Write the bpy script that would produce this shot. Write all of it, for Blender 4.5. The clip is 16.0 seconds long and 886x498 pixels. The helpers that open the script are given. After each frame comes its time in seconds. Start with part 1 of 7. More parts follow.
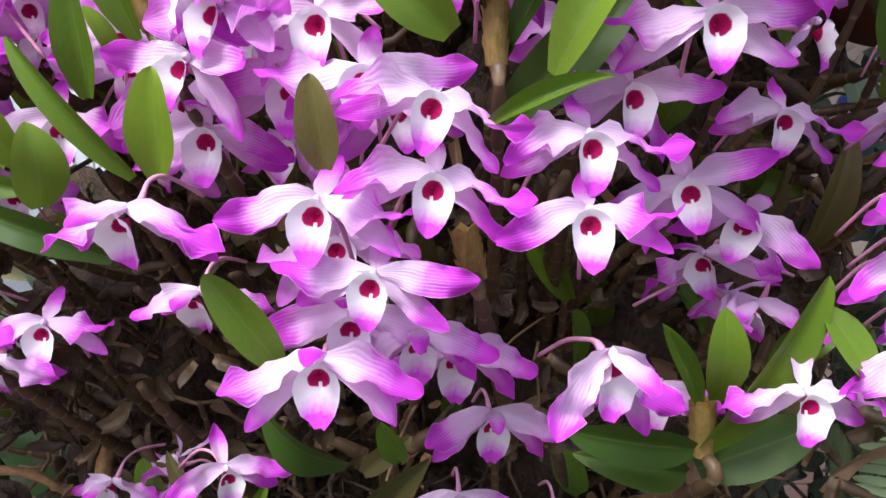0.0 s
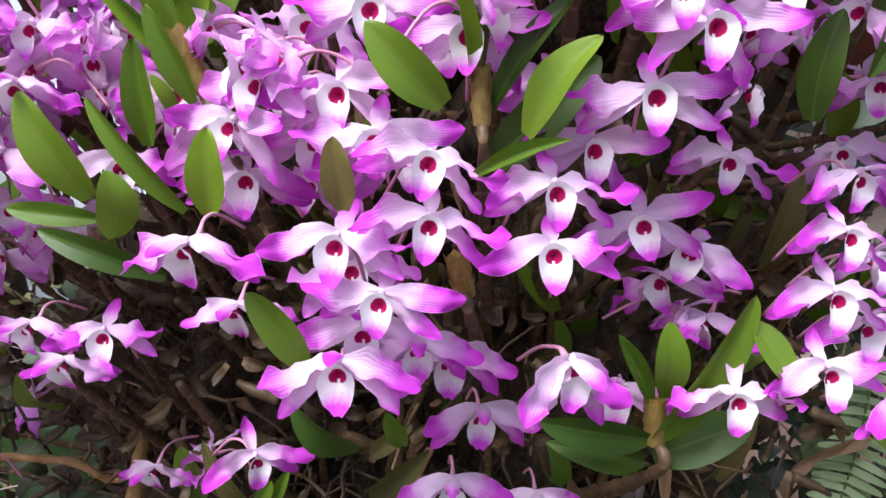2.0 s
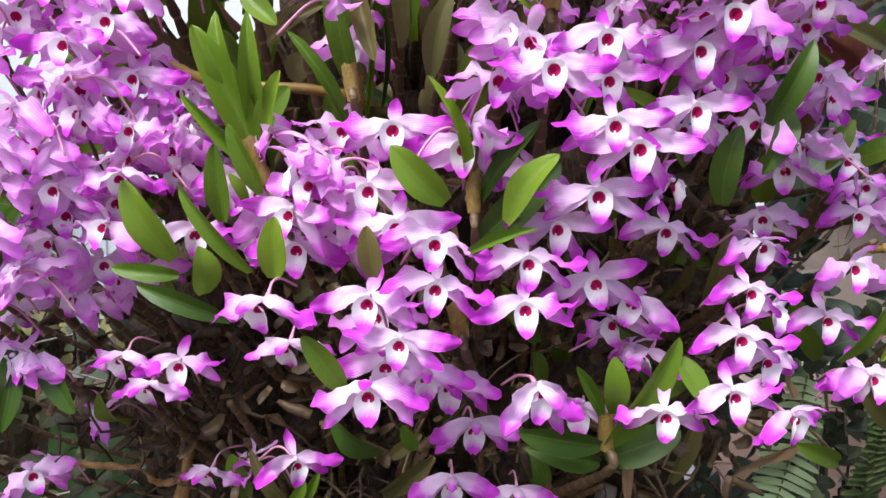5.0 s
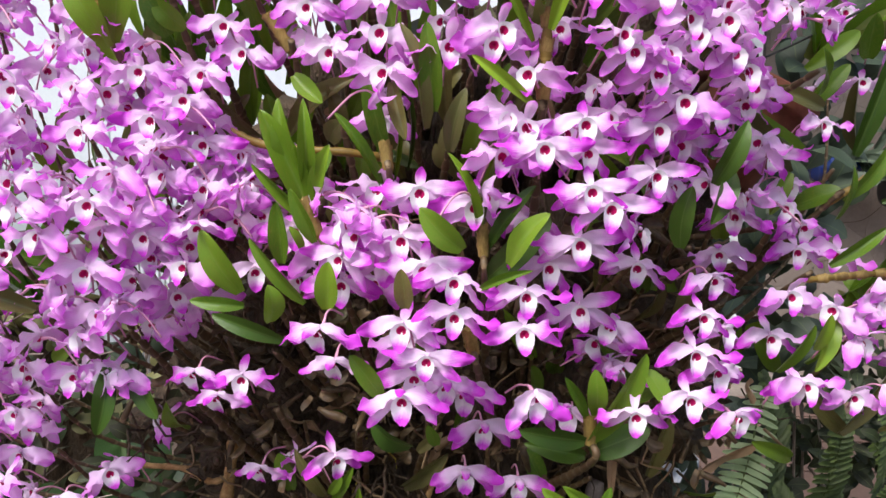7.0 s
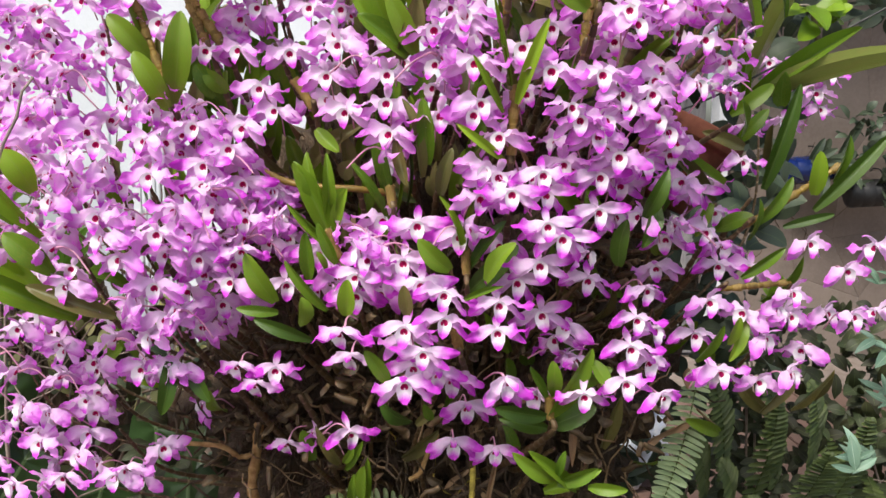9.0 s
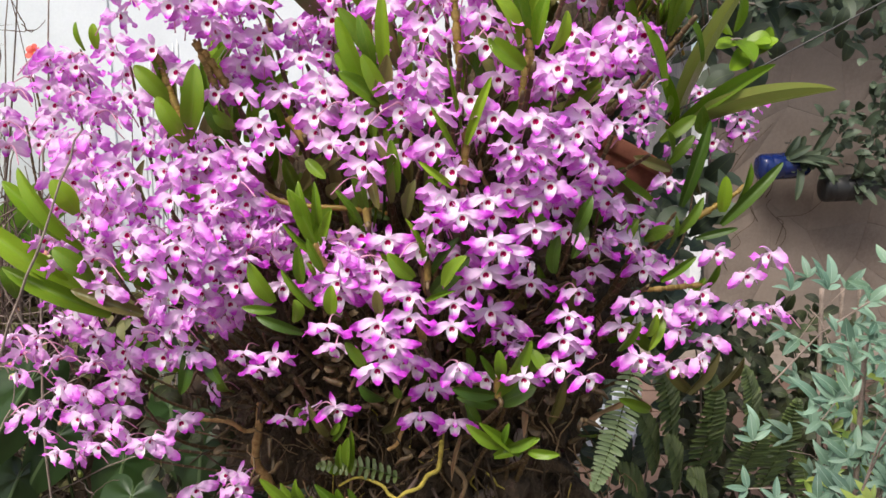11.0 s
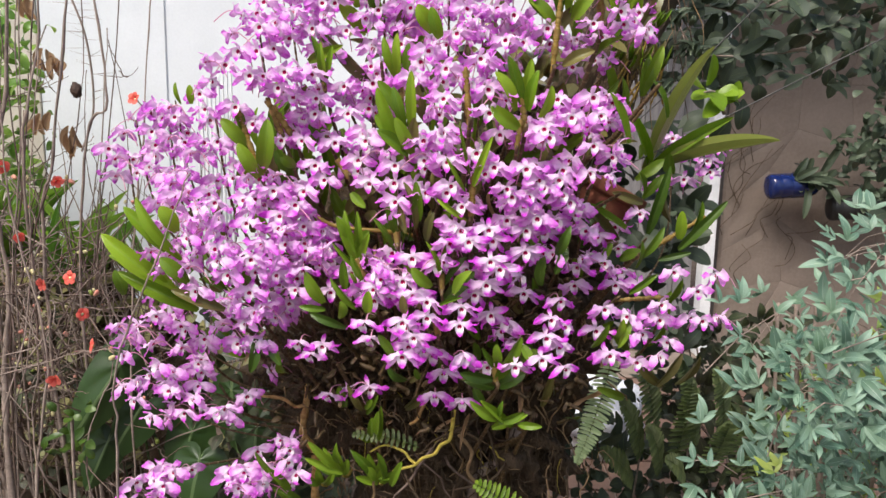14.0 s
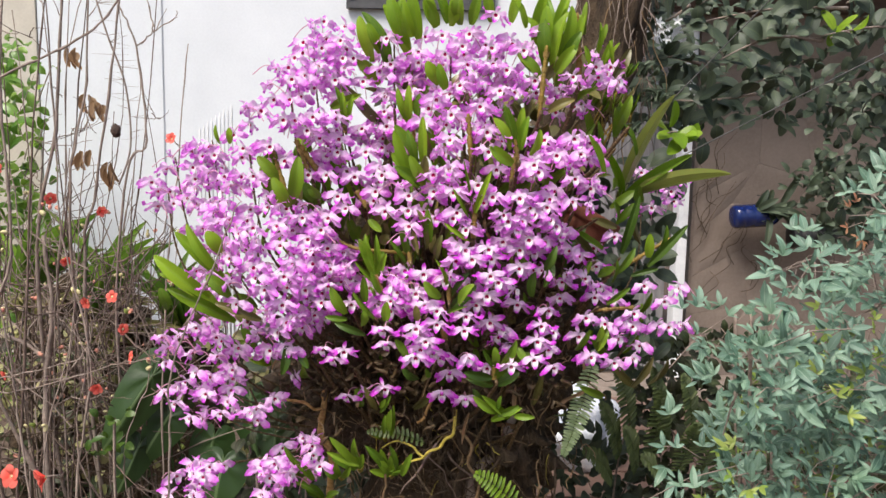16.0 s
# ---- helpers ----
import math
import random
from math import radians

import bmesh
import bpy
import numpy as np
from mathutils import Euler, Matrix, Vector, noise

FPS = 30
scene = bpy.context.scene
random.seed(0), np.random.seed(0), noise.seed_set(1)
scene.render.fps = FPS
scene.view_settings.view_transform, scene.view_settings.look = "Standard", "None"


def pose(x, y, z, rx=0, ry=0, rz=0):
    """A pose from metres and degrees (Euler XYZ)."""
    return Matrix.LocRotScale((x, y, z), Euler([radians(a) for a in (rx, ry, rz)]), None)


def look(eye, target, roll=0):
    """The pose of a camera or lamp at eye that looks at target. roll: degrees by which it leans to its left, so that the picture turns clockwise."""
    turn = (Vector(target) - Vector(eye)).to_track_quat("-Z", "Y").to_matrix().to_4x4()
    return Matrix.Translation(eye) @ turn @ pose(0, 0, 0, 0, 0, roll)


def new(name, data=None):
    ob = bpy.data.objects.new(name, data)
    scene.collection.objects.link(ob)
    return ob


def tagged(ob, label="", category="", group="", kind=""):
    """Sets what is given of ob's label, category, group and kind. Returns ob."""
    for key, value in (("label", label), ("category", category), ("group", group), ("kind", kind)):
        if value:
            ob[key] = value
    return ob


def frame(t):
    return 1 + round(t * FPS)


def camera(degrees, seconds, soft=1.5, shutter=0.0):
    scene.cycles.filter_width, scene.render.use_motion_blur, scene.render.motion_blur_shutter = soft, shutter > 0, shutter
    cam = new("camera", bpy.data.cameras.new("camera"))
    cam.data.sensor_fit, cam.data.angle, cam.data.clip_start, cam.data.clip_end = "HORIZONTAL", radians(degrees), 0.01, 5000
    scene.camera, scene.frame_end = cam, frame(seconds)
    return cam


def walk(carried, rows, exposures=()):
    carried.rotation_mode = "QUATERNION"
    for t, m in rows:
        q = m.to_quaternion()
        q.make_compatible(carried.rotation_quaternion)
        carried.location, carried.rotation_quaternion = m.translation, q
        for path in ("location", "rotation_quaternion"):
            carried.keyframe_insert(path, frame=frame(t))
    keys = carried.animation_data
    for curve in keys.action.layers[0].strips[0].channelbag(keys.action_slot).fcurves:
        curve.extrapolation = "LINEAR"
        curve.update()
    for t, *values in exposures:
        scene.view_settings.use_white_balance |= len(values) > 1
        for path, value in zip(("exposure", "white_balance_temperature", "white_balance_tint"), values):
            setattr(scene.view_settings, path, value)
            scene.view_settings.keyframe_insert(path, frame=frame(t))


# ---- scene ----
cam = camera(61.9, 16.0)
EXPOSURE = 0.68
METRES, EYE, TILT, LEAN, TURN = 1.45, 1.2, -11.0, -0.5, 0.0
ROWS = [
    (0.0, 0.0, 0.0, 0.0, 0.0, 0.0, -0.0),
    (0.5, 0.0022, -0.0168, 0.0017, 0.33, -0.3, -0.09),
    (1.0, 0.002, -0.0256, 0.0024, 0.52, -0.18, -0.09),
    (1.5, 0.0022, -0.0385, 0.0051, 0.6, 0.03, -0.19),
    (2.0, 0.0054, -0.0541, 0.0068, 0.72, 0.46, -0.37),
    (2.5, 0.0058, -0.0724, 0.0077, 0.86, 0.88, -0.47),
    (3.0, 0.0048, -0.0872, 0.0099, 0.81, 1.17, -0.59),
    (3.5, 0.0071, -0.1109, 0.0138, 0.73, 1.31, -0.54),
    (4.0, 0.0126, -0.1278, 0.0161, 0.66, 1.5, -0.52),
    (4.5, 0.0098, -0.1409, 0.0148, 0.67, 1.72, -0.51),
    (5.0, 0.0051, -0.1544, 0.0252, 0.67, 1.77, -0.44),
    (7.5, -0.0072, -0.2923, 0.0382, 0.32, 2.88, 0.01),
    (8.0, -0.0077, -0.3277, 0.0416, 0.08, 2.83, 0.06),
    (8.5, -0.0107, -0.3649, 0.045, -0.3, 2.73, 0.11),
    (9.0, -0.0087, -0.4043, 0.0512, -0.47, 2.41, 0.15),
    (9.5, -0.0087, -0.4341, 0.0607, -0.82, 2.09, 0.28),
    (10.0, 0.0034, -0.4703, 0.0657, -0.86, 1.85, 0.34),
    (12.5, 0.048, -0.6845, 0.0708, 1.07, 1.01, -0.41),
    (13.0, 0.0567, -0.725, 0.0703, 1.58, 1.03, -0.7),
    (13.5, 0.0615, -0.757, 0.0732, 2.09, 1.21, -1.01),
    (14.0, 0.0514, -0.7878, 0.0795, 1.95, 1.77, -1.05),
    (14.5, 0.039, -0.8323, 0.0756, 1.79, 1.95, -1.03),
    (15.0, 0.0258, -0.8876, 0.0658, 1.51, 2.44, -0.95),
    (15.5, 0.0144, -0.934, 0.0562, 0.98, 3.69, -0.86),
    (16.0, 0.0096, -0.9697, 0.047, 0.14, 4.38, -0.62),
]
walk(cam, [(t, pose(0, 0, EYE, TILT, LEAN, TURN) @ pose(METRES * x, METRES * y, METRES * z, 90 + pitch, roll, yaw)) for t, x, y, z, yaw, pitch, roll in ROWS],
     exposures=((0.0, EXPOSURE + 0.18, 5980, 11), (5.0, EXPOSURE + 0.17, 6080, 10), (7.5, EXPOSURE + 0.08, 6350, 9), (9.5, EXPOSURE + 0.06, 6700, 8), (12.5, EXPOSURE, 6750, 9), (16.0, EXPOSURE, 6750, 10)))

# ---- daylight: a bright, thinly overcast sky ----
world = bpy.data.worlds.new("sky")
scene.world = world
world.use_nodes = True
wn = world.node_tree.nodes
sky = wn.new("ShaderNodeTexSky")
sky.sky_type, sky.sun_disc = "NISHITA", False
sky.sun_elevation, sky.sun_rotation = radians(60), radians(212)
sky.air_density, sky.dust_density, sky.ozone_density = 1.0, 4.0, 0.6
wn["Background"].inputs["Strength"].default_value = 0.118
world.node_tree.links.new(sky.outputs[0], wn["Background"].inputs["Color"])
sun_data = bpy.data.lights.new("sun", "SUN")
sun_data.energy, sun_data.angle, sun_data.color = 2.6, radians(25), (1.0, 0.98, 0.96)
sun = new("sun", sun_data)
sun.matrix_world = look((-2.5, -3.2, 8.0), (0, 0.5, 1.0))


# ---- materials ----
class Shader:
    """A node material with a Principled shader, and short calls for its nodes."""

    def __init__(self, name, rough=0.5, spec=0.5, metal=0.0):
        self.mat = bpy.data.materials.new(name)
        self.mat.use_nodes = True
        self.tree = self.mat.node_tree
        self.bsdf = self.tree.nodes["Principled BSDF"]
        self.bsdf.inputs["Roughness"].default_value = rough
        self.bsdf.inputs["Specular IOR Level"].default_value = spec
        self.bsdf.inputs["Metallic"].default_value = metal

    def node(self, kind, **links):
        n = self.tree.nodes.new("ShaderNode" + kind)
        for key, value in links.items():
            self.plug(value, n.inputs[key])
        return n

    def plug(self, value, socket):
        if isinstance(value, bpy.types.NodeSocket):
            self.tree.links.new(value, socket)
        else:
            socket.default_value = value

    def math(self, op, a, b=0.0, clamp=False):
        n = self.tree.nodes.new("ShaderNodeMath")
        n.operation, n.use_clamp = op, clamp
        self.plug(a, n.inputs[0])
        self.plug(b, n.inputs[1])
        return n.outputs[0]

    def mix(self, fac, a, b, kind="MIX"):
        n = self.tree.nodes.new("ShaderNodeMix")
        n.data_type, n.blend_type = "RGBA", kind
        for value, socket in ((fac, n.inputs[0]), (a, n.inputs[6]), (b, n.inputs[7])):
            if isinstance(value, tuple) and len(value) == 3:
                value = (*value, 1.0)
            self.plug(value, socket)
        return n.outputs[2]

    def ramp(self, fac, stops):
        n = self.tree.nodes.new("ShaderNodeValToRGB")
        e = n.color_ramp.elements
        while len(e) < len(stops):
            e.new(0.5)
        for i, (pos, col) in enumerate(stops):
            e[i].position, e[i].color = pos, (*col, 1.0)
        self.plug(fac, n.inputs[0])
        return n.outputs[0]

    def noise(self, scale, detail=4.0, space="Object", rough=0.55, stretch=None):
        c = self.tree.nodes.new("ShaderNodeTexCoord").outputs[space]
        if stretch:
            m = self.tree.nodes.new("ShaderNodeMapping")
            m.inputs["Scale"].default_value = stretch
            self.plug(c, m.inputs[0])
            c = m.outputs[0]
        n = self.tree.nodes.new("ShaderNodeTexNoise")
        n.inputs["Scale"].default_value, n.inputs["Detail"].default_value, n.inputs["Roughness"].default_value = scale, detail, rough
        self.plug(c, n.inputs["Vector"])
        return n.outputs[0]

    def uv(self):
        n = self.tree.nodes.new("ShaderNodeSeparateXYZ")
        self.plug(self.tree.nodes.new("ShaderNodeTexCoord").outputs["UV"], n.inputs[0])
        return n.outputs[0], n.outputs[1]

    def random(self):
        return self.tree.nodes.new("ShaderNodeObjectInfo").outputs["Random"]

    def vary(self):
        """A number of its own for each leaf, single or joined with others."""
        island = self.tree.nodes.new("ShaderNodeNewGeometry").outputs["Random Per Island"]
        return self.math("FRACT", self.math("ADD", self.random(), island))

    def bump(self, height, strength, distance=0.001):
        n = self.tree.nodes.new("ShaderNodeBump")
        n.inputs["Strength"].default_value, n.inputs["Distance"].default_value = strength, distance
        self.plug(height, n.inputs["Height"])
        self.plug(n.outputs[0], self.bsdf.inputs["Normal"])

    def done(self, color, thin=0.0, thin_color=None):
        """Sets the base colour; thin: the share of light that a thin leaf or petal lets through."""
        self.plug((*color, 1.0) if isinstance(color, tuple) and len(color) == 3 else color, self.bsdf.inputs["Base Color"])
        if thin:
            t = self.tree.nodes.new("ShaderNodeBsdfTranslucent")
            c = thin_color or color
            self.plug((*c, 1.0) if isinstance(c, tuple) else c, t.inputs[0])
            m = self.tree.nodes.new("ShaderNodeMixShader")
            m.inputs[0].default_value = thin
            self.plug(self.bsdf.outputs[0], m.inputs[1])
            self.plug(t.outputs[0], m.inputs[2])
            self.plug(m.outputs[0], self.tree.nodes["Material Output"].inputs[0])
        return self.mat


LILAC = [(0.0, (0.92, 0.75, 0.915)), (0.34, (0.905, 0.65, 0.90)), (0.58, (0.875, 0.50, 0.875)), (0.74, (0.825, 0.33, 0.825)), (0.88, (0.77, 0.20, 0.78)), (1.0, (0.72, 0.14, 0.73))]
FRESH = [(0.0, (0.925, 0.77, 0.92)), (0.42, (0.91, 0.67, 0.905)), (0.60, (0.875, 0.48, 0.87)), (0.71, (0.80, 0.21, 0.80)), (0.82, (0.72, 0.085, 0.73)), (1.0, (0.66, 0.055, 0.67))]


def petal_material(name, pale, stops):
    """Pale at the base, magenta at the tip and along the edges, with fine veins and a thin pale rim."""
    s = Shader(name, rough=0.45, spec=0.25)
    u, v = s.uv()
    side = s.math("ABSOLUTE", s.math("SUBTRACT", u, 0.5))
    lines = s.math("ADD", s.math("MULTIPLY", u, 62.0), s.math("MULTIPLY", s.noise(90, 3), 9.0))
    vein = s.math("MULTIPLY", s.math("ADD", s.math("SINE", lines), 1.0), 0.5)
    wob = s.math("MULTIPLY", s.math("SUBTRACT", s.noise(75, 5), 0.5), 0.42)
    streak = s.math("MULTIPLY", s.math("SUBTRACT", vein, 0.5), 0.07)
    shift = s.math("MULTIPLY", s.math("SUBTRACT", s.random(), 0.56 + pale), 0.30)
    edge = s.math("MULTIPLY", s.math("MULTIPLY", s.math("MULTIPLY", side, side), v), 0.95)
    f = s.math("ADD", s.math("ADD", s.math("ADD", s.math("ADD", v, wob), streak), shift), edge, clamp=True)
    c = s.ramp(f, stops)
    c = s.mix(s.math("MULTIPLY", vein, 0.05), c, (0.60, 0.10, 0.62))
    rim = s.ramp(side, [(0.470, (0, 0, 0)), (0.498, (1, 1, 1))])
    c = s.mix(s.math("MULTIPLY", rim, 0.55), c, (0.94, 0.76, 0.93))
    s.bump(s.math("ADD", vein, s.math("MULTIPLY", s.noise(260, 3), 1.5)), 0.35, 0.0005)
    return s.done(c, thin=0.40)


def lip_material():
    """White velvet with a dark crimson disc in the throat and a magenta tip."""
    s = Shader("lip", rough=0.85, spec=0.1)
    u, v = s.uv()
    n = s.math("MULTIPLY", s.math("SUBTRACT", s.noise(420, 2), 0.5), 0.5)
    x = s.math("MULTIPLY", s.math("SUBTRACT", u, 0.5), 0.020 / 0.0047)
    z = s.math("MULTIPLY", s.math("SUBTRACT", v, 0.655), 0.030 / 0.0044)
    ring = s.math("ADD", s.math("ADD", s.math("MULTIPLY", x, x), s.math("MULTIPLY", z, z)), n)
    notch = s.math("MULTIPLY", s.math("LESS_THAN", s.math("ABSOLUTE", x), 0.16), s.math("LESS_THAN", z, -0.62))
    eye = s.ramp(s.math("ADD", ring, notch), [(0.82, (1, 1, 1)), (1.0, (0, 0, 0))])
    rand = s.math("MULTIPLY", s.math("SUBTRACT", s.random(), 0.5), 0.10)
    tip = s.ramp(s.math("ADD", s.math("ADD", v, s.math("MULTIPLY", n, 0.25)), rand), [(0.22, (1, 1, 1)), (0.44, (0, 0, 0))])
    c = s.mix(tip, (0.89, 0.84, 0.88), (0.66, 0.08, 0.67))
    c = s.mix(eye, c, s.mix(s.noise(600, 2), (0.30, 0.004, 0.06), (0.50, 0.012, 0.13)))
    s.bump(s.noise(900, 2), 0.3, 0.0004)
    return s.done(c, thin=0.15)


def leaf_material(name, dark, light, old, rough=0.29, thin=0.22, rib=(0.20, 0.28, 0.08), rib_share=0.22, sheen=0.5):
    s = Shader(name, rough=rough, spec=sheen)
    u, v = s.uv()
    c = s.mix(s.vary(), dark, light)
    c = s.mix(s.math("MULTIPLY", s.ramp(s.noise(14, 5), [(0.45, (0, 0, 0)), (0.75, (1, 1, 1))]), 0.5), c, old)
    drift = s.ramp(s.math("ADD", v, s.math("MULTIPLY", s.math("SUBTRACT", s.noise(35, 3), 0.5), 0.8)), [(0.05, (0.62, 0.62, 0.50)), (0.55, (1, 1, 1)), (1.0, (1.15, 1.08, 0.85))])
    c = s.mix(0.45, c, drift, "MULTIPLY")
    spots = s.ramp(s.noise(160, 2), [(0.74, (0, 0, 0)), (0.78, (1, 1, 1))])
    c = s.mix(s.math("MULTIPLY", spots, 0.5), c, (0.10, 0.07, 0.02))
    mid = s.math("LESS_THAN", s.math("ABSOLUTE", s.math("SUBTRACT", u, 0.5)), 0.025)
    c = s.mix(s.math("MULTIPLY", mid, rib_share), c, rib)
    lines = s.math("MULTIPLY", s.math("SINE", s.math("MULTIPLY", u, 75.0)), 0.12)
    groove = s.math("MULTIPLY", s.math("ABSOLUTE", s.math("SUBTRACT", u, 0.5)), 1.2)
    s.bump(s.math("ADD", s.math("ADD", s.noise(60, 4, stretch=(6, 6, 1)), lines), groove), 0.2, 0.0012)
    return s.done(c, thin=thin)


def plain_material(name, a, b, scale, rough=0.7, spec=0.4, bump=0.3, dist=0.004, stretch=None, metal=0.0, fine=None, spread=0.0):
    """Two colours mixed by noise at two scales, with relief."""
    s = Shader(name, rough=rough, spec=spec, metal=metal)
    n1, n2 = s.noise(scale, 5, stretch=stretch), s.noise(fine or scale * 7, 4, stretch=stretch)
    f = s.ramp(s.math("ADD", s.math("MULTIPLY", n1, 0.65), s.math("MULTIPLY", n2, 0.35)), [(0.35, (0, 0, 0)), (0.65, (1, 1, 1))])
    c = s.mix(f, a, b)
    if spread:
        c = s.mix(s.math("MULTIPLY", s.random(), spread), c, b)
    s.bump(s.math("ADD", n1, s.math("MULTIPLY", n2, 0.6)), bump, dist)
    return s.done(c)


def cane_material(name, a, b, sheath):
    s = Shader(name, rough=0.5, spec=0.4)
    u, v = s.uv()
    c = s.mix(s.noise(40, 4), a, b)
    ring = s.ramp(s.math("FRACT", v), [(0.0, (1, 1, 1)), (0.10, (1, 1, 1)), (0.22, (0, 0, 0))])
    edge = s.math("MULTIPLY", ring, s.math("GREATER_THAN", s.noise(260, 3), 0.4))
    c = s.mix(edge, c, sheath)
    c = s.mix(s.math("MULTIPLY", s.ramp(s.noise(18, 3), [(0.5, (0, 0, 0)), (0.7, (1, 1, 1))]), 0.6), c, (0.10, 0.06, 0.02))
    s.bump(s.noise(120, 4, stretch=(1, 1, 0.2)), 0.4, 0.0015)
    return s.done(c)


PETAL, SEPAL, LIP = petal_material("petal", 0.0, LILAC), petal_material("sepal", 0.20, LILAC), lip_material()
FRESH_PETAL, FRESH_SEPAL = petal_material("fresh_petal", -0.1, FRESH), petal_material("fresh_sepal", 0.10, FRESH)
COLUMN = plain_material("column", (0.78, 0.52, 0.74), (0.86, 0.70, 0.83), 200, rough=0.5, bump=0.05, dist=0.0003)
PEDICEL = plain_material("pedicel", (0.55, 0.20, 0.36), (0.62, 0.34, 0.42), 60, rough=0.5, bump=0.1, dist=0.0005)
LEAF = leaf_material("orchid_leaf", (0.075, 0.160, 0.012), (0.185, 0.305, 0.022), (0.19, 0.23, 0.026), sheen=0.36, thin=0.26)
DEEP = leaf_material("deep_green_leaf", (0.034, 0.08, 0.010), (0.066, 0.13, 0.015), (0.07, 0.09, 0.02), sheen=0.35)
YOUNG = leaf_material("young_leaf", (0.14, 0.275, 0.014), (0.25, 0.40, 0.028), (0.25, 0.32, 0.03), thin=0.34, sheen=0.32)
OLIVE = leaf_material("old_leaf", (0.10, 0.10, 0.03), (0.19, 0.17, 0.05), (0.14, 0.09, 0.03))
# Leaf green taken almost to black: the undergrowth's shade is in the colour.
SHADED_LEAF = leaf_material("shaded_old_leaf", (0.026, 0.030, 0.012), (0.042, 0.062, 0.018), (0.06, 0.04, 0.02), rough=0.6, thin=0.1)
DULL = leaf_material("dull_strap_leaf", (0.19, 0.20, 0.07), (0.38, 0.36, 0.16), (0.30, 0.21, 0.10), rough=0.5)
STRAP = leaf_material("strap_leaf", (0.19, 0.24, 0.05), (0.30, 0.34, 0.09), (0.29, 0.24, 0.08))
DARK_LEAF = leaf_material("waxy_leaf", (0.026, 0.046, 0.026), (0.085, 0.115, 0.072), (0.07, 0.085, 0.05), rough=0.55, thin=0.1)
NANDINA = leaf_material("nandina_leaf", (0.058, 0.130, 0.090), (0.215, 0.340, 0.255), (0.16, 0.27, 0.14), rough=0.48, thin=0.18, rib=(0.32, 0.42, 0.34), rib_share=0.6)
NANDINA_NEW = leaf_material("new_nandina_leaf", (0.20, 0.33, 0.06), (0.34, 0.42, 0.10), (0.30, 0.30, 0.06), thin=0.3)
NANDINA_RED = leaf_material("red_nandina_leaf", (0.40, 0.16, 0.09), (0.45, 0.24, 0.14), (0.36, 0.20, 0.08), thin=0.2)
PALE_FERN = leaf_material("pale_fern_leaf", (0.30, 0.42, 0.20), (0.40, 0.52, 0.28), (0.36, 0.44, 0.20), rough=0.5, thin=0.3, rib=(0.2, 0.25, 0.1))
FERN = leaf_material("fern_leaf", (0.06, 0.10, 0.025), (0.12, 0.165, 0.045), (0.15, 0.15, 0.05), rough=0.5, rib=(0.16, 0.2, 0.08))
BROAD = leaf_material("broad_leaf", (0.016, 0.042, 0.012), (0.045, 0.095, 0.024), (0.03, 0.06, 0.018), rough=0.36, rib=(0.16, 0.24, 0.10), rib_share=0.6)
HEDGE = leaf_material("hedge_leaf", (0.10, 0.24, 0.03), (0.28, 0.44, 0.06), (0.14, 0.25, 0.05), thin=0.35)
CANE = cane_material("fresh_cane", (0.155, 0.095, 0.012), (0.27, 0.18, 0.026), (0.36, 0.25, 0.06))
OLD_CANE = cane_material("old_cane", (0.055, 0.036, 0.018), (0.135, 0.085, 0.038), (0.24, 0.17, 0.09))
SHEATH = plain_material("papery_sheath", (0.15, 0.095, 0.02), (0.38, 0.265, 0.075), 90, rough=0.6, bump=0.4, dist=0.0015, stretch=(1, 1, 0.3))
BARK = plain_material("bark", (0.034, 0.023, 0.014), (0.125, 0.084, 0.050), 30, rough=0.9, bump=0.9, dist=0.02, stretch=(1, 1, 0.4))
# Dry husk brown with the shade inside the root mass coloured in.
SHADED_HUSK = plain_material("husk_in_shade", (0.028, 0.019, 0.009), (0.105, 0.068, 0.028), 120, rough=0.55, bump=0.5, dist=0.002)
ROOT = plain_material("root", (0.17, 0.10, 0.05), (0.30, 0.21, 0.11), 40, rough=0.8, bump=0.6, dist=0.004)
PALE_ROOT = plain_material("pale_root", (0.24, 0.12, 0.035), (0.56, 0.36, 0.15), 90, rough=0.7, bump=0.6, dist=0.003)
MOSSY = plain_material("mossy_root", (0.24, 0.19, 0.035), (0.62, 0.50, 0.09), 50, rough=0.85, bump=0.6, dist=0.004)
DRY = leaf_material("dry_leaf", (0.33, 0.19, 0.10), (0.52, 0.35, 0.21), (0.30, 0.19, 0.11), rough=0.7, thin=0.45, rib=(0.3, 0.2, 0.1))
TWIG = plain_material("twig", (0.14, 0.10, 0.08), (0.36, 0.29, 0.245), 35, rough=0.85, bump=0.5, dist=0.003, spread=0.3)
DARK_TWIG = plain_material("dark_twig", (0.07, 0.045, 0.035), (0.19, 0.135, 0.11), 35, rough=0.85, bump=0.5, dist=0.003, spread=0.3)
TERRACOTTA = plain_material("terracotta", (0.125, 0.038, 0.020), (0.21, 0.072, 0.038), 18, rough=0.85, bump=0.3, dist=0.002)
STONE = plain_material("stone", (0.152, 0.118, 0.096), (0.235, 0.188, 0.156), 4, rough=0.9, bump=0.5, dist=0.008, fine=45, spread=0.5)
MORTAR = plain_material("mortar", (0.15, 0.117, 0.096), (0.23, 0.185, 0.155), 12, rough=0.95, bump=0.5, dist=0.006)
PLASTER = plain_material("plaster", (0.63, 0.66, 0.70), (0.71, 0.74, 0.78), 2.5, rough=0.9, bump=0.15, dist=0.004, fine=60)
BEIGE = plain_material("beige_plaster", (0.48, 0.44, 0.38), (0.58, 0.54, 0.47), 3, rough=0.9, bump=0.2, dist=0.004, fine=60)
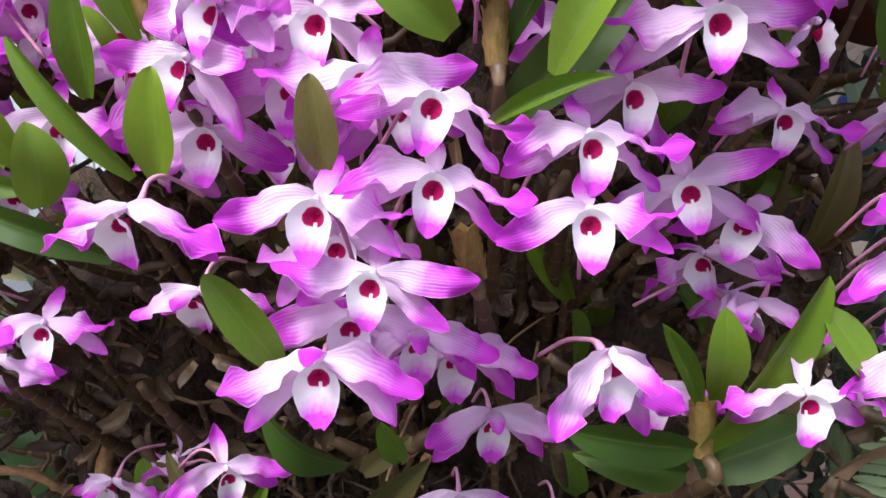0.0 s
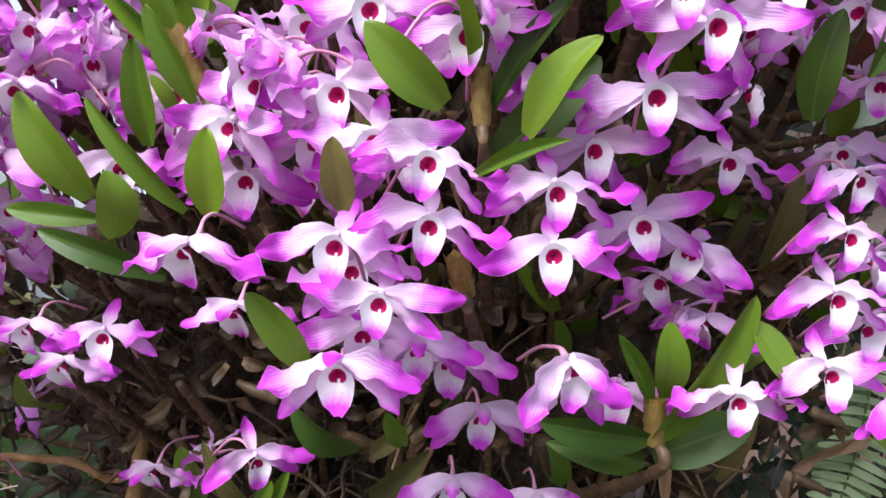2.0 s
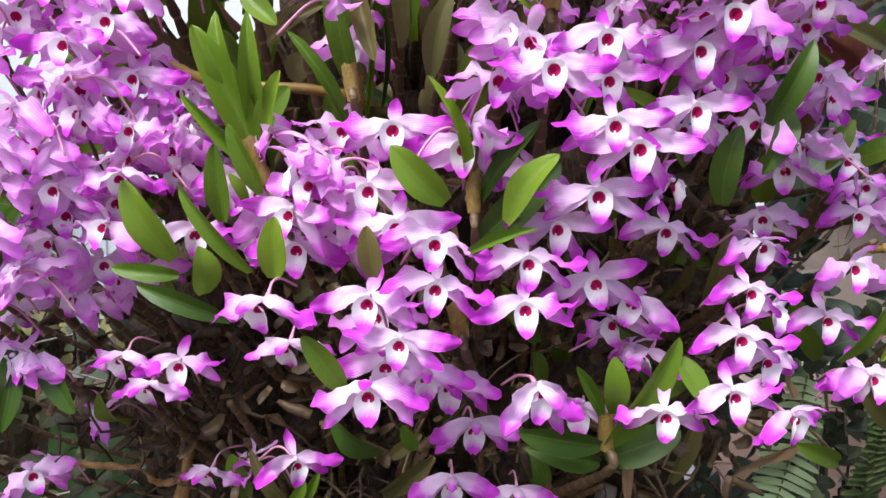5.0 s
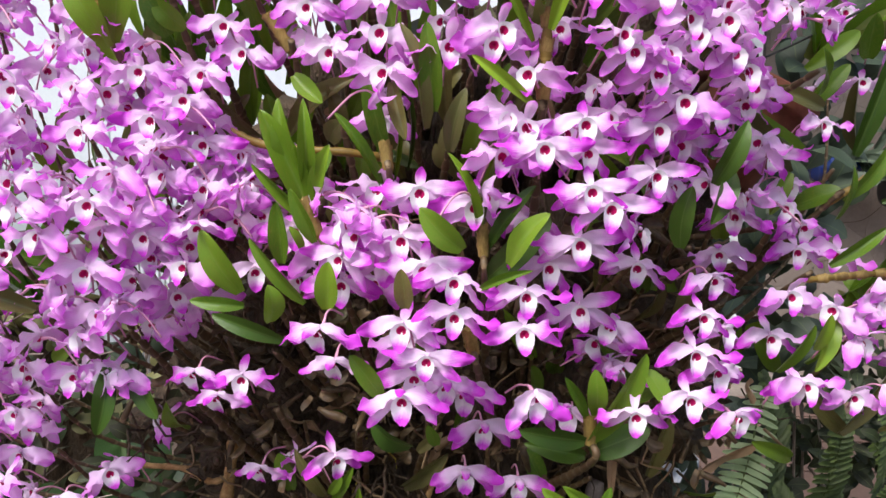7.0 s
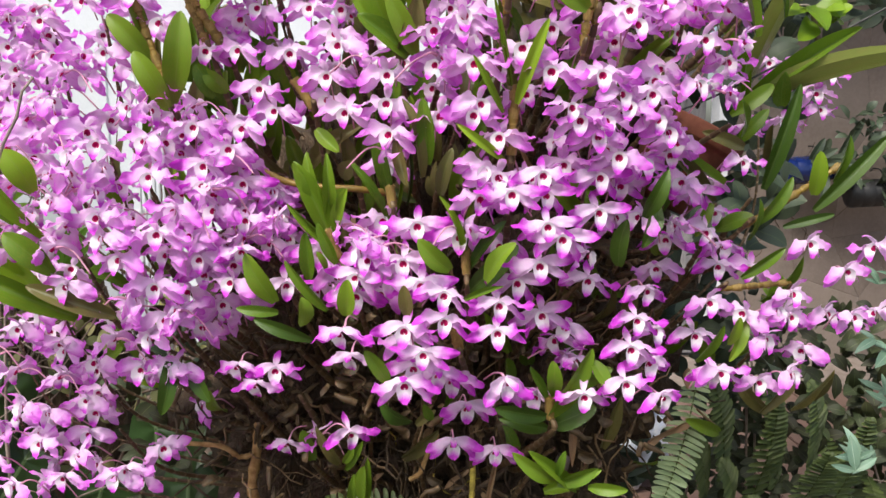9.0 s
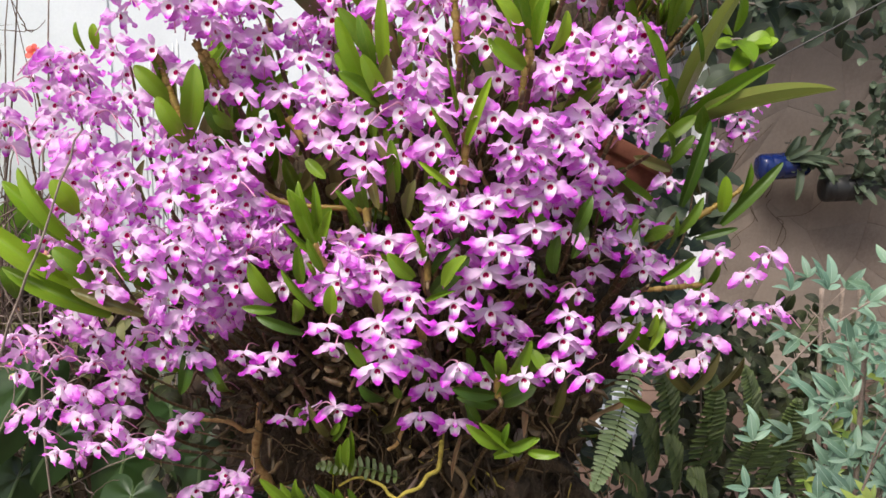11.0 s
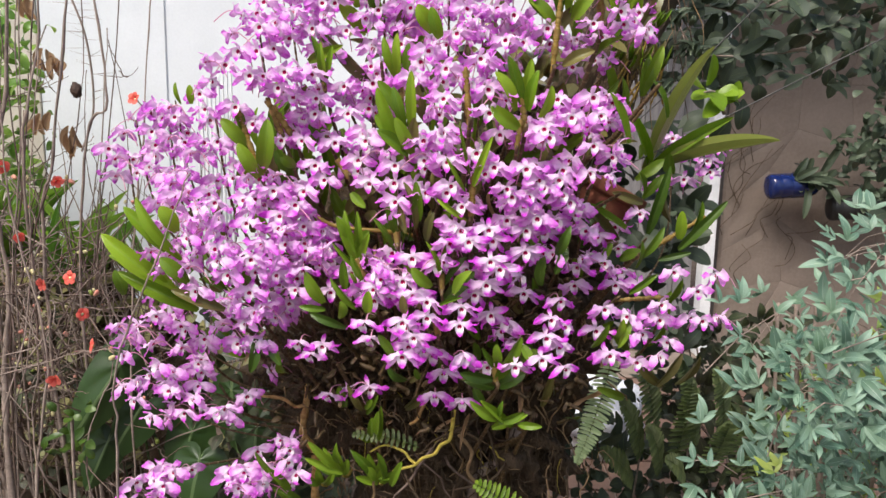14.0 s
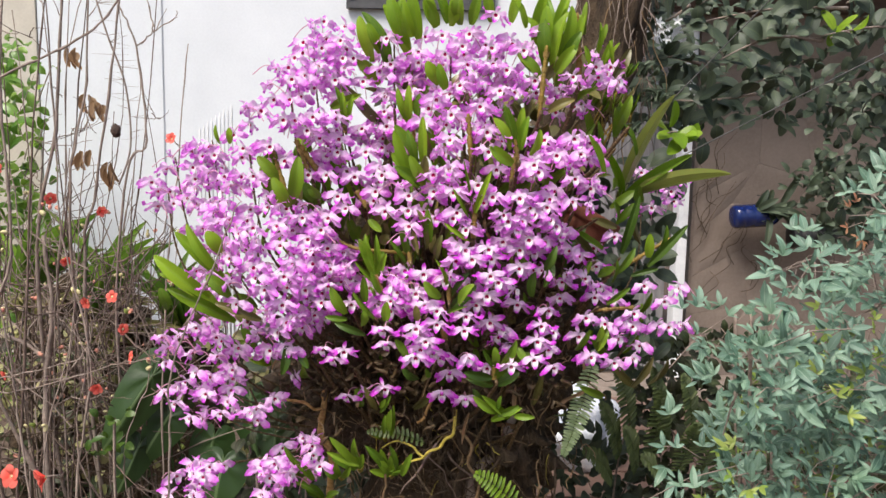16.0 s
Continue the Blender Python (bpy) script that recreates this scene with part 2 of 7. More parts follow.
WHITE_PAINT = plain_material("white_paint", (0.62, 0.63, 0.65), (0.78, 0.79, 0.80), 9, rough=0.5, bump=0.15, dist=0.002)
GREY_WOOD = plain_material("grey_boards", (0.13, 0.125, 0.13), (0.25, 0.235, 0.235), 7, rough=0.8, bump=0.4, dist=0.003, stretch=(4, 4, 0.4))
DARK_METAL = plain_material("dark_metal", (0.05, 0.05, 0.055), (0.09, 0.09, 0.095), 20, rough=0.5, bump=0.1)
DARK_WOOD = plain_material("dark_wood", (0.05, 0.03, 0.022), (0.10, 0.06, 0.045), 6, rough=0.7, bump=0.3, stretch=(0.4, 4, 4))
SOIL = plain_material("soil", (0.045, 0.03, 0.022), (0.12, 0.085, 0.06), 9, rough=0.95, bump=0.9, dist=0.02, fine=70)
TILE = plain_material("floor_tile", (0.11, 0.065, 0.05), (0.17, 0.105, 0.08), 6, rough=0.7, bump=0.2, dist=0.002, fine=80, spread=0.3)
SACK = plain_material("sack", (0.45, 0.50, 0.62), (0.78, 0.79, 0.80), 16, rough=0.5, bump=0.5, dist=0.01)
CREAM_BUD = plain_material("cream_bud", (0.42, 0.38, 0.16), (0.68, 0.60, 0.36), 150, rough=0.6, bump=0.1, dist=0.001)
PINK_BUD = plain_material("pink_bud", (0.62, 0.20, 0.15), (0.72, 0.42, 0.30), 120, rough=0.55, bump=0.1, dist=0.001)
WIRE = plain_material("wire", (0.03, 0.03, 0.03), (0.08, 0.076, 0.07), 40, rough=0.6, bump=0.1)


def blue_material():
    s = Shader("blue_plastic", rough=0.12, spec=0.6)
    c = s.mix(s.noise(9, 3), (0.004, 0.010, 0.06), (0.010, 0.026, 0.13))
    return s.done(c)


def red_material():
    s = Shader("red_blossom", rough=0.5, spec=0.3)
    u, v = s.uv()
    c = s.ramp(s.math("ADD", v, s.math("MULTIPLY", s.random(), 0.3)), [(0.0, (0.75, 0.40, 0.25)), (0.2, (0.78, 0.10, 0.07)), (1.0, (0.84, 0.19, 0.15))])
    return s.done(c, thin=0.3)


BLACK = plain_material("black_plastic", (0.012, 0.012, 0.013), (0.03, 0.03, 0.03), 14, rough=0.45, bump=0.1)
BLUE, RED_PETAL = blue_material(), red_material()


# ---- mesh helpers ----
class Skin:
    """Collects faces, with a flat coordinate for each corner, into one mesh."""

    def __init__(self):
        self.v, self.f, self.uv, self.mi, self.mats = [], [], [], [], []

    def slot(self, mat):
        if mat not in self.mats:
            self.mats.append(mat)
        return self.mats.index(mat)

    def sheet(self, P, mat, closed=False, vscale=1.0, uvs=None):
        """A grid of points: rows along, columns across."""
        m, n, k = len(P), len(P[0]), len(self.v)
        self.v += [tuple(p) for row in P for p in row]
        s = self.slot(mat)
        for i in range(m - 1):
            for j in range(n if closed else n - 1):
                j2 = (j + 1) % n
                self.f.append((k + i * n + j, k + i * n + j2, k + (i + 1) * n + j2, k + (i + 1) * n + j))
                w = n if closed else n - 1
                if uvs is None:
                    self.uv += [(j / w, i / (m - 1) * vscale), ((j + 1) / w, i / (m - 1) * vscale), ((j + 1) / w, (i + 1) / (m - 1) * vscale), (j / w, (i + 1) / (m - 1) * vscale)]
                else:
                    self.uv += [uvs[i][j], uvs[i][j2], uvs[i + 1][j2], uvs[i + 1][j]]
                self.mi.append(s)
        return self

    def tube(self, path, radii, mat, sides=8, vscale=1.0, caps=True):
        pts = [Vector(p) for p in path]
        rows, up = [], Vector((0.31, 0.2, 0.93))
        for i, p in enumerate(pts):
            d = (pts[min(i + 1, len(pts) - 1)] - pts[max(i - 1, 0)]).normalized()
            a = d.cross(up)
            if a.length < 0.05:
                a = d.cross(Vector((1, 0, 0)))
            a.normalize()
            b = d.cross(a)
            up = a.cross(d)
            r = radii[i] if hasattr(radii, "__len__") else radii
            rows.append([p + (a * math.cos(t) + b * math.sin(t)) * r for t in (2 * math.pi * j / sides for j in range(sides))])
        k = len(self.v)
        self.sheet(rows, mat, closed=True, vscale=vscale)
        if caps:
            for row in (0, len(rows) - 1):
                ids = [k + row * sides + j for j in range(sides)]
                self.f.append(tuple(ids if row else ids[::-1]))
                self.uv += [(0.5, 0.5)] * sides
                self.mi.append(self.slot(mat))
        return self

    def box(self, lo, hi, mat, bevel=0.0):
        bm = bmesh.new()
        bmesh.ops.create_cube(bm, size=1.0, matrix=Matrix.LocRotScale([(a + b) / 2 for a, b in zip(lo, hi)], None, [b - a for a, b in zip(lo, hi)]))
        if bevel:
            bmesh.ops.bevel(bm, geom=bm.edges[:], offset=bevel, segments=2, affect="EDGES")
        return self.take(bm, mat)

    def take(self, bm, mat):
        k = len(self.v)
        bm.verts.index_update()
        self.v += [tuple(q.co) for q in bm.verts]
        for f in bm.faces:
            self.f.append(tuple(k + q.index for q in f.verts))
            self.uv += [(q.co.x, q.co.z) for q in f.verts]
            self.mi.append(self.slot(mat))
        bm.free()
        return self

    def mesh(self, name, smooth=True):
        me = bpy.data.meshes.new(name)
        me.from_pydata(self.v, [], self.f)
        layer = me.uv_layers.new(name="uv")
        layer.data.foreach_set("uv", np.array(self.uv, dtype=np.float32).ravel())
        for m in self.mats:
            me.materials.append(m)
        me.polygons.foreach_set("material_index", self.mi)
        me.polygons.foreach_set("use_smooth", [smooth] * len(me.polygons))
        me.update()
        return me


def curve(points, n=8):
    pts = [Vector(p) for p in points]
    out = []
    for a, b, c, d in zip([pts[0]] + pts[:-2], pts[:-1], pts[1:], pts[2:] + [pts[-1]]):
        for i in range(n):
            t = i / n
            out.append(0.5 * ((2 * b) + (c - a) * t + (2 * a - 5 * b + 4 * c - d) * t * t + (3 * b - a - 3 * c + d) * t ** 3))
    return out + [pts[-1]]


def lump(skin, centre, size, mat, rough=0.25, scale=3.0, detail=4):
    """An uneven rounded body."""
    bm = bmesh.new()
    bmesh.ops.create_icosphere(bm, subdivisions=detail, radius=1.0)
    off = Vector((random.uniform(0, 50), 0, 0))
    for q in bm.verts:
        k = 1 + rough * noise.fractal(q.co * scale + off, 1.0, 2.0, 4)
        q.co = Vector(centre) + Vector([a * b * k for a, b in zip(q.co, size)])
    return skin.take(bm, mat)


def place_part(name, mesh, parent, m=None, label=""):
    """Links a mesh as a part under a thing; m is its pose in the thing's own space."""
    ob = new(name, mesh)
    ob.parent = parent
    if m is not None:
        ob.matrix_basis = m
    return tagged(ob, label) if label else ob


def thing(name, place, label, category, group="", kind=""):
    """An Empty at a thing's base, which carries its parts."""
    ob = new(name)
    ob.location, ob.empty_display_size = place, 0.05
    return tagged(ob, label, category, group, kind)


def along(base, tip, width, hint, depth=1.0):
    """The pose that lays a unit blade, which grows along z and faces -y, from base to tip."""
    base, tip, hint = Vector(base), Vector(tip), Vector(hint)
    z = tip - base
    long = z.length
    z = z / long
    y = -(hint - z * hint.dot(z))
    y = y.normalized() if y.length > 1e-3 else z.orthogonal().normalized()
    x = y.cross(z)
    m = Matrix((x, y, z)).transposed().to_4x4()
    return Matrix.Translation(base) @ m @ Matrix.Diagonal((width, long * depth, long, 1))


def blade(bow=0.1, fold=0.12, bend=0.0, widest=0.45, base=0.15, sharp=0.8, rows=12, cols=7, wave=0.0):
    """A unit leaf: 1 long and 1 wide."""
    P, ph = [], random.uniform(0, 6)
    lo, hi = widest, 1 - widest
    peak = (lo ** (sharp * lo / hi)) * (hi ** sharp)
    for i in range(rows):
        s = 1 - (1 - i / (rows - 1)) ** 1.5
        w = 0.5 * max((s ** (sharp * lo / hi)) * ((1 - s) ** sharp) / peak, base * (1 - s) ** 2)
        if i == rows - 1:
            w = 0.004
        row = []
        for j in range(cols):
            u = 2 * j / (cols - 1) - 1
            x = u * w + bend * math.sin(math.pi * s)
            y = -bow * math.sin(math.pi * s * 0.9) - fold * abs(u) * w * 0.5 + wave * math.sin(9 * s + ph + 2 * u) * abs(u)
            row.append((x, y, s))
        P.append(row)
    return P


def leaf_meshes(name, mat, shapes):
    return [Skin().sheet(blade(**k), mat).mesh(name) for k in shapes]


ORCHID_SHAPES = [dict(bow=0.06, bend=0.02, fold=0.25, sharp=0.55, base=0.4), dict(bow=0.14, bend=0.10, fold=0.22, widest=0.52, sharp=0.6, base=0.35), dict(bow=0.10, bend=-0.12, fold=0.3, wave=0.014, sharp=0.62, base=0.4), dict(bow=0.18, fold=0.4, widest=0.44, sharp=0.7, base=0.35, wave=0.01), dict(bow=0.03, fold=0.45, bend=0.05, wave=0.015, sharp=0.6, base=0.4)]
ORCHID_LEAVES = leaf_meshes("leaf", LEAF, ORCHID_SHAPES)
YOUNG_LEAVES = leaf_meshes("leaf", YOUNG, ORCHID_SHAPES[:3])
DEEP_LEAVES = leaf_meshes("leaf", DEEP, ORCHID_SHAPES[:4])
OLIVE_LEAVES = leaf_meshes("leaf", OLIVE, ORCHID_SHAPES[2:])
DRY_LEAVES = leaf_meshes("dry_leaf", DRY, [dict(bow=0.2, fold=0.5, wave=0.04), dict(bow=-0.15, fold=0.4, bend=0.1, wave=0.05)])


# ---- orchid blossoms ----
def tepal(length, width, a0, bend, lift, f0, f1, turned, twist, ripple, cup, phase, mirror):
    """One petal or sepal of a blossom that faces -y: a0 is its angle over the horizon, bend its arch, lift the turn of its tip, f0 and f1 how far it leans forward, in degrees."""
    rows, cols, P = 15, 9, []
    c, last = Vector((0, 0.003, 0.005)), 0.0
    for i in range(rows):
        s = 1 - (1 - i / (rows - 1)) ** 1.45
        late = max(0.0, (s - 0.5) / 0.5)
        a, f = radians(a0 + bend * s + lift * late), radians(f0 + f1 * s * s)
        d = Vector((math.cos(a) * math.cos(f), -math.sin(f), math.sin(a) * math.cos(f)))
        if i:
            c = c + d * length * (s - last)
            last = s
        side = Vector((-math.sin(a), 0, math.cos(a)))
        side = Matrix.Rotation(radians(turned + twist * s), 3, d) @ side
        n = d.cross(side)
        w = width * 0.5 * max(((s + 0.02) ** 0.75) * ((1.0002 - s) ** 0.64) / 0.440, 0.24 * (1 - s))
        row = []
        for j in range(cols):
            u = 2 * j / (cols - 1) - 1
            edge = abs(u) ** 1.6 * min(1.0, 2.2 * s) * (1 - s ** 5)
            wave = 0.8 * math.sin(phase + 8.0 * s + 1.2 * u) + 0.5 * math.sin(2.3 * phase + 19 * s - 1.5 * u)
            p = c + side * (u * w) + n * (cup * u * u * w - 0.14 * w * (1 - abs(u)) + ripple * wave * edge)
            row.append((-p.x if mirror else p.x, p.y, p.z))
        P.append(row if not mirror else row[::-1])
    return P


TEPAL_UV = [[(j / 8, 1 - (1 - i / 14) ** 1.45) for j in range(9)] for i in range(15)]


def lip_sheet(wide, droop, flare):
    """The lip: a shallow egg-shaped trumpet, rolled up round the column, with a pointed lower lobe."""
    P, uvs = [], []
    rho = (0.02, 0.18, 0.34, 0.48, 0.62, 0.76, 0.90, 1.0)
    n = 20
    for r in rho:
        row, uvr = [], []
        for j in range(n):
            t = 2 * math.pi * j / n
            down = 0.5 - 0.5 * math.cos(t)
            x = 0.0088 * wide * math.sin(t) * (1 + 0.10 * down - 0.42 * down ** 5)
            z = 0.0078 * math.cos(t) if math.cos(t) > 0 else 0.0190 * math.cos(t)
            y = 0.0018 - 0.0100 * r ** 0.85 + 0.0042 * (1 - down) * r ** 2 - 0.0035 * down * r + droop * 0.006 * down ** 3 * r ** 3
            y += (0.0010 * math.sin(9 * t + flare) + 0.0006 * math.sin(17 * t)) * r ** 4 - 0.0030 * abs(math.sin(t)) * r ** 3
            row.append((x * r, y, z * r))
            uvr.append((0.5 + x * r / 0.020, 0.655 + z * r / (0.030 if z > 0 else 0.033)))
        P.append(row)
        uvs.append(uvr)
    return P, uvs


# Each kind of blossom: petal (rise, arch, lift, lean, curl, turned, width), sepal (rise, arch, lift, lean, turned), dorsal sepal (length, lean, curl).
BLOSSOM_KINDS = (
    ((14, -48, 27, 6, -10, -26, 0.0205), (-30, -22, 10, 2, -18), (0.027, -70, 45)),
    ((10, -44, 36, 10, 20, -30, 0.0200), (-34, -18, -6, -4, -14), (0.027, -72, 70)),
    ((22, -86, 96, 8, -5, -44, 0.0195), (-12, -46, 34, 0, -28), (0.026, -76, 60)),
    ((14, -72, 62, 14, 15, -46, 0.0190), (-16, -40, 14, 4, -28), (0.027, -70, 30)),
    ((14, -68, 70, 18, 10, -48, 0.0195), (-20, -36, 10, 6, -28), (0.030, 34, 85)),
    ((10, -58, 44, 12, -20, -42, 0.0190), (-26, -26, 20, 0, -24), (0.029, 26, 70)),
    ((10, -50, 24, 2, -25, -60, 0.0155), (-22, -32, 0, -6, -34), (0.026, -62, 50)),
    ((6, -66, 30, 8, 10, -66, 0.0195), (-24, -42, 14, 10, -48), (0.031, 44, 40)),
    ((12, -82, 60, 10, -10, -60, 0.0190), (-30, -36, 24, 8, -44), (0.030, 32, 50)),
    ((24, -38, -10, -14, -28, -26, 0.0195), (-24, -4, -26, -12, -20), (0.027, -72, 16)),
    ((-14, -44, 24, 30, 10, -16, 0.0215), (-48, -18, 4, 18, -8), (0.036, 62, 24)),
)


def blossom_meshes(k, petal, sepal, wide):
    """The shared meshes of one kind of blossom: its core with the stalk, and its petals, sepals and lip."""
    r = random.Random(40 + k)
    j = lambda w: r.uniform(-w, w)
    (pa, pb, pl, pf, pc, pt, pw), (sa, sb, sl, sf, st), (dl, df, dc) = BLOSSOM_KINDS[k]
    core = Skin()
    lump(core, (0, 0.0005, 0.0060), (0.0017, 0.0026, 0.0022), COLUMN, rough=0.1, detail=2)
    sway, rise = j(0.012), (0.010, 0.002, -0.012, 0.014)[k % 4]
    path = [(0, 0.004, 0), (0, 0.012, 0.001), (sway * 0.3, 0.021, rise * 0.3 - 0.002), (sway * 0.7, 0.032, rise * 0.4 - 0.012), (sway * 1.2, 0.046, rise * 0.3 - 0.036)]
    path = curve(path, 4)
    core.tube(path, [max(0.0011, 0.0026 - 0.0020 * i / 8) for i in range(len(path))], PEDICEL, sides=6)
    sheets = []
    for mirror in (False, True):
        P = tepal(0.0448 + j(0.002), wide * pw + j(0.001), pa + j(8), pb + j(14), pl + j(26), pf + j(8), pc + j(25), pt + j(12), j(48), 0.0072, 0.1 + j(0.5), r.uniform(0, 6), mirror)
        sheets.append((P, petal, TEPAL_UV, False))
        P = tepal(0.0428 + j(0.002), 0.0137 * wide + j(0.0008), sa + j(7), sb + j(12), sl + j(20), sf + j(8), j(35), st + j(12), j(30), 0.0036, 0.2 + j(0.4), r.uniform(0, 6), mirror)
        sheets.append((P, sepal, TEPAL_UV, False))
    sheets.append((tepal(dl * 1.05, 0.0115, 90, j(25), j(25), df, dc, 0, j(30), 0.0012, 0.25, r.uniform(0, 6), False), sepal, TEPAL_UV, False))
    P, uvs = lip_sheet(r.uniform(0.94, 1.06), r.uniform(-0.4, 1.0), r.uniform(0, 6))
    sheets.append((P, LIP, uvs, True))
    names = {petal: "petal", sepal: "sepal", LIP: "lip"}
    out = [(names[mat], Skin().sheet(P, mat, closed=closed, uvs=uvs).mesh(names[mat])) for P, mat, uvs, closed in sheets]
    whole = Skin()
    whole.v, whole.f, whole.uv, whole.mi, whole.mats = core.v[:], core.f[:], core.uv[:], core.mi[:], core.mats[:]
    for P, mat, uvs, closed in sheets:
        whole.sheet(P, mat, closed=closed, uvs=uvs)
    return core.mesh("flower"), out, whole.mesh("flower")


BLOSSOMS = [blossom_meshes(k, PETAL, SEPAL, 1.12) for k in range(len(BLOSSOM_KINDS) - 1)]
FRESH_BLOSSOMS = [blossom_meshes(k, FRESH_PETAL, FRESH_SEPAL, 0.88) for k in range(len(BLOSSOM_KINDS))]
KIND = random.Random(77)


def blossom(parent, at, turn, tip, roll, origin, kind=None, split=True):
    pick, k = KIND.choice((8, 5, 2, 2, 3, 3, 3, 4, 5, 6, 7, 8, 8)), KIND.uniform(0.94, 1.06)
    core, pieces, whole = BLOSSOMS[pick] if kind is None else FRESH_BLOSSOMS[kind]
    m = pose(at[0] - origin[0], at[1] - origin[1], at[2] - origin[2], 0, 0, turn) @ pose(0, 0, 0, tip) @ pose(0, 0, 0, 0, roll)
    ob = place_part("flower", core if split else whole, parent, m @ Matrix.Diagonal((k, k, k, 1)))
    for name, mesh in pieces if split else ():
        place_part(name, mesh, ob)
    return ob


def jointed(skin, path, r, mat, joint=0.022):
    """A cane: smooth swelling lengths between ringed joints."""
    pts = [Vector(p) for p in path]
    fine = []
    for a, b, c, d in zip([pts[0]] + pts[:-2], pts[:-1], pts[1:], pts[2:] + [pts[-1]]):
        for i in range(12):
            t = i / 12
            fine.append(0.5 * ((2 * b) + (c - a) * t + (2 * a - 5 * b + 4 * c - d) * t * t + (3 * b - a - 3 * c + d) * t ** 3))
    fine.append(pts[-1])
    run, rows, radii, last, total = 0.0, [], [], fine[0], 0.0
    dist = [0.0]
    for p, q in zip(fine, fine[1:]):
        dist.append(dist[-1] + (q - p).length)
    total = dist[-1]
    count = max(2, round(total / joint))
    for i in range(count * 4 + 1):
        want = total * i / (count * 4)
        k = max(0, min(len(dist) - 2, next((j for j, x in enumerate(dist) if x > want), len(dist)) - 1))
        f = (want - dist[k]) / max(dist[k + 1] - dist[k], 1e-6)
        rows.append(fine[k].lerp(fine[k + 1], f))
        taper = 1.0 - 0.35 * abs(2 * i / (count * 4) - 0.9)
        radii.append(r * taper * (0.80, 1.16, 1.06, 0.95)[i % 4])
    skin.tube(rows, radii, mat, sides=9, vscale=count)
    return skin


CANE_RND = random.Random(9)
CANES = []


def orchid_cane(centre, blooms, leaves=(), stalk=None):
    """One flowering cane: its stem out of the root mass, its leaves and its blossoms."""
    r = CANE_RND
    cx, cy, cz = centre
    foot = Vector((0.5 * cx + r.uniform(-0.05, 0.05), 0.74 + r.uniform(-0.05, 0.08), max(0.70, cz - 0.10 - 0.45 * max(0.0, min(1.0, (cz - 0.75) / 0.8)))))
    top = Vector((cx + r.uniform(-0.01, 0.01), cy + 0.07, cz + 0.03))
    many, leafy = len(blooms), len(leaves)
    label = "arching orchid cane with pink and white blossoms" + (" and green strap leaves" if leafy else ", almost leafless")
    ob = thing("orchid_cane", foot, label, "orchid", "canes of the orchid clump")
    stem = Skin()
    if stalk:
        a, b, rad = Vector(stalk[:3]), Vector(stalk[3:6]), stalk[6]
        mid = foot.lerp(a, 0.55) + Vector((0, 0.02, -0.02))
        path, rad = [Vector(), mid - foot, a - foot, b - foot], max(rad, 0.004)
    else:
        mid = foot.lerp(top, 0.55) + Vector((0.3 * (cx - foot.x), 0.0, -0.03))
        path, rad = [Vector(), mid - foot, top - foot], r.uniform(0.0032, 0.0048)
    if stalk:
        path.insert(3, path[2].lerp(path[3], 0.45 if cz < 1.33 and abs(cx) < 0.3 else 0.06))
    jointed(stem, path[:-1] if stalk else path, rad * 0.8, OLD_CANE)
    place_part("cane", stem.mesh("cane"), ob, label="jointed brown cane")
    if stalk:
        rad *= 0.80
        fresh = jointed(Skin(), [path[-2].lerp(path[-3], 0.15), path[-2], path[-1]], rad, CANE, joint=0.016)
        for i in range(4):
            p = path[-2].lerp(path[-1], 0.22 + 0.22 * i)
            ring, d = [], (path[-1] - path[-2]).normalized()
            a = d.orthogonal().normalized()
            b = d.cross(a)
            for lift, wide in ((-0.007, 1.02), (0.000, 1.12), (0.005, 1.20 + 0.2 * r.random())):
                ring.append([p + d * (lift + (0.002 * math.sin(5 * t + i) if lift > 0.001 else 0)) + (a * math.cos(t) + b * math.sin(t)) * rad * wide for t in (2 * math.pi * q / 14 for q in range(14))])
            fresh.sheet(ring, SHEATH, closed=True)
        place_part("shoot", fresh.mesh("shoot"), ob, label="swollen yellow-green cane tip with papery sheaths")
    for bx, by, bz, tx, ty, tz, w, tone in leaves:
        low = cz < 1.36 and abs(cx) < 0.4
        kit = (ORCHID_LEAVES, ORCHID_LEAVES if low else YOUNG_LEAVES, OLIVE_LEAVES, DEEP_LEAVES)[tone]
        hint = (r.gauss(0, 0.4), -1.0, r.gauss(0.3, 0.25))
        place_part("leaf", r.choice(kit), ob, along(Vector((bx, by, bz)) - foot, Vector((tx, ty, tz)) - foot, w * (0.77 if low else 0.95), hint))
    for x, y, z, turn, tip, roll, *kind in blooms:
        blossom(ob, (x, y, z), turn, tip if kind else 0.5 * tip - 4, roll, foot, *kind)
    CANES.append((Vector(centre), ob))
    return ob


# ---- the flowering canes ----
orchid_cane((0.323, 0.371, 1.552), [(0.310, 0.362, 1.504, 15, 19, 1), (0.301, 0.373, 1.543, -41, 27, -9), (0.360, 0.367, 1.503, 70, 31, 4), (0.307, 0.375, 1.597, 10, 19, -7), (0.321, 0.364, 1.562, 27, 20, -21), (0.337, 0.388, 1.600, -42, 20, -10)],
            leaves=[(0.381, 0.381, 1.510, 0.337, 0.369, 1.609, 0.021, 0)])
orchid_cane((-0.609, 0.491, 1.126), [(-0.622, 0.495, 1.102, -17, 22, 6), (-0.626, 0.496, 1.151, -110, 15, 1), (-0.579, 0.483, 1.126, -41, 13, -3)],
            leaves=[(-0.504, 0.430, 1.136, -0.669, 0.421, 1.217, 0.034, 0), (-0.703, 0.510, 1.146, -0.718, 0.499, 1.205, 0.029, 0)])
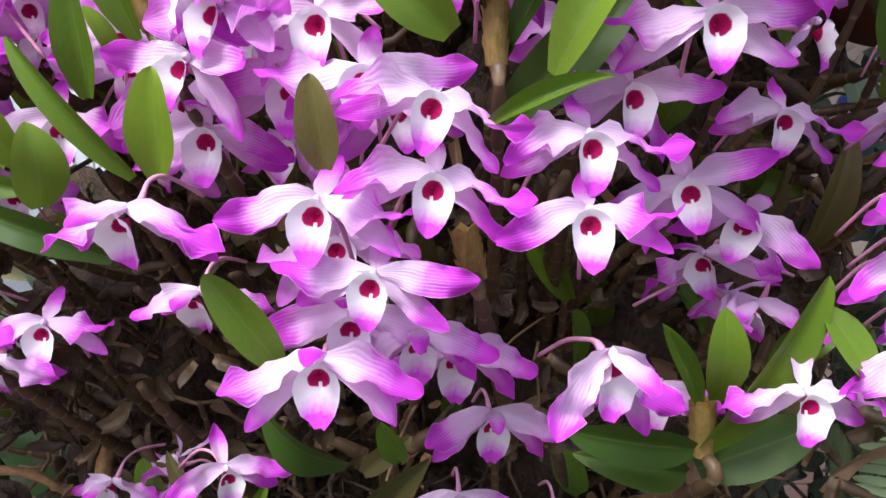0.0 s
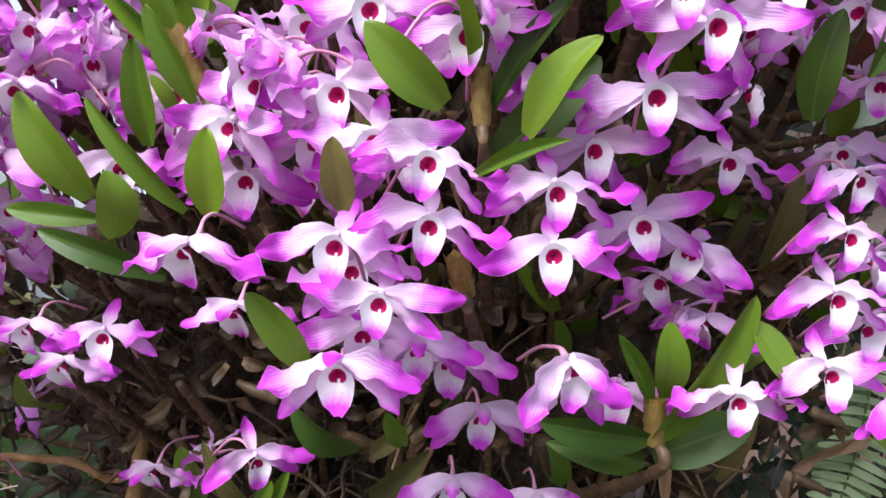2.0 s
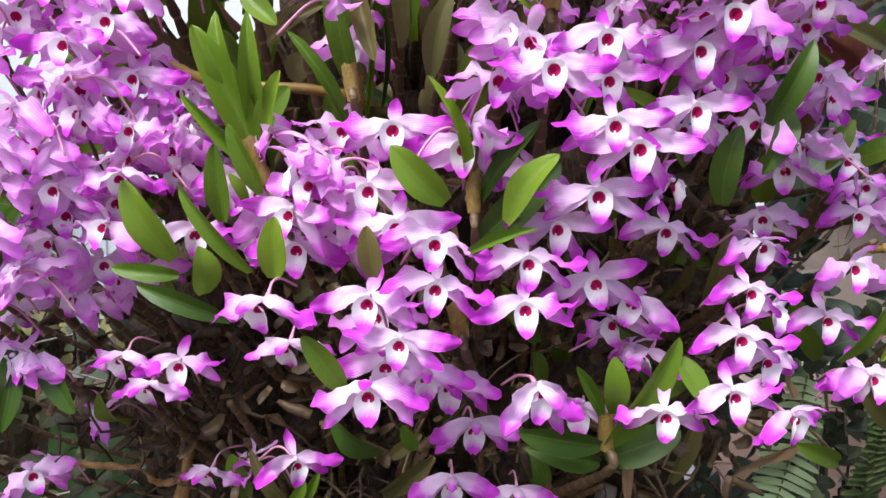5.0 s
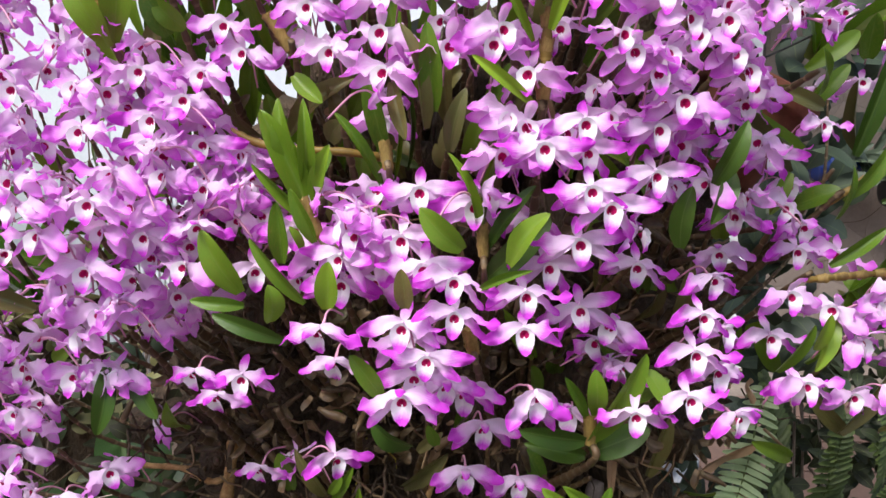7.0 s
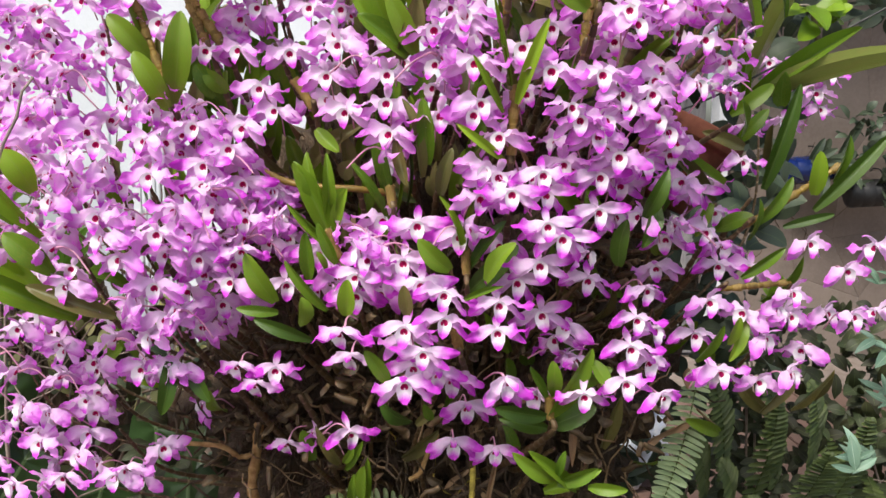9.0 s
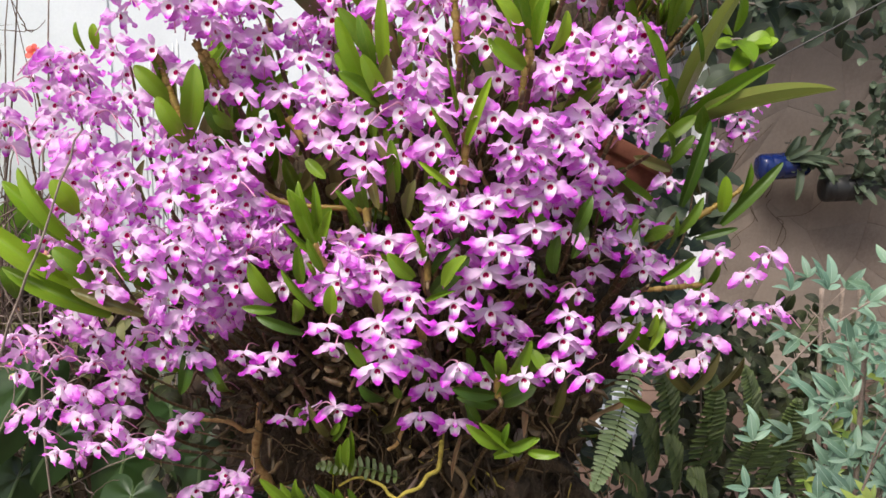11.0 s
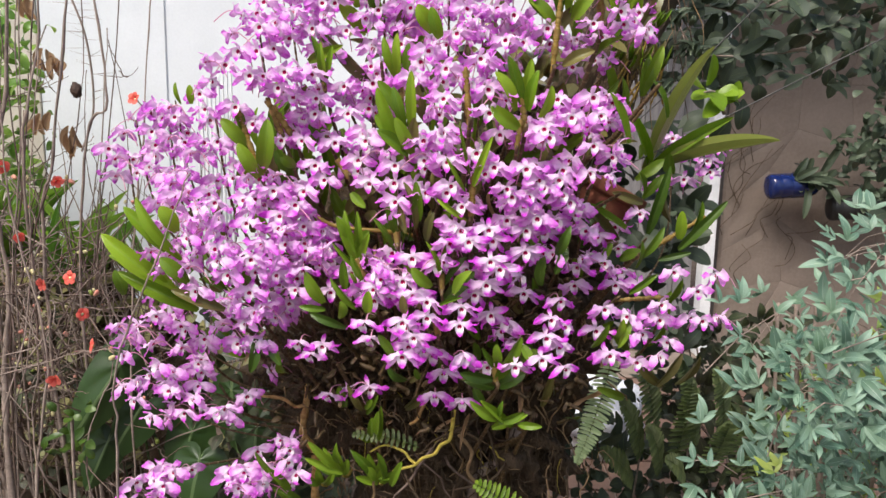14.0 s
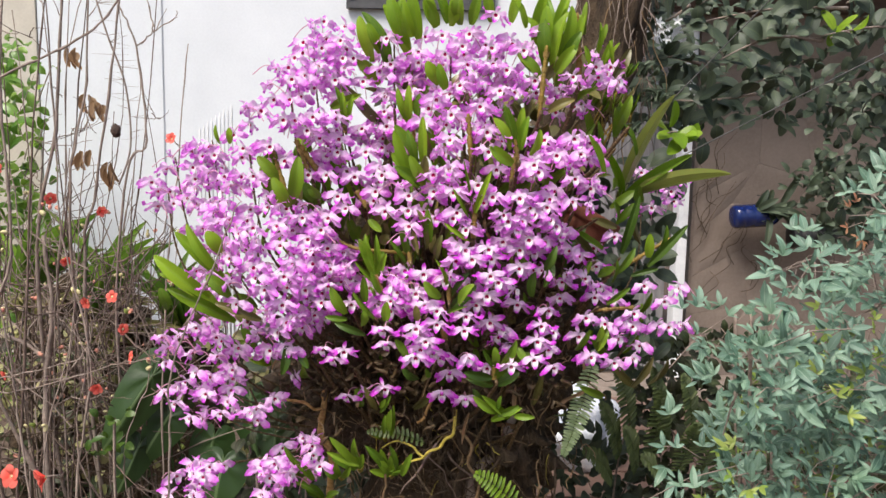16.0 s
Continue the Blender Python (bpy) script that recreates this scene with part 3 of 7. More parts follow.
orchid_cane((-0.071, 0.321, 1.229), [(-0.032, 0.307, 1.209, -4, 8, 0, 0), (-0.005, 0.297, 1.199, 8, 5, 14, 3), (-0.111, 0.327, 1.214, -25, 5, 8, 1), (-0.053, 0.325, 1.233, -10, 8, -5, 1), (-0.083, 0.335, 1.250, -88, 48, 5), (-0.095, 0.324, 1.236, -30, 11, 4), (-0.037, 0.335, 1.277, 0, 5, 0, 0), (-0.070, 0.350, 1.206, -5, 15, 0, 5), (-0.099, 0.344, 1.259, -85, 29, -4), (-0.105, 0.331, 1.246, -59, 20, -22), (-0.116, 0.370, 1.182, -2, 15, 0, 5)],
            leaves=[(0.003, 0.304, 1.228, -0.036, 0.296, 1.267, 0.031, 1), (0.017, 0.302, 1.191, 0.067, 0.294, 1.211, 0.011, 1), (-0.077, 0.405, 1.275, -0.127, 0.393, 1.353, 0.016, 0), (-0.076, 0.415, 1.313, -0.094, 0.403, 1.395, 0.027, 1), (-0.067, 0.420, 1.285, -0.062, 0.408, 1.384, 0.007, 0), (-0.054, 0.420, 1.295, -0.056, 0.408, 1.389, 0.006, 3), (-0.176, 0.470, 1.271, -0.139, 0.458, 1.314, 0.034, 0), (-0.086, 0.460, 1.315, -0.041, 0.448, 1.296, 0.017, 3)],
            stalk=(-0.074, 0.418, 1.255, -0.074, 0.415, 1.320, 0.0060))
orchid_cane((0.043, 0.331, 1.040), [(0.060, 0.298, 1.153, 0, 5, -3, 2), (0.007, 0.355, 1.075, 5, 22, 0, 4), (0.028, 0.382, 1.028, 5, 25, 0, 4), (0.071, 0.297, 1.093, 18, 26, 4, 10), (0.011, 0.387, 0.975, 0, 25, 0, 4), (0.069, 0.400, 0.959, 0, 28, 0, 4), (0.122, 0.400, 1.038, -20, 19, 0, 5)],
            leaves=[(-0.044, 0.335, 1.027, -0.083, 0.327, 1.060, 0.030, 3), (-0.038, 0.338, 1.021, -0.013, 0.330, 1.045, 0.015, 2), (-0.019, 0.328, 1.032, -0.028, 0.320, 1.056, 0.016, 0), (0.142, 0.338, 0.946, 0.083, 0.326, 0.991, 0.026, 0), (0.144, 0.334, 0.955, 0.152, 0.322, 0.995, 0.015, 1), (0.144, 0.338, 0.943, 0.194, 0.326, 0.970, 0.027, 1), (0.183, 0.330, 0.942, 0.232, 0.318, 0.944, 0.021, 0), (0.172, 0.347, 0.929, 0.104, 0.327, 0.992, 0.023, 1), (0.133, 0.369, 0.916, 0.205, 0.349, 0.957, 0.025, 1), (0.130, 0.352, 1.028, 0.062, 0.340, 1.044, 0.030, 3), (0.129, 0.350, 1.055, 0.105, 0.338, 1.099, 0.015, 0), (0.139, 0.352, 1.055, 0.135, 0.340, 1.108, 0.026, 0), (0.136, 0.356, 1.027, 0.184, 0.344, 1.123, 0.036, 0), (0.140, 0.372, 1.007, 0.197, 0.360, 1.038, 0.040, 3), (0.135, 0.374, 1.003, 0.068, 0.362, 1.021, 0.026, 3), (0.193, 0.410, 1.050, 0.226, 0.398, 1.078, 0.028, 0)],
            stalk=(0.139, 0.362, 1.001, 0.135, 0.358, 1.050, 0.0075))
orchid_cane((-0.679, 0.508, 1.035), [(-0.625, 0.495, 0.984, -43, 7, -2), (-0.640, 0.510, 1.033, -108, 30, 2), (-0.707, 0.503, 1.005, -48, 19, -11), (-0.707, 0.514, 1.042, -116, 29, -9), (-0.676, 0.511, 1.073, -107, 1, 16), (-0.721, 0.514, 1.071, -110, 13, -5)])
orchid_cane((0.062, 0.318, 1.278), [(0.062, 0.316, 1.183, 12, 8, 0, 3), (0.087, 0.350, 1.204, 12, 8, 5, 1), (0.110, 0.310, 1.233, 0, 5, -4, 0), (0.015, 0.334, 1.264, -5, 5, 0, 1), (0.116, 0.295, 1.282, 0, 6, -4, 0), (0.058, 0.326, 1.311, -72, 30, -5), (0.023, 0.324, 1.274, 101, 22, 10), (0.042, 0.317, 1.345, 1, 10, 21), (0.059, 0.315, 1.338, 4, 15, 9), (0.037, 0.315, 1.312, 15, 16, 13), (0.074, 0.298, 1.319, -3, 6, 0, 0)],
            leaves=[(0.018, 0.340, 1.236, -0.013, 0.328, 1.315, 0.014, 0), (0.024, 0.338, 1.243, 0.037, 0.326, 1.322, 0.009, 0), (0.027, 0.342, 1.222, 0.073, 0.330, 1.285, 0.020, 3), (0.028, 0.347, 1.194, 0.087, 0.337, 1.255, 0.035, 3), (-0.033, 0.335, 1.336, -0.057, 0.323, 1.429, 0.025, 2), (-0.025, 0.335, 1.352, -0.031, 0.323, 1.431, 0.027, 0), (-0.009, 0.328, 1.316, 0.005, 0.316, 1.373, 0.023, 2), (0.047, 0.316, 1.212, 0.082, 0.304, 1.262, 0.030, 0)],
            stalk=(0.025, 0.336, 1.193, 0.022, 0.336, 1.248, 0.0060))
orchid_cane((-0.072, 0.314, 1.127), [(-0.051, 0.297, 1.156, -8, 8, 3, 2), (-0.004, 0.298, 1.167, 4, 8, 8, 3), (-0.028, 0.290, 1.128, -8, 5, 5, 0), (-0.051, 0.297, 1.088, 0, 12, -2, 4), (-0.125, 0.290, 1.154, -20, 38, 3, 7), (-0.011, 0.330, 1.091, 5, 30, 0, 4), (-0.123, 0.363, 1.102, -10, 45, 0, 8), (-0.041, 0.325, 1.101, 0, 20, 0, 5)],
            leaves=[(-0.152, 0.366, 1.164, -0.204, 0.358, 1.231, 0.021, 0), (-0.123, 0.320, 1.168, -0.120, 0.312, 1.215, 0.030, 1), (-0.177, 0.390, 1.117, -0.251, 0.380, 1.149, 0.024, 3), (-0.048, 0.302, 1.174, -0.052, 0.294, 1.212, 0.023, 2), (-0.071, 0.309, 1.087, -0.100, 0.301, 1.130, 0.024, 0)],
            stalk=(-0.065, 0.356, 1.281, -0.072, 0.356, 1.323, 0.0063))
orchid_cane((-0.526, 0.379, 1.272), [(-0.496, 0.366, 1.301, -29, 8, 2), (-0.477, 0.354, 1.195, -25, 41, 3), (-0.479, 0.370, 1.271, -95, 16, -16), (-0.529, 0.392, 1.330, -130, 19, 3), (-0.497, 0.366, 1.242, -114, 25, 0), (-0.551, 0.383, 1.269, -70, 31, 3), (-0.556, 0.382, 1.239, -117, 29, 23), (-0.564, 0.401, 1.318, -109, 61, -5), (-0.529, 0.379, 1.284, 99, 11, -1), (-0.587, 0.401, 1.266, -108, 28, 0)],
            leaves=[(-0.496, 0.359, 1.211, -0.548, 0.347, 1.264, 0.034, 0), (-0.524, 0.379, 1.312, -0.552, 0.367, 1.366, 0.036, 1), (-0.511, 0.370, 1.257, -0.593, 0.358, 1.386, 0.031, 1), (-0.540, 0.379, 1.268, -0.628, 0.367, 1.362, 0.031, 1), (-0.564, 0.407, 1.195, -0.690, 0.396, 1.301, 0.041, 1), (-0.534, 0.417, 1.166, -0.683, 0.407, 1.252, 0.036, 1)])
orchid_cane((-0.697, 0.510, 0.919), [(-0.687, 0.512, 0.939, 84, 46, 2), (-0.722, 0.524, 0.919, 84, 5, -1), (-0.682, 0.495, 0.899, -26, 21, 3)])
orchid_cane((-0.411, 0.386, 0.748), [(-0.399, 0.390, 0.787, -9, 22, 0), (-0.409, 0.384, 0.753, -21, 26, -4), (-0.428, 0.375, 0.714, -33, 46, -10), (-0.393, 0.401, 0.724, 73, 29, 14), (-0.428, 0.378, 0.763, -77, 17, -9)])
orchid_cane((-0.553, 0.498, 1.023), [(-0.557, 0.496, 1.069, -28, 4, -11), (-0.514, 0.494, 1.052, -19, 2, -4), (-0.531, 0.497, 0.993, -19, 20, 4), (-0.587, 0.493, 0.974, -32, 20, -3), (-0.575, 0.510, 1.025, -125, 33, -5)])
orchid_cane((-0.474, 0.397, 1.354), [(-0.478, 0.388, 1.359, -42, 14, 10), (-0.449, 0.398, 1.372, 0, 16, 8), (-0.484, 0.388, 1.334, 79, 6, 2), (-0.444, 0.395, 1.341, 88, 19, -12), (-0.506, 0.389, 1.333, -66, 13, -11), (-0.511, 0.420, 1.391, -156, 21, 10), (-0.450, 0.383, 1.312, 81, 26, -4), (-0.472, 0.418, 1.388, 53, 31, 9)])
orchid_cane((0.410, 0.469, 1.377), [(0.460, 0.592, 1.349, 20, 26, 0), (0.406, 0.587, 1.318, -5, 15, 0)],
            leaves=[(0.313, 0.570, 1.309, 0.385, 0.603, 1.375, 0.032, 3), (0.330, 0.585, 1.270, 0.352, 0.575, 1.322, 0.026, 3), (0.465, 0.519, 1.313, 0.502, 0.507, 1.464, 0.024, 3), (0.528, 0.494, 1.307, 0.526, 0.482, 1.370, 0.025, 1), (0.553, 0.495, 1.326, 0.566, 0.483, 1.393, 0.018, 0), (0.524, 0.484, 1.286, 0.616, 0.472, 1.394, 0.022, 3)],
            stalk=(0.442, 0.524, 1.257, 0.589, 0.524, 1.355, 0.0067))
orchid_cane((-0.487, 0.451, 0.909), [(-0.535, 0.469, 0.918, -33, 40, -11), (-0.455, 0.443, 0.909, -5, 49, -16), (-0.471, 0.441, 0.899, -6, 19, 5)])
orchid_cane((0.394, 0.475, 1.212), [(0.409, 0.560, 1.274, 19, 25, -5, 3), (0.412, 0.520, 1.228, 2, 23, 0, 7), (0.397, 0.500, 1.201, 0, 12, 0, 3), (0.364, 0.438, 1.160, 12, 9, 2), (0.417, 0.445, 1.144, -45, 10, 20)],
            leaves=[(0.448, 0.501, 1.261, 0.492, 0.489, 1.334, 0.024, 0), (0.484, 0.488, 1.261, 0.550, 0.476, 1.281, 0.018, 3), (0.436, 0.494, 1.241, 0.443, 0.482, 1.304, 0.024, 0), (0.422, 0.471, 1.190, 0.477, 0.459, 1.236, 0.020, 0), (0.395, 0.434, 1.102, 0.403, 0.422, 1.145, 0.021, 0), (0.385, 0.503, 1.293, 0.360, 0.493, 1.245, 0.022, 0), (0.423, 0.450, 1.139, 0.398, 0.438, 1.076, 0.022, 0)],
            stalk=(0.394, 0.485, 1.170, 0.500, 0.485, 1.181, 0.0056))
orchid_cane((0.109, 0.317, 1.384), [(0.111, 0.312, 1.341, 5, 10, 0, 2), (0.120, 0.345, 1.315, 10, 10, 0, 1), (0.119, 0.317, 1.461, -12, 23, 6), (0.143, 0.319, 1.420, 18, 15, 18), (0.060, 0.316, 1.384, -18, 8, -3)],
            leaves=[(0.080, 0.321, 1.424, 0.114, 0.309, 1.520, 0.016, 1), (0.064, 0.322, 1.414, 0.027, 0.310, 1.479, 0.009, 0), (0.069, 0.321, 1.356, 0.009, 0.309, 1.401, 0.012, 1)],
            stalk=(0.076, 0.344, 1.343, 0.080, 0.344, 1.448, 0.0076))
orchid_cane((-0.142, 0.569, 1.816), [(-0.145, 0.556, 1.846, -21, 9, -7), (-0.138, 0.582, 1.786, 4, 20, -10)],
            leaves=[(-0.091, 0.575, 1.807, -0.157, 0.564, 1.932, 0.042, 1), (-0.080, 0.562, 1.853, -0.108, 0.551, 1.950, 0.037, 1), (-0.185, 0.599, 1.794, -0.218, 0.580, 1.907, 0.037, 1), (-0.167, 0.588, 1.814, -0.197, 0.568, 1.888, 0.027, 1), (-0.125, 0.573, 1.862, -0.108, 0.553, 1.942, 0.036, 1), (-0.093, 0.581, 1.814, -0.140, 0.562, 1.960, 0.041, 1), (-0.064, 0.566, 1.848, -0.085, 0.546, 1.969, 0.038, 1)])
orchid_cane((-0.226, 0.539, 1.660), [(-0.234, 0.545, 1.691, -30, 26, 4), (-0.257, 0.493, 1.590, -7, 26, 1), (-0.204, 0.530, 1.618, -12, 8, -6), (-0.209, 0.590, 1.742, -1, 8, 2)],
            leaves=[(-0.252, 0.512, 1.624, -0.272, 0.500, 1.723, 0.020, 0), (-0.246, 0.517, 1.626, -0.250, 0.505, 1.710, 0.019, 0), (-0.244, 0.517, 1.618, -0.224, 0.505, 1.701, 0.015, 1)],
            stalk=(-0.246, 0.531, 1.607, -0.252, 0.531, 1.635, 0.0057))
orchid_cane((0.027, 0.377, 1.623), [(-0.005, 0.418, 1.697, -96, 21, 14), (-0.016, 0.404, 1.683, 10, 20, -4), (0.022, 0.380, 1.647, -20, 11, -4), (-0.046, 0.396, 1.628, 7, 9, -6), (0.019, 0.352, 1.588, -13, 5, 9), (0.103, 0.365, 1.608, 15, 12, -8), (0.107, 0.336, 1.563, -6, 29, 23), (-0.005, 0.360, 1.570, -99, 22, -5), (0.067, 0.383, 1.620, 59, 35, 3)],
            leaves=[(-0.061, 0.437, 1.640, -0.055, 0.425, 1.700, 0.022, 0), (-0.062, 0.382, 1.552, -0.112, 0.370, 1.622, 0.027, 0)],
            stalk=(-0.067, 0.405, 1.554, -0.069, 0.405, 1.644, 0.0053))
orchid_cane((-0.099, 0.385, 1.440), [(-0.144, 0.444, 1.503, -19, 12, -3), (-0.161, 0.449, 1.463, -7, 13, -7), (-0.075, 0.356, 1.458, 2, 3, -11), (-0.098, 0.392, 1.479, 83, 43, 14), (-0.075, 0.351, 1.424, -6, 12, 7), (-0.071, 0.346, 1.387, -23, 8, 3), (-0.070, 0.356, 1.365, 77, 36, 3)],
            leaves=[(-0.049, 0.350, 1.480, -0.109, 0.338, 1.527, 0.028, 0), (-0.061, 0.356, 1.478, -0.038, 0.344, 1.554, 0.030, 2), (-0.177, 0.451, 1.394, -0.145, 0.440, 1.364, 0.021, 0), (-0.064, 0.349, 1.380, -0.050, 0.337, 1.326, 0.016, 2), (-0.068, 0.371, 1.501, -0.111, 0.359, 1.609, 0.029, 1), (-0.058, 0.370, 1.526, -0.080, 0.358, 1.611, 0.023, 0), (-0.069, 0.375, 1.513, -0.116, 0.363, 1.556, 0.033, 1)])
orchid_cane((-0.595, 0.470, 0.897), [(-0.597, 0.483, 0.931, -22, 11, 0), (-0.552, 0.457, 0.890, -14, 26, -3), (-0.635, 0.471, 0.869, -37, 19, 0)])
orchid_cane((0.514, 0.448, 1.143), [(0.511, 0.465, 1.239, 16, 15, -4), (0.560, 0.451, 1.203, 7, 30, -9), (0.486, 0.452, 1.170, 21, 1, 6), (0.464, 0.447, 1.147, 32, 10, 12), (0.483, 0.446, 1.139, 13, 26, 10), (0.574, 0.450, 1.138, 16, 15, 2), (0.602, 0.456, 1.236, -75, 12, -10), (0.615, 0.463, 1.141, -80, 24, 1), (0.445, 0.438, 1.108, 37, 19, -9), (0.508, 0.452, 1.089, -52, 40, 2), (0.437, 0.428, 1.050, 5, 26, 8), (0.484, 0.433, 1.059, 44, 4, -4)])
orchid_cane((-0.558, 0.444, 1.404), [(-0.556, 0.454, 1.421, 74, 18, 1), (-0.533, 0.455, 1.428, 84, 34, -15), (-0.557, 0.441, 1.405, -118, 16, 2), (-0.579, 0.427, 1.368, -131, 24, 12), (-0.583, 0.471, 1.420, 82, 20, -7), (-0.539, 0.417, 1.380, 38, 30, 4)])
orchid_cane((-0.764, 0.629, 1.426), [(-0.763, 0.628, 1.447, -117, 47, 12), (-0.765, 0.629, 1.406, -141, 15, -11)])
orchid_cane((-0.379, 0.448, 1.412), [(-0.394, 0.416, 1.376, -32, 12, 10), (-0.340, 0.445, 1.395, 5, 14, 12), (-0.345, 0.469, 1.425, -107, 31, -1), (-0.400, 0.451, 1.417, 76, 44, -10), (-0.421, 0.437, 1.420, -30, 7, 7), (-0.376, 0.469, 1.441, 101, 6, 9)],
            leaves=[(-0.403, 0.478, 1.482, -0.455, 0.466, 1.544, 0.032, 0), (-0.374, 0.453, 1.421, -0.412, 0.441, 1.494, 0.033, 0), (-0.371, 0.456, 1.426, -0.349, 0.444, 1.546, 0.038, 0), (-0.317, 0.474, 1.437, -0.340, 0.462, 1.480, 0.031, 0)],
            stalk=(-0.369, 0.472, 1.409, -0.425, 0.472, 1.573, 0.0071))
orchid_cane((0.176, 0.492, 1.798), [(0.116, 0.494, 1.818, 14, 9, -9), (0.166, 0.496, 1.829, 27, 10, 1), (0.195, 0.496, 1.814, 14, 18, 7), (0.154, 0.483, 1.765, 7, 21, 14), (0.173, 0.469, 1.709, 20, 15, -9), (0.125, 0.499, 1.898, 3, 20, 19), (0.245, 0.499, 1.858, 17, 22, 8), (0.225, 0.493, 1.741, 3, 22, 1), (0.189, 0.499, 1.748, 85, 20, -8)],
            leaves=[(0.252, 0.509, 1.774, 0.244, 0.498, 1.895, 0.036, 0), (0.272, 0.510, 1.775, 0.306, 0.499, 1.909, 0.036, 1), (0.246, 0.507, 1.734, 0.177, 0.495, 1.803, 0.032, 0), (0.237, 0.510, 1.827, 0.215, 0.498, 1.890, 0.027, 1), (0.116, 0.519, 1.885, 0.102, 0.499, 1.961, 0.028, 1), (0.166, 0.519, 1.885, 0.189, 0.499, 1.963, 0.031, 1), (0.201, 0.518, 1.872, 0.172, 0.499, 1.936, 0.026, 1), (0.252, 0.518, 1.812, 0.250, 0.499, 1.924, 0.035, 1), (0.232, 0.515, 1.763, 0.180, 0.496, 1.807, 0.030, 0)],
            stalk=(0.238, 0.481, 1.648, 0.251, 0.481, 1.825, 0.0083))
orchid_cane((0.087, 0.450, 1.733), [(0.057, 0.472, 1.775, 20, 14, -2), (0.120, 0.482, 1.778, 3, 14, -4), (0.041, 0.418, 1.719, -21, 20, -5), (0.138, 0.452, 1.711, -13, 9, -12), (0.087, 0.403, 1.669, 12, 4, 4), (0.073, 0.466, 1.749, 75, 31, 9), (0.093, 0.456, 1.729, 71, 18, -2)],
            leaves=[(-0.010, 0.439, 1.722, -0.039, 0.427, 1.776, 0.035, 1), (0.006, 0.421, 1.708, -0.013, 0.409, 1.768, 0.028, 1)])
orchid_cane((0.012, 0.505, 1.817), [(-0.005, 0.509, 1.848, 3, 11, -3), (0.063, 0.498, 1.851, -24, 13, -6), (0.044, 0.494, 1.821, 12, 11, 1), (-0.001, 0.487, 1.776, 73, 35, 20), (-0.043, 0.536, 1.789, -97, 26, -7)],
            leaves=[(-0.017, 0.532, 1.875, -0.052, 0.520, 1.938, 0.035, 0), (0.017, 0.516, 1.873, 0.020, 0.504, 1.942, 0.034, 1), (-0.024, 0.544, 1.873, -0.050, 0.525, 1.958, 0.033, 1), (0.007, 0.528, 1.881, -0.025, 0.508, 1.961, 0.033, 1), (0.040, 0.520, 1.877, 0.037, 0.501, 1.958, 0.035, 0), (0.068, 0.519, 1.877, 0.086, 0.500, 1.954, 0.031, 0)])
orchid_cane((0.318, 0.429, 1.291), [(0.347, 0.470, 1.311, 0, 15, 5, 1), (0.316, 0.448, 1.267, -86, 31, -12), (0.308, 0.460, 1.246, -30, 20, 0, 7), (0.308, 0.460, 1.246, -30, 20, 0, 7)],
            leaves=[(0.271, 0.382, 1.300, 0.248, 0.370, 1.246, 0.027, 3)])
orchid_cane((-0.279, 0.553, 1.807), [(-0.251, 0.558, 1.875, -41, 6, 2), (-0.264, 0.568, 1.841, -13, 19, -1), (-0.311, 0.565, 1.821, -10, 13, -22), (-0.260, 0.572, 1.797, 11, -2, 0), (-0.314, 0.522, 1.769, 8, 10, -9), (-0.272, 0.531, 1.738, -12, 19, 2)])
orchid_cane((0.189, 0.331, 1.411), [(0.206, 0.336, 1.362, -6, 14, 6), (0.155, 0.322, 1.405, -7, 15, 1), (0.180, 0.329, 1.458, 3, 14, -3), (0.205, 0.336, 1.437, 27, 30, -3), (0.216, 0.339, 1.422, -6, 1, 8), (0.186, 0.330, 1.405, 22, 10, 5), (0.178, 0.327, 1.387, -3, 24, -5)],
            stalk=(0.177, 0.363, 1.521, 0.171, 0.363, 1.596, 0.0077))
orchid_cane((-0.266, 0.421, 1.060), [(-0.233, 0.417, 1.067, 5, 8, 0, 2), (-0.256, 0.405, 1.050, -15, 45, 0, 8), (-0.283, 0.414, 1.073, -20, 35, 0, 7)])
orchid_cane((0.019, 0.326, 1.469), [(-0.018, 0.335, 1.508, -1, 10, 3), (-0.011, 0.327, 1.409, 8, 16, 1), (-0.010, 0.341, 1.480, 106, 33, -2), (0.016, 0.327, 1.511, -7, 9, -5), (0.030, 0.321, 1.469, -9, 12, 0), (0.085, 0.317, 1.487, -14, 18, 5), (0.036, 0.319, 1.423, 21, 12, -3), (0.029, 0.320, 1.410, -2, 11, 9), (0.018, 0.329, 1.524, -9, 7, -9)],
            leaves=[(0.073, 0.322, 1.446, 0.050, 0.310, 1.545, 0.007, 0), (-0.040, 0.346, 1.483, -0.073, 0.334, 1.552, 0.027, 0), (-0.041, 0.360, 1.527, -0.044, 0.348, 1.641, 0.023, 1)],
            stalk=(0.069, 0.355, 1.532, 0.059, 0.355, 1.650, 0.0077))
orchid_cane((0.181, 0.339, 1.288), [(0.134, 0.300, 1.267, 5, 12, 5, 1), (0.185, 0.345, 1.337, 10, 8, 0, 1), (0.228, 0.415, 1.323, 5, 10, 0, 0), (0.185, 0.345, 1.294, 12, 10, 0, 1), (0.180, 0.372, 1.236, 60, 10, 0, 9), (0.180, 0.372, 1.236, 60, 10, 0, 9)],
            leaves=[(0.222, 0.376, 1.222, 0.228, 0.364, 1.285, 0.030, 3), (0.251, 0.373, 1.286, 0.275, 0.361, 1.349, 0.028, 3)])
orchid_cane((-0.734, 0.614, 1.507), [(-0.734, 0.614, 1.507, -127, 17, 6)])
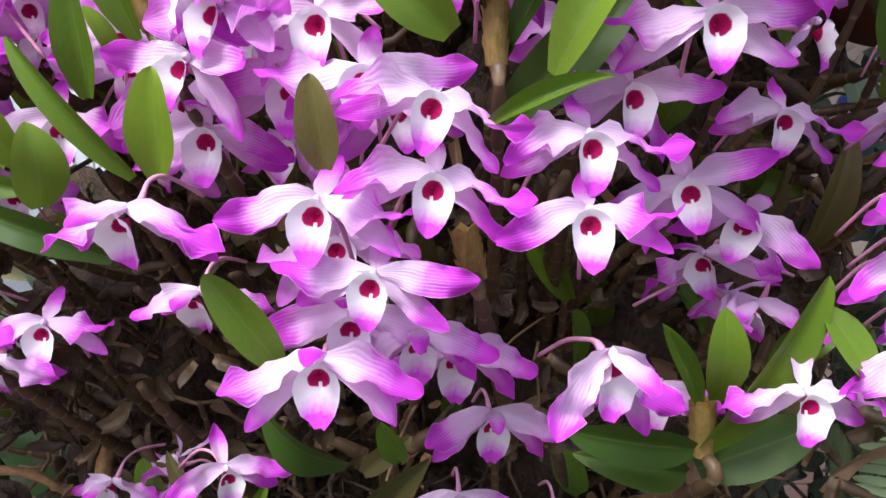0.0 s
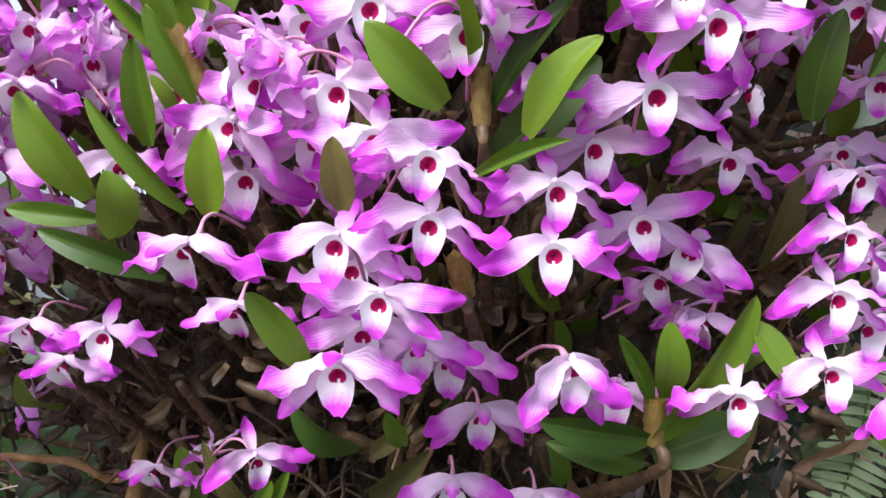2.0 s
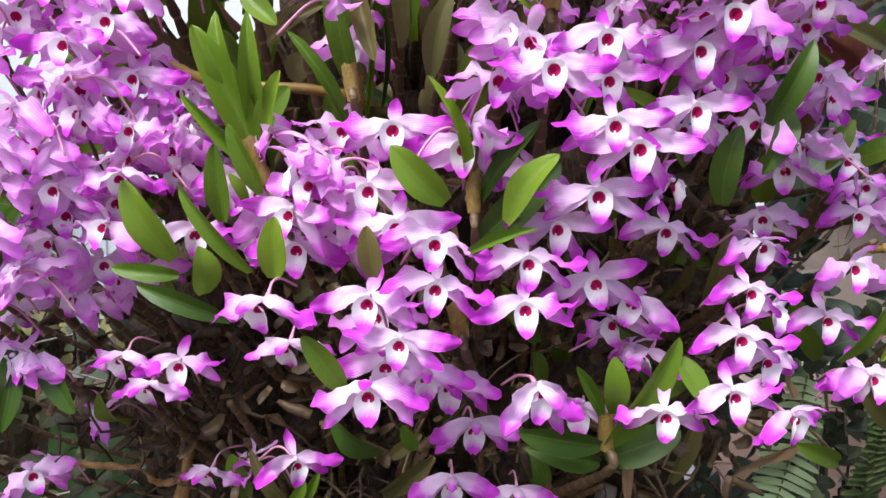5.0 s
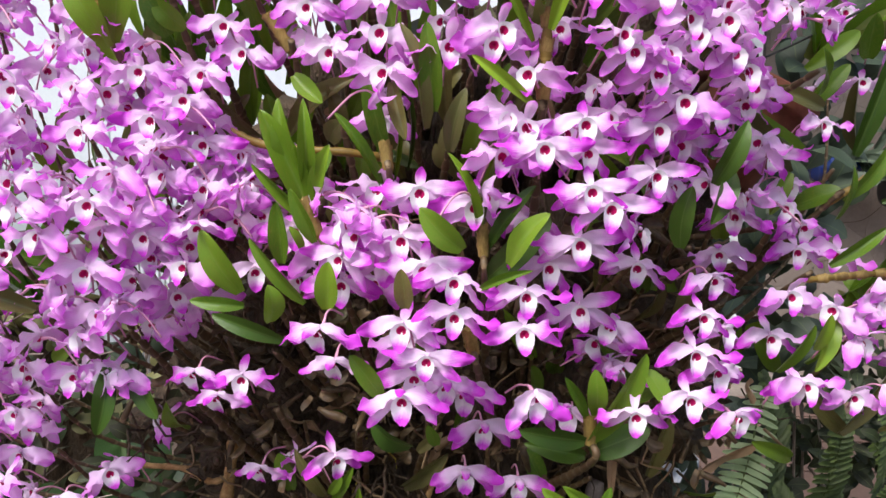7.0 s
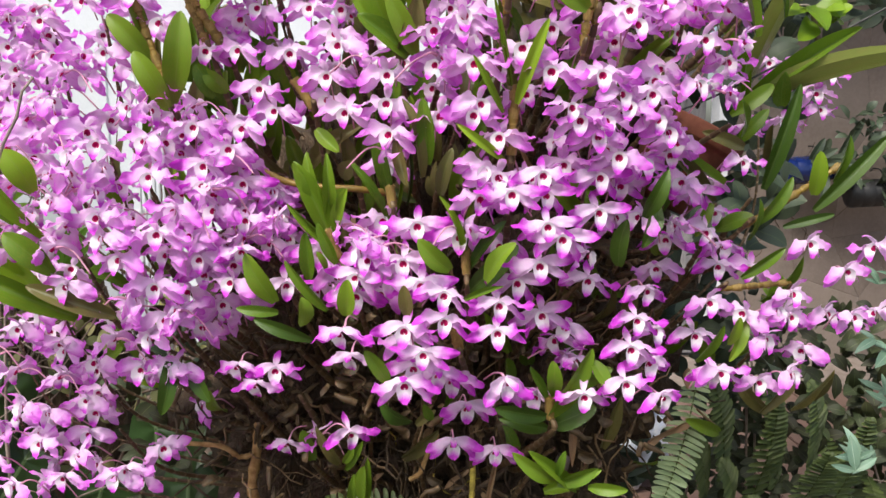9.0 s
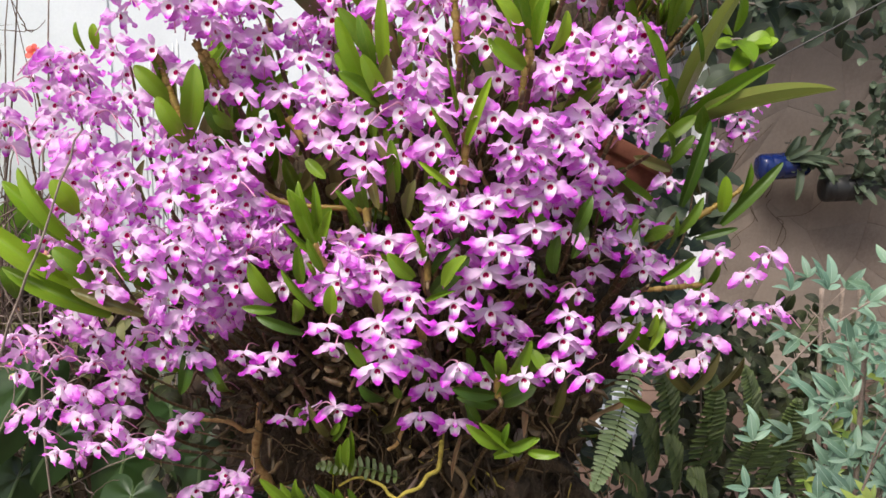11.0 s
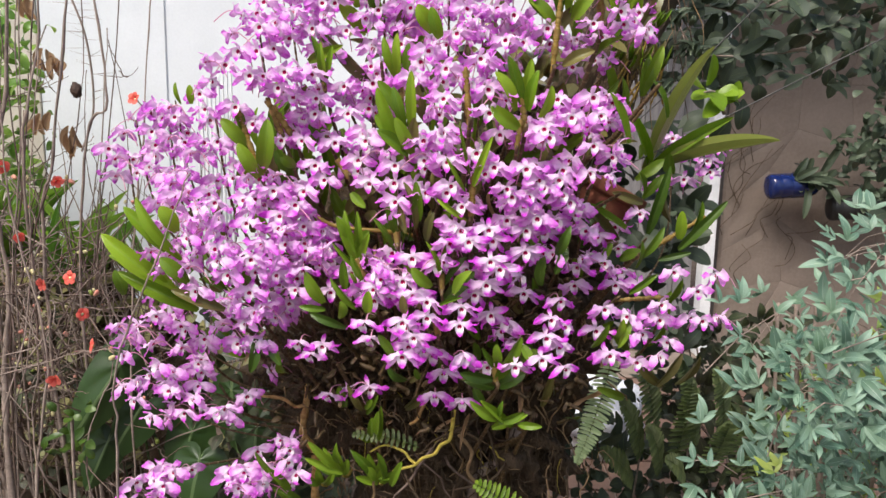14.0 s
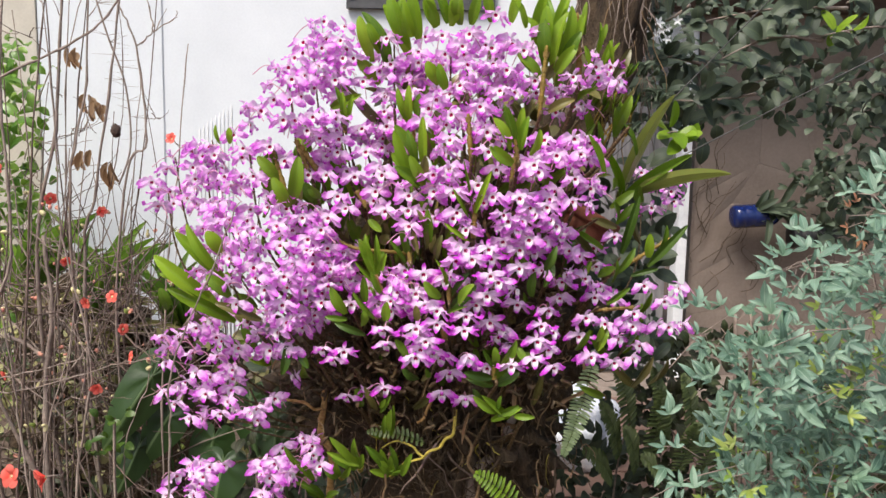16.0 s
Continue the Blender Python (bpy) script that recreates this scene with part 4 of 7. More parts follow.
orchid_cane((-0.095, 0.571, 1.747), [(-0.064, 0.549, 1.813, -11, 4, 6), (-0.150, 0.600, 1.714, -27, 12, -1), (-0.078, 0.568, 1.744, -113, 23, 6), (-0.083, 0.542, 1.710, -6, 17, -17), (-0.101, 0.594, 1.754, -60, 36, 10)],
            leaves=[(-0.145, 0.610, 1.752, -0.220, 0.599, 1.918, 0.045, 0), (-0.169, 0.613, 1.738, -0.227, 0.602, 1.801, 0.036, 1), (-0.157, 0.611, 1.752, -0.142, 0.600, 1.812, 0.026, 1)])
orchid_cane((-0.168, 0.386, 1.230), [(-0.168, 0.400, 1.232, 12, 9, 5, 5), (-0.137, 0.378, 1.272, -105, 26, 7), (-0.218, 0.425, 1.185, 25, 20, 0, 2)],
            leaves=[(-0.226, 0.399, 1.167, -0.263, 0.391, 1.234, 0.035, 0), (-0.178, 0.325, 1.154, -0.179, 0.319, 1.192, 0.031, 1), (-0.223, 0.398, 1.153, -0.277, 0.390, 1.160, 0.020, 0), (-0.177, 0.378, 1.202, -0.180, 0.370, 1.265, 0.026, 0), (-0.138, 0.348, 1.228, -0.160, 0.340, 1.280, 0.020, 0), (-0.152, 0.358, 1.216, -0.164, 0.350, 1.243, 0.012, 0), (-0.149, 0.378, 1.257, -0.193, 0.366, 1.354, 0.036, 1), (-0.159, 0.393, 1.270, -0.177, 0.381, 1.367, 0.028, 1), (-0.152, 0.387, 1.271, -0.153, 0.375, 1.366, 0.022, 0), (-0.144, 0.376, 1.265, -0.126, 0.364, 1.321, 0.023, 0), (-0.145, 0.369, 1.244, -0.200, 0.357, 1.302, 0.015, 1)],
            stalk=(-0.122, 0.360, 1.202, -0.152, 0.360, 1.269, 0.0063))
orchid_cane((-0.630, 0.406, 0.718), [(-0.573, 0.379, 0.754, -11, 12, 1), (-0.668, 0.447, 0.725, 54, 44, -6), (-0.594, 0.365, 0.713, -47, 26, -8), (-0.685, 0.431, 0.679, -45, 11, 14)])
orchid_cane((-0.399, 0.378, 1.271), [(-0.353, 0.397, 1.287, -17, 19, 12), (-0.384, 0.399, 1.331, -9, 23, 1), (-0.439, 0.365, 1.281, -12, 14, -3), (-0.432, 0.361, 1.256, -33, 8, -10), (-0.372, 0.381, 1.258, 6, 7, -2), (-0.413, 0.362, 1.228, -23, 12, 3), (-0.403, 0.381, 1.257, -56, 19, 4)])
orchid_cane((-0.639, 0.571, 1.507), [(-0.650, 0.575, 1.512, -7, 22, 9), (-0.604, 0.554, 1.499, -116, 33, 3), (-0.645, 0.563, 1.457, 77, 35, -3), (-0.658, 0.591, 1.559, 75, 26, 3)])
orchid_cane((0.285, 0.360, 1.426), [(0.246, 0.349, 1.438, 0, 30, 16), (0.254, 0.352, 1.408, 20, 24, 13), (0.305, 0.364, 1.450, 39, 18, -15), (0.270, 0.358, 1.393, 12, 23, 0), (0.350, 0.375, 1.442, 59, 25, -1)])
orchid_cane((-0.385, 0.392, 1.125), [(-0.348, 0.395, 1.150, 63, 21, -22), (-0.351, 0.382, 1.158, -83, 8, 10), (-0.371, 0.399, 1.074, -31, 28, 4), (-0.374, 0.372, 1.191, 3, 14, 1), (-0.411, 0.378, 1.159, -67, 37, -2), (-0.385, 0.381, 1.122, -37, 18, -18), (-0.358, 0.399, 1.075, -28, 11, -1), (-0.397, 0.418, 1.071, -77, 23, 2), (-0.445, 0.409, 1.113, -118, 15, 15), (-0.404, 0.377, 1.174, 95, 22, -8), (-0.365, 0.379, 1.147, 6, 15, -5), (-0.415, 0.418, 1.067, -14, 21, 6)],
            leaves=[(-0.427, 0.372, 1.152, -0.533, 0.360, 1.194, 0.032, 2), (-0.372, 0.402, 1.084, -0.382, 0.390, 1.013, 0.030, 3), (-0.349, 0.403, 1.084, -0.316, 0.391, 1.031, 0.027, 3)])
orchid_cane((-0.503, 0.484, 1.521), [(-0.466, 0.477, 1.495, -19, 31, -5), (-0.492, 0.480, 1.562, -19, 8, 4), (-0.532, 0.489, 1.468, -107, 26, -5), (-0.476, 0.467, 1.620, 67, 22, 5), (-0.545, 0.497, 1.491, -6, 19, -13), (-0.506, 0.495, 1.492, 51, 20, 8)],
            leaves=[(-0.412, 0.481, 1.512, -0.431, 0.469, 1.574, 0.026, 0), (-0.538, 0.519, 1.574, -0.536, 0.510, 1.615, 0.019, 1)])
orchid_cane((-0.195, 0.493, 0.933), [(-0.134, 0.427, 0.971, 35, 20, 0, 3), (-0.233, 0.485, 0.931, -20, 45, 0, 8), (-0.198, 0.506, 0.937, -80, 2, -14)],
            leaves=[(-0.197, 0.490, 0.904, -0.209, 0.483, 0.955, 0.032, 0), (-0.149, 0.478, 0.905, -0.134, 0.472, 0.932, 0.017, 0), (-0.123, 0.481, 0.845, -0.117, 0.469, 0.905, 0.024, 1), (-0.157, 0.493, 0.896, -0.191, 0.482, 0.963, 0.021, 2), (-0.148, 0.491, 0.888, -0.121, 0.479, 0.940, 0.016, 0), (-0.121, 0.495, 0.824, -0.114, 0.476, 0.916, 0.018, 0), (-0.137, 0.503, 0.827, -0.134, 0.484, 0.887, 0.016, 0), (-0.105, 0.486, 0.736, -0.122, 0.467, 0.808, 0.023, 1), (-0.089, 0.475, 0.725, -0.062, 0.456, 0.794, 0.025, 1)])
orchid_cane((-0.356, 0.456, 1.600), [(-0.387, 0.471, 1.533, -22, 10, 10), (-0.314, 0.454, 1.641, -17, 29, 2), (-0.384, 0.439, 1.631, 5, 11, 4), (-0.356, 0.441, 1.631, -5, 31, -10), (-0.329, 0.454, 1.608, -3, 15, -6), (-0.301, 0.470, 1.591, -6, 14, -9), (-0.423, 0.463, 1.567, 10, -1, 1)],
            stalk=(-0.308, 0.512, 1.499, -0.360, 0.512, 1.575, 0.0082))
orchid_cane((-0.252, 0.484, 1.484), [(-0.260, 0.491, 1.557, -8, 7, 16), (-0.286, 0.485, 1.500, -22, 15, 7), (-0.218, 0.489, 1.497, 11, 30, -16), (-0.258, 0.481, 1.448, -5, 15, 8), (-0.237, 0.475, 1.418, -13, 11, 1)],
            leaves=[(-0.301, 0.480, 1.445, -0.332, 0.468, 1.476, 0.026, 0)],
            stalk=(-0.182, 0.484, 1.417, -0.212, 0.484, 1.463, 0.0072))
orchid_cane((0.374, 0.502, 1.772), [(0.374, 0.499, 1.778, 21, 13, -3), (0.320, 0.499, 1.753, 4, 20, 17), (0.371, 0.511, 1.812, 85, 28, -6), (0.431, 0.499, 1.743, 41, 17, -12)],
            leaves=[(0.279, 0.510, 1.762, 0.330, 0.499, 1.832, 0.032, 1), (0.260, 0.490, 1.666, 0.325, 0.479, 1.696, 0.027, 2), (0.348, 0.511, 1.858, 0.349, 0.500, 1.934, 0.016, 0), (0.383, 0.511, 1.832, 0.398, 0.500, 1.883, 0.016, 0), (0.405, 0.511, 1.793, 0.434, 0.500, 1.838, 0.012, 1), (0.419, 0.511, 1.787, 0.407, 0.500, 1.844, 0.012, 1), (0.373, 0.511, 1.766, 0.347, 0.500, 1.830, 0.016, 1), (0.329, 0.511, 1.831, 0.344, 0.500, 1.908, 0.023, 1), (0.281, 0.519, 1.805, 0.308, 0.499, 1.925, 0.035, 1), (0.296, 0.519, 1.778, 0.338, 0.499, 1.865, 0.031, 0), (0.366, 0.519, 1.793, 0.379, 0.500, 1.886, 0.019, 1), (0.394, 0.519, 1.780, 0.415, 0.500, 1.846, 0.017, 1)],
            stalk=(0.343, 0.529, 1.741, 0.329, 0.529, 1.913, 0.0099))
orchid_cane((-0.261, 0.426, 1.263), [(-0.239, 0.435, 1.271, -84, 22, 14), (-0.271, 0.425, 1.249, -118, 25, 3), (-0.267, 0.421, 1.273, -10, 27, 1), (-0.269, 0.400, 1.235, 8, 30, 0, 7), (-0.291, 0.429, 1.279, 109, 40, 0), (-0.225, 0.435, 1.275, 100, 15, -14)])
orchid_cane((-0.394, 0.462, 1.719), [(-0.368, 0.504, 1.787, -16, 14, 8), (-0.409, 0.471, 1.756, 77, 41, 9), (-0.337, 0.481, 1.742, -39, 21, 16), (-0.366, 0.458, 1.730, -10, 18, 7), (-0.424, 0.451, 1.715, -91, 23, 7), (-0.404, 0.435, 1.679, -19, 26, 4), (-0.368, 0.438, 1.680, -7, 11, 1), (-0.479, 0.454, 1.659, -88, 13, -24)])
orchid_cane((-0.324, 0.419, 0.772), [(-0.313, 0.421, 0.798, 54, 30, -6), (-0.293, 0.424, 0.768, -14, 9, -8), (-0.367, 0.411, 0.750, 78, 38, -10)],
            leaves=[(-0.216, 0.474, 0.760, -0.275, 0.454, 0.834, 0.025, 1), (-0.208, 0.482, 0.772, -0.211, 0.462, 0.832, 0.022, 1), (-0.200, 0.478, 0.750, -0.283, 0.458, 0.793, 0.024, 0), (-0.331, 0.430, 0.755, -0.380, 0.411, 0.827, 0.027, 1), (-0.312, 0.435, 0.726, -0.358, 0.415, 0.786, 0.025, 1)])
orchid_cane((0.148, 0.340, 1.139), [(0.192, 0.425, 1.193, 0, 12, 8, 3), (0.124, 0.368, 1.158, -15, 5, -18, 1), (0.156, 0.377, 1.141, -25, 15, 20, 8), (0.173, 0.329, 1.063, 0, 10, 3, 6), (0.150, 0.410, 1.114, -40, 20, -20, 7), (0.165, 0.410, 1.091, 76, 29, 5, 8), (0.177, 0.400, 1.089, -53, 46, 8, 7)],
            leaves=[(0.187, 0.346, 1.104, 0.207, 0.334, 1.071, 0.026, 0)],
            stalk=(0.021, 0.358, 1.099, 0.011, 0.358, 1.139, 0.0076))
orchid_cane((0.285, 0.373, 1.120), [(0.265, 0.400, 1.185, 15, 25, 5, 7), (0.244, 0.364, 1.153, 10, 8, 5, 3), (0.235, 0.353, 1.118, 5, 10, 0, 3), (0.226, 0.334, 1.078, 8, 8, -5, 2), (0.276, 0.392, 1.132, 30, 10, 10, 5), (0.264, 0.370, 1.095, 10, 15, 0, 5), (0.272, 0.332, 1.061, 30, 20, 0, 8), (0.351, 0.450, 1.110, 5, 12, 0, 3), (0.367, 0.420, 1.065, 10, 20, 0, 2), (0.375, 0.411, 1.067, 18, 6, -4)],
            leaves=[(0.333, 0.389, 1.091, 0.363, 0.377, 1.145, 0.028, 0)])
orchid_cane((0.210, 0.353, 1.550), [(0.213, 0.344, 1.534, -8, 2, -16), (0.222, 0.345, 1.518, 19, 3, -1), (0.137, 0.365, 1.589, 99, 29, 23), (0.266, 0.358, 1.557, -2, 4, 8)],
            leaves=[(0.169, 0.362, 1.581, 0.139, 0.350, 1.672, 0.024, 0), (0.173, 0.367, 1.588, 0.185, 0.355, 1.667, 0.022, 1), (0.183, 0.358, 1.569, 0.199, 0.346, 1.646, 0.023, 1), (0.157, 0.353, 1.568, 0.114, 0.341, 1.640, 0.027, 1), (0.164, 0.345, 1.536, 0.108, 0.333, 1.578, 0.031, 1), (0.203, 0.357, 1.557, 0.223, 0.345, 1.618, 0.023, 1)],
            stalk=(0.161, 0.356, 1.483, 0.169, 0.356, 1.555, 0.0063))
orchid_cane((-0.301, 0.436, 1.336), [(-0.295, 0.448, 1.366, 6, 19, 2), (-0.323, 0.430, 1.344, -8, 8, 0, 1), (-0.280, 0.464, 1.319, -5, 10, 5, 0), (-0.311, 0.430, 1.307, 5, 8, 12, 1), (-0.304, 0.454, 1.357, -113, 48, -1), (-0.278, 0.463, 1.394, -23, 19, 3), (-0.323, 0.421, 1.318, -7, 10, 2), (-0.307, 0.415, 1.286, -28, 6, -1)],
            stalk=(-0.329, 0.508, 1.495, -0.370, 0.508, 1.590, 0.0070))
orchid_cane((-0.614, 0.568, 1.555), [(-0.583, 0.541, 1.545, -4, 13, -2), (-0.642, 0.587, 1.566, 65, 52, 4), (-0.621, 0.568, 1.542, -20, 22, 1), (-0.609, 0.577, 1.567, -114, 27, -6)],
            leaves=[(-0.572, 0.551, 1.574, -0.579, 0.543, 1.622, 0.016, 1)])
orchid_cane((-0.159, 0.519, 1.592), [(-0.191, 0.501, 1.559, -6, 4, -6), (-0.152, 0.578, 1.665, -8, 7, -11), (-0.142, 0.537, 1.626, -8, 25, -19), (-0.150, 0.459, 1.520, -7, 18, 0)],
            leaves=[(-0.085, 0.473, 1.632, -0.110, 0.461, 1.716, 0.022, 1), (-0.079, 0.461, 1.632, -0.081, 0.450, 1.722, 0.021, 1)])
orchid_cane((-0.349, 0.572, 1.857), [(-0.341, 0.591, 1.881, 83, 28, 0), (-0.356, 0.553, 1.832, -17, 2, -10)])
orchid_cane((-0.320, 0.400, 1.234), [(-0.324, 0.400, 1.223, -5, 5, 0, 0), (-0.325, 0.420, 1.200, 0, 10, 0, 3), (-0.324, 0.409, 1.247, 87, 35, -3), (-0.344, 0.410, 1.280, -120, 22, -7), (-0.284, 0.400, 1.192, -21, -2, 11), (-0.334, 0.395, 1.255, -12, 10, -8)])
orchid_cane((0.610, 0.800, 1.400), [(0.540, 0.780, 1.407, 10, 12, 0), (0.609, 0.780, 1.418, -10, 10, 8), (0.671, 0.780, 1.438, 15, 8, 0), (0.632, 0.780, 1.484, 0, 10, -6), (0.607, 0.780, 1.507, -15, 14, 0), (0.684, 0.780, 1.499, 20, 10, 5), (0.574, 0.780, 1.519, -5, 12, 0), (0.662, 0.780, 1.466, 5, 6, -4), (0.644, 0.780, 1.521, 10, 9, 0)])


# ---- the root mass, the trunk and what grows under the blossoms ----
def root_clump():
    ob = thing("orchid_clump", (0.03, 0.95, 0.55), "dense brown mass of old orchid canes and roots on a trunk", "root mass")
    o = Vector(ob.location)
    r = random.Random(3)
    for c, s in (((0.02, 0.98, 1.02), (0.40, 0.30, 0.36)), ((-0.22, 0.93, 0.90), (0.26, 0.26, 0.24)), ((0.22, 0.98, 1.28), (0.22, 0.24, 0.30)), ((0.10, 0.92, 0.72), (0.26, 0.24, 0.24)), ((-0.13, 0.95, 1.24), (0.20, 0.18, 0.20))):
        place_part("root_lump", lump(Skin(), Vector(c) - o, s, BARK, rough=0.5, scale=4.0, detail=5).mesh("root_lump"), ob)
    for i in range(110):
        x = r.uniform(-0.5, 0.48)
        z = r.uniform(0.78, 1.62)
        a = Vector((0.55 * x, r.uniform(0.70, 0.85), z - r.uniform(0.10, 0.3)))
        b = Vector((x + r.gauss(0, 0.05), r.uniform(0.46, 0.62), z + r.gauss(0.02, 0.08)))
        if (b.x < -0.25 and (b.z > 1.3 or b.z < 1.02)) or (b.x > 0.26 and b.z < 1.0):
            continue
        s = Skin()
        jointed(s, [a - o, a.lerp(b, 0.5) + Vector((r.gauss(0, 0.02), 0, -0.03)) - o, b - o], r.uniform(0.004, 0.007), OLD_CANE, joint=0.018)
        place_part("old_cane", s.mesh("old_cane"), ob)
    for i in range(50):
        x, z = r.uniform(-0.42, 0.42), r.uniform(0.76, 1.4)
        b = Vector((x, r.uniform(0.56, 0.68), z))
        t = b + Vector((r.gauss(0, 0.05), r.gauss(-0.01, 0.03), r.gauss(-0.02, 0.035)))
        place_part("dry_leaf", r.choice(DRY_LEAVES), ob, along(b - o, t - o, r.uniform(0.008, 0.018), (r.gauss(0, 0.6), -1, r.gauss(0.3, 0.5))))
    roots = Skin()
    for i in range(190):
        x, z = r.uniform(-0.45, 0.42), r.uniform(0.68, 1.2)
        p = Vector((x, r.uniform(0.56, 0.70), z)) - o
        path = [p]
        d = Vector((r.gauss(0, 1), r.gauss(-0.2, 0.5), r.gauss(-0.7, 0.8))).normalized()
        for k in range(5):
            d = (d + Vector((r.gauss(0, 0.5), r.gauss(0, 0.4), r.gauss(-0.1, 0.5)))).normalized()
            path.append(path[-1] + d * r.uniform(0.012, 0.03))
        roots.tube(path, r.uniform(0.0008, 0.0022), ROOT if r.random() < 0.3 else BARK, sides=5, caps=False)
    for i in range(330):
        x, z = r.uniform(-0.30, 0.34), r.uniform(0.50, 0.92)
        p = Vector((x, r.uniform(0.60, 0.70) + 0.5 * x * x, z)) - o
        path, d = [p], Vector((r.gauss(0, 0.7), r.gauss(-0.1, 0.3), r.gauss(-0.8, 0.6))).normalized()
        for k in range(4):
            d = (d + Vector((r.gauss(0, 0.45), r.gauss(0, 0.3), r.gauss(-0.15, 0.45)))).normalized()
            path.append(path[-1] + d * r.uniform(0.012, 0.028))
        k = r.uniform(0.0007, 0.0026)
        roots.tube(path, [k, k, 0.9 * k, 0.7 * k, 0.4 * k], r.choice((ROOT, BARK, BARK, OLD_CANE, MOSSY if r.random() < 0.3 else BARK)), sides=5, caps=False)
    for i in range(12):
        p = Vector((r.gauss(0.02, 0.16), r.uniform(0.52, 0.60), r.uniform(0.70, 0.86))) - o
        path, d = [p], Vector((r.gauss(0, 0.5), r.gauss(0, 0.15), -0.8)).normalized()
        for k in range(6):
            d = (d + Vector((r.gauss(0, 0.35), r.gauss(0.03, 0.12), r.gauss(-0.1, 0.2)))).normalized()
            path.append(path[-1] + d * r.uniform(0.02, 0.04))
        k = r.uniform(0.0016, 0.0042)
        roots.tube(path, [k, k, 0.95 * k, 0.9 * k, 0.8 * k, 0.6 * k, 0.3 * k], r.choice((ROOT, DARK_TWIG, BARK)), sides=6, caps=False)
    husks = [blade(bow=0.3, fold=1.1, widest=0.4, sharp=0.5, base=0.6, rows=6, cols=5), blade(bow=-0.2, fold=0.9, bend=0.2, widest=0.55, sharp=0.45, base=0.7, rows=6, cols=5)]
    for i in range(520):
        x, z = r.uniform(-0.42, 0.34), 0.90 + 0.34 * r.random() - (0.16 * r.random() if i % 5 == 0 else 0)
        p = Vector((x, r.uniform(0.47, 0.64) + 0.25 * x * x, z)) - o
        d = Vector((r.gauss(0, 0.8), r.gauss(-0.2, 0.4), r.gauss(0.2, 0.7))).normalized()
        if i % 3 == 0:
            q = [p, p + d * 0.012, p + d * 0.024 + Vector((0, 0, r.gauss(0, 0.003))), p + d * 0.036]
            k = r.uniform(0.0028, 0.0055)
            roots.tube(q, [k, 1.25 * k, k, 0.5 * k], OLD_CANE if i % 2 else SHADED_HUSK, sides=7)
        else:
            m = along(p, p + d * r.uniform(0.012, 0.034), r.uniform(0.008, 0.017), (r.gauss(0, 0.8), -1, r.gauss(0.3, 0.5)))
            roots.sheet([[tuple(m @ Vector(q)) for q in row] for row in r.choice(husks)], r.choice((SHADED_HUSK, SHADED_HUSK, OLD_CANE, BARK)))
    tagged(place_part("root_tangle", roots.mesh("root_tangle"), ob), kind="stuff")
    return ob


def trunk():
    ob = thing("tree_trunk", (0.02, 0.95, 0.0), "rough dark tree trunk under and behind the orchids", "tree trunk")
    o = Vector(ob.location)
    path = curve([(0.02, 0.95, -0.02), (0.0, 0.95, 0.5), (0.08, 1.0, 1.0), (0.32, 1.05, 1.5), (0.52, 1.08, 1.95), (0.58, 1.1, 2.7)], 20)
    rows = []
    for i, p in enumerate(path):
        rad = 0.24 - 0.13 * min(1.0, i / 76)
        ring = []
        for j in range(44):
            t = 2 * math.pi * j / 44
            q = Vector((math.cos(t), math.sin(t), 0))
            k = 1 + 0.30 * noise.fractal(Vector((q.x * 4, q.y * 4, p.z * 4.5)), 1.0, 2.0, 5)
            ring.append(p + q * rad * k - o)
        rows.append(ring)
    place_part("trunk", Skin().sheet(rows, BARK, closed=True).mesh("trunk"), ob)
    r = random.Random(12)
    fibre = Skin()
    for i in range(130):
        x = r.uniform(0.36, 0.66)
        z = r.uniform(1.72, 2.3)
        p = Vector((x, 0.93 + 0.6 * abs(x - 0.54) + r.uniform(-0.012, 0.012), z)) - o
        drop, lean, path = r.uniform(0.012, 0.034), r.gauss(0, 0.006), [p]
        for k in range(6):
            lean = 0.7 * lean + r.gauss(0, 0.005)
            path.append(path[-1] + Vector((lean, r.gauss(-0.002, 0.003), -drop)))
        k = r.uniform(0.0009, 0.0022)
        fibre.tube(path, [k, k, 0.9 * k, k, 0.8 * k, 0.6 * k, 0.3 * k], r.choice((TWIG, BARK, BARK, ROOT, MOSSY if x < 0.46 else DARK_TWIG)), sides=5, caps=False)
    tagged(place_part("root_fibre", fibre.mesh("root_fibre"), ob, label="grey-brown hanging root fibre"), kind="stuff")
    return ob


def branch(name, points, r0, r1, mat, label, category, sides=9):
    path = curve(points, 8)
    o = path[0]
    n = len(path) - 1
    k = random.Random(len(points) * 7 + round(points[0][0] * 1000))
    s = Skin().tube([p - o for p in path], [(r0 + (r1 - r0) * i / n) * k.uniform(0.85, 1.2) for i in range(n + 1)], mat, sides=sides)
    ob = new(name, s.mesh(name))
    ob.location = o
    return tagged(ob, label, category)


